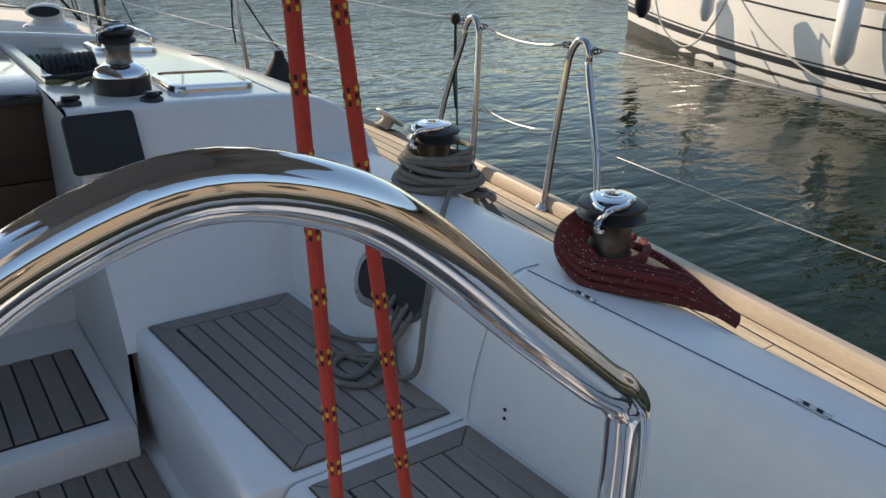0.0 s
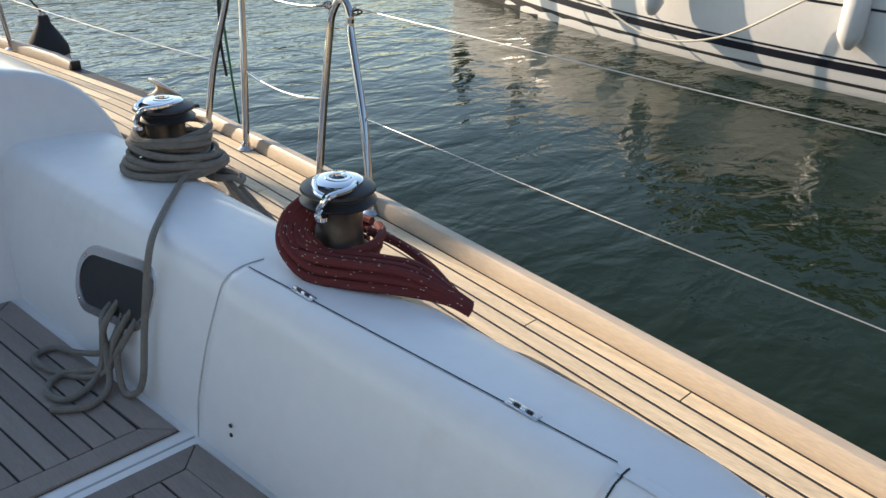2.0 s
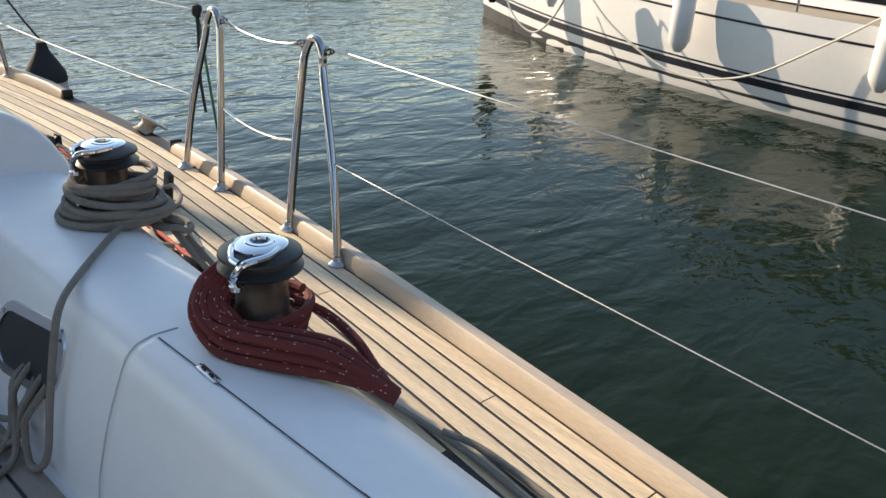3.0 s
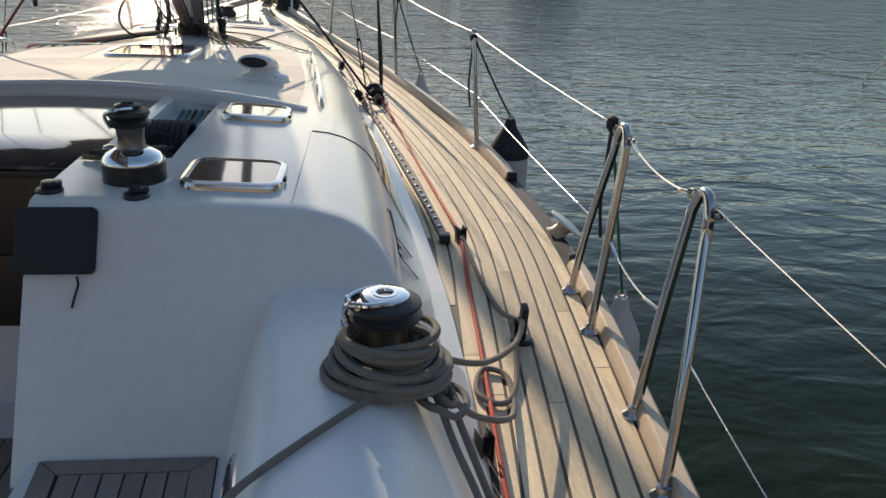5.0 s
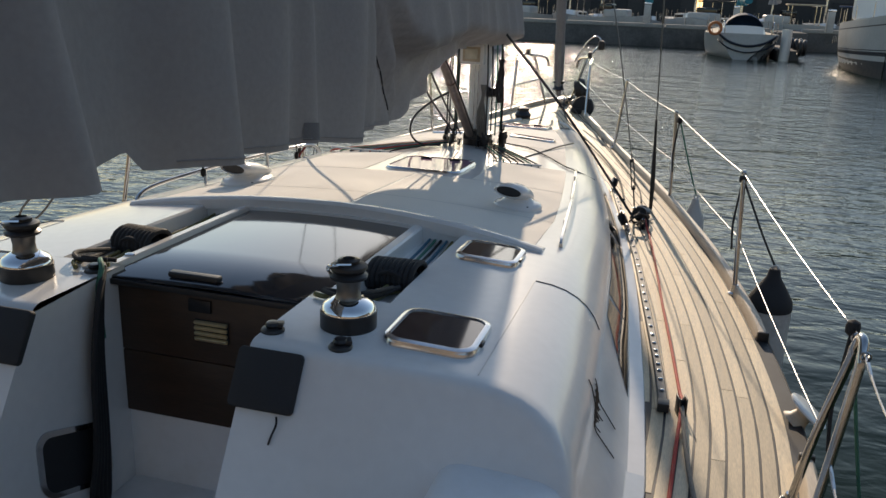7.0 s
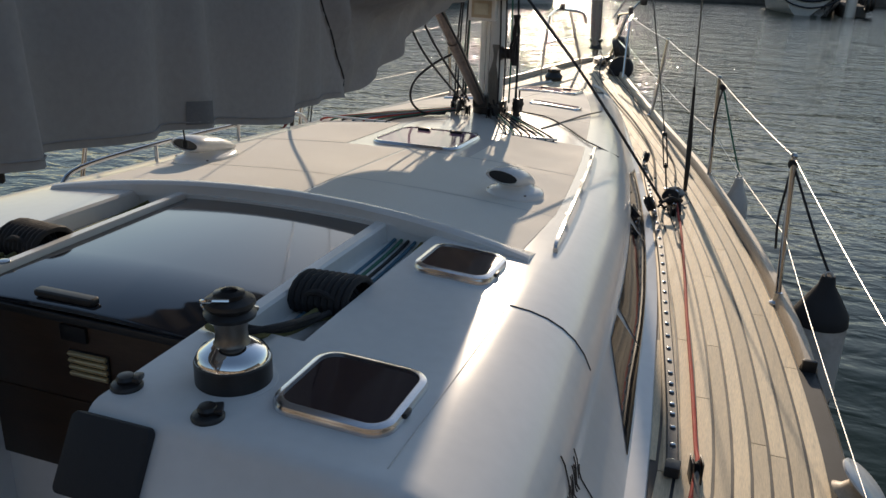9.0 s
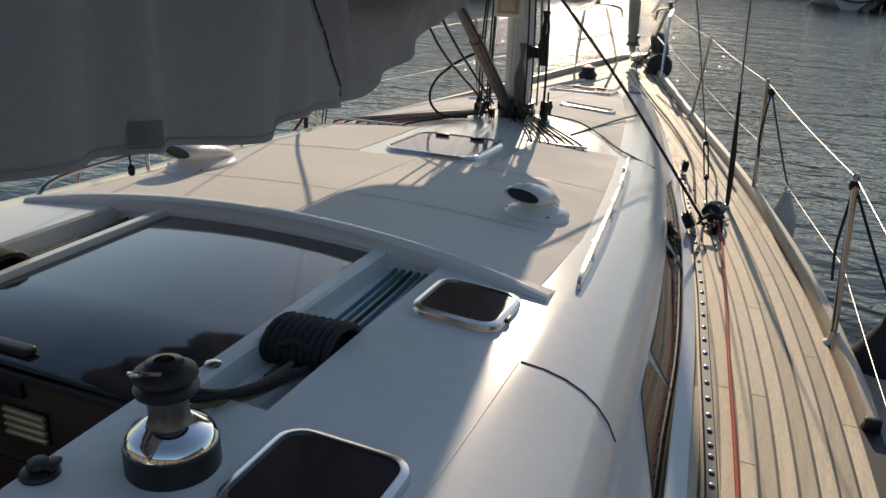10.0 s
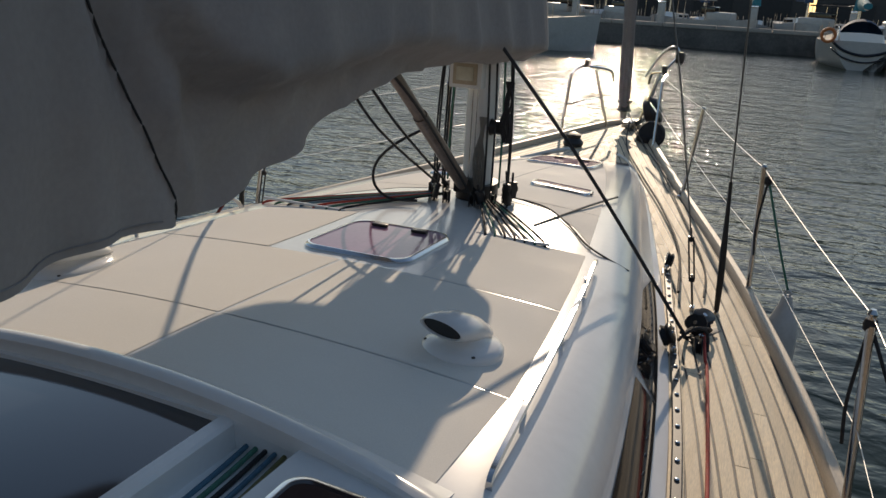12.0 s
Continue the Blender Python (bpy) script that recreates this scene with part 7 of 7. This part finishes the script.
for k in range(3):
    part("rubbing_strake", tube(spline([(s_ * (1.62 - 0.02 * k), y_, 1.30 - 0.26 * k) for s_, y_ in ((1, -4.4), (1, -2.0), (1, 0.2))], 4), 0.035, 7), TAN if k == 0 else NAVY, old)
part("wheelhouse_window", box(1.82, 1.7, 0.5, (0, -1.0, 2.45), 0.02), GLASS_DARK, old)
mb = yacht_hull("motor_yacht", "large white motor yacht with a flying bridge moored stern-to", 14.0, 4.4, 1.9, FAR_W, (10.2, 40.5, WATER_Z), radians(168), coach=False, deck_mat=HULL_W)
part("saloon", box(3.3, 6.0, 1.3, (0, -0.5, 2.75), 0.25, 3), HULL_W, mb)
part("saloon_window", box(3.34, 4.8, 0.6, (0, -0.4, 2.9), 0.08), GLASS_DARK, mb, "dark wraparound window")
part("flying_bridge", box(2.8, 3.4, 0.7, (0, -1.0, 3.75), 0.2, 3), HULL_W, mb)
part("radar_arch", tube(spline([(-1.4, -2.4, 3.4), (-1.2, -2.7, 4.5), (0, -2.8, 4.8), (1.2, -2.7, 4.5), (1.4, -2.4, 3.4)], 6), 0.12, 8), HULL_W, mb)
for s in (1, -1):
    for k in range(3):
        part("porthole", lathe([(0.16, 0), (0.16, 0.02), (0.02, 0.025)], 16, (s * 2.1, 2.0 + 1.2 * k, 1.3), Matrix.Rotation(radians(90 * s), 4, "Y")), GLASS_DARK, mb)
pier = empty("finger_pontoon", "short pale pontoon with piles between the moored boats", "pontoon", kind="structure")
part("float", box(1.0, 7.0, 0.5, (6.2, 46.0, WATER_Z + 0.25), 0.05), CONCRETE, pier)
part("pile", tube([(6.0, 42.4, WATER_Z - 1), (6.0, 42.4, 0.4)], 0.25, 12), HULL_W, pier)
for i in range(5):
    ob = empty("tyre_fender", "black tyre hung on the quay as a fender", "tyre", "quay tyres")
    cx = 6.6 + 0.3 * (i % 2)
    part("tyre", tube([(cx + 0.05, 42.2 + i * 0.9 + 0.3 * math.cos(a), -0.45 + 0.3 * math.sin(a)) for a in [2 * math.pi * k / 16 for k in range(16)]], 0.1, 8, closed=True), BLACK, ob)


# ---------------------------------------------------------------- astern: unseen quay and building, added to block sky and bounce warm light
PLASTER = material("warm_screen_plaster", (0.20, 0.165, 0.13), 0.9, var=0.2, scale=0.4, fine=6, stain=(0.12, 0.10, 0.085), stain_at=0.52)
quay_wall(60, -11.0, -60, -11.0, 6.0, 0.1, "unseen concrete quay added astern, under the screening building")
aft_screen = empty("harbour_house", "unseen building added astern to block sky and bounce warm light", "building")
part("wall", box(90, 0.6, 5.0, (0, -15.3, 2.5), 0.05), PLASTER, aft_screen)
part("roof", box(92, 4.0, 0.4, (0, -15.8, 5.2), 0.05), DARK_SHED, aft_screen)
for i in range(18):
    for z in (2.4,):
        part("window", box(1.3, 0.08, 1.7, (-40 + 4.7 * i, -15.02, z), 0.02), GLASS_DARK, aft_screen, "dark window")

# unseen quay and building, added so the near water mirrors less bright sky
quay_wall(27, 26, 27, -40, 5.0, 0.1, "unseen concrete quay added abeam, behind the neighbouring yacht")
side_screen = empty("harbour_house", "unseen building added abeam to keep bright sky off the water", "building")
part("wall", box(0.6, 52, 9.0, (31.0, -12, 4.5), 0.05), PLASTER, side_screen)
part("roof", box(4.0, 53, 0.4, (31.5, -12, 9.2), 0.05), DARK_SHED, side_screen)
for i in range(11):
    for z in (2.2, 5.8):
        part("window", box(0.08, 1.3, 1.7, (30.68, -35 + 4.7 * i, z), 0.02), GLASS_DARK, side_screen, "dark window")


# ---------------------------------------------------------------- planks of the deck, last
for k, y0, y1 in plank_runs():
    if y0 < 7.6:
        part("plank", plank_bm(k, y0, y1), TEAK, deck, smooth=False)
port_planks = bmesh.new()
for k, y0, y1 in plank_runs():
    join_into(port_planks, plank_bm(k, y0, y1, -1))
tagged(part("planks", port_planks, TEAK, deck_port, smooth=False), "weathered teak planks on the port deck", kind="stuff")
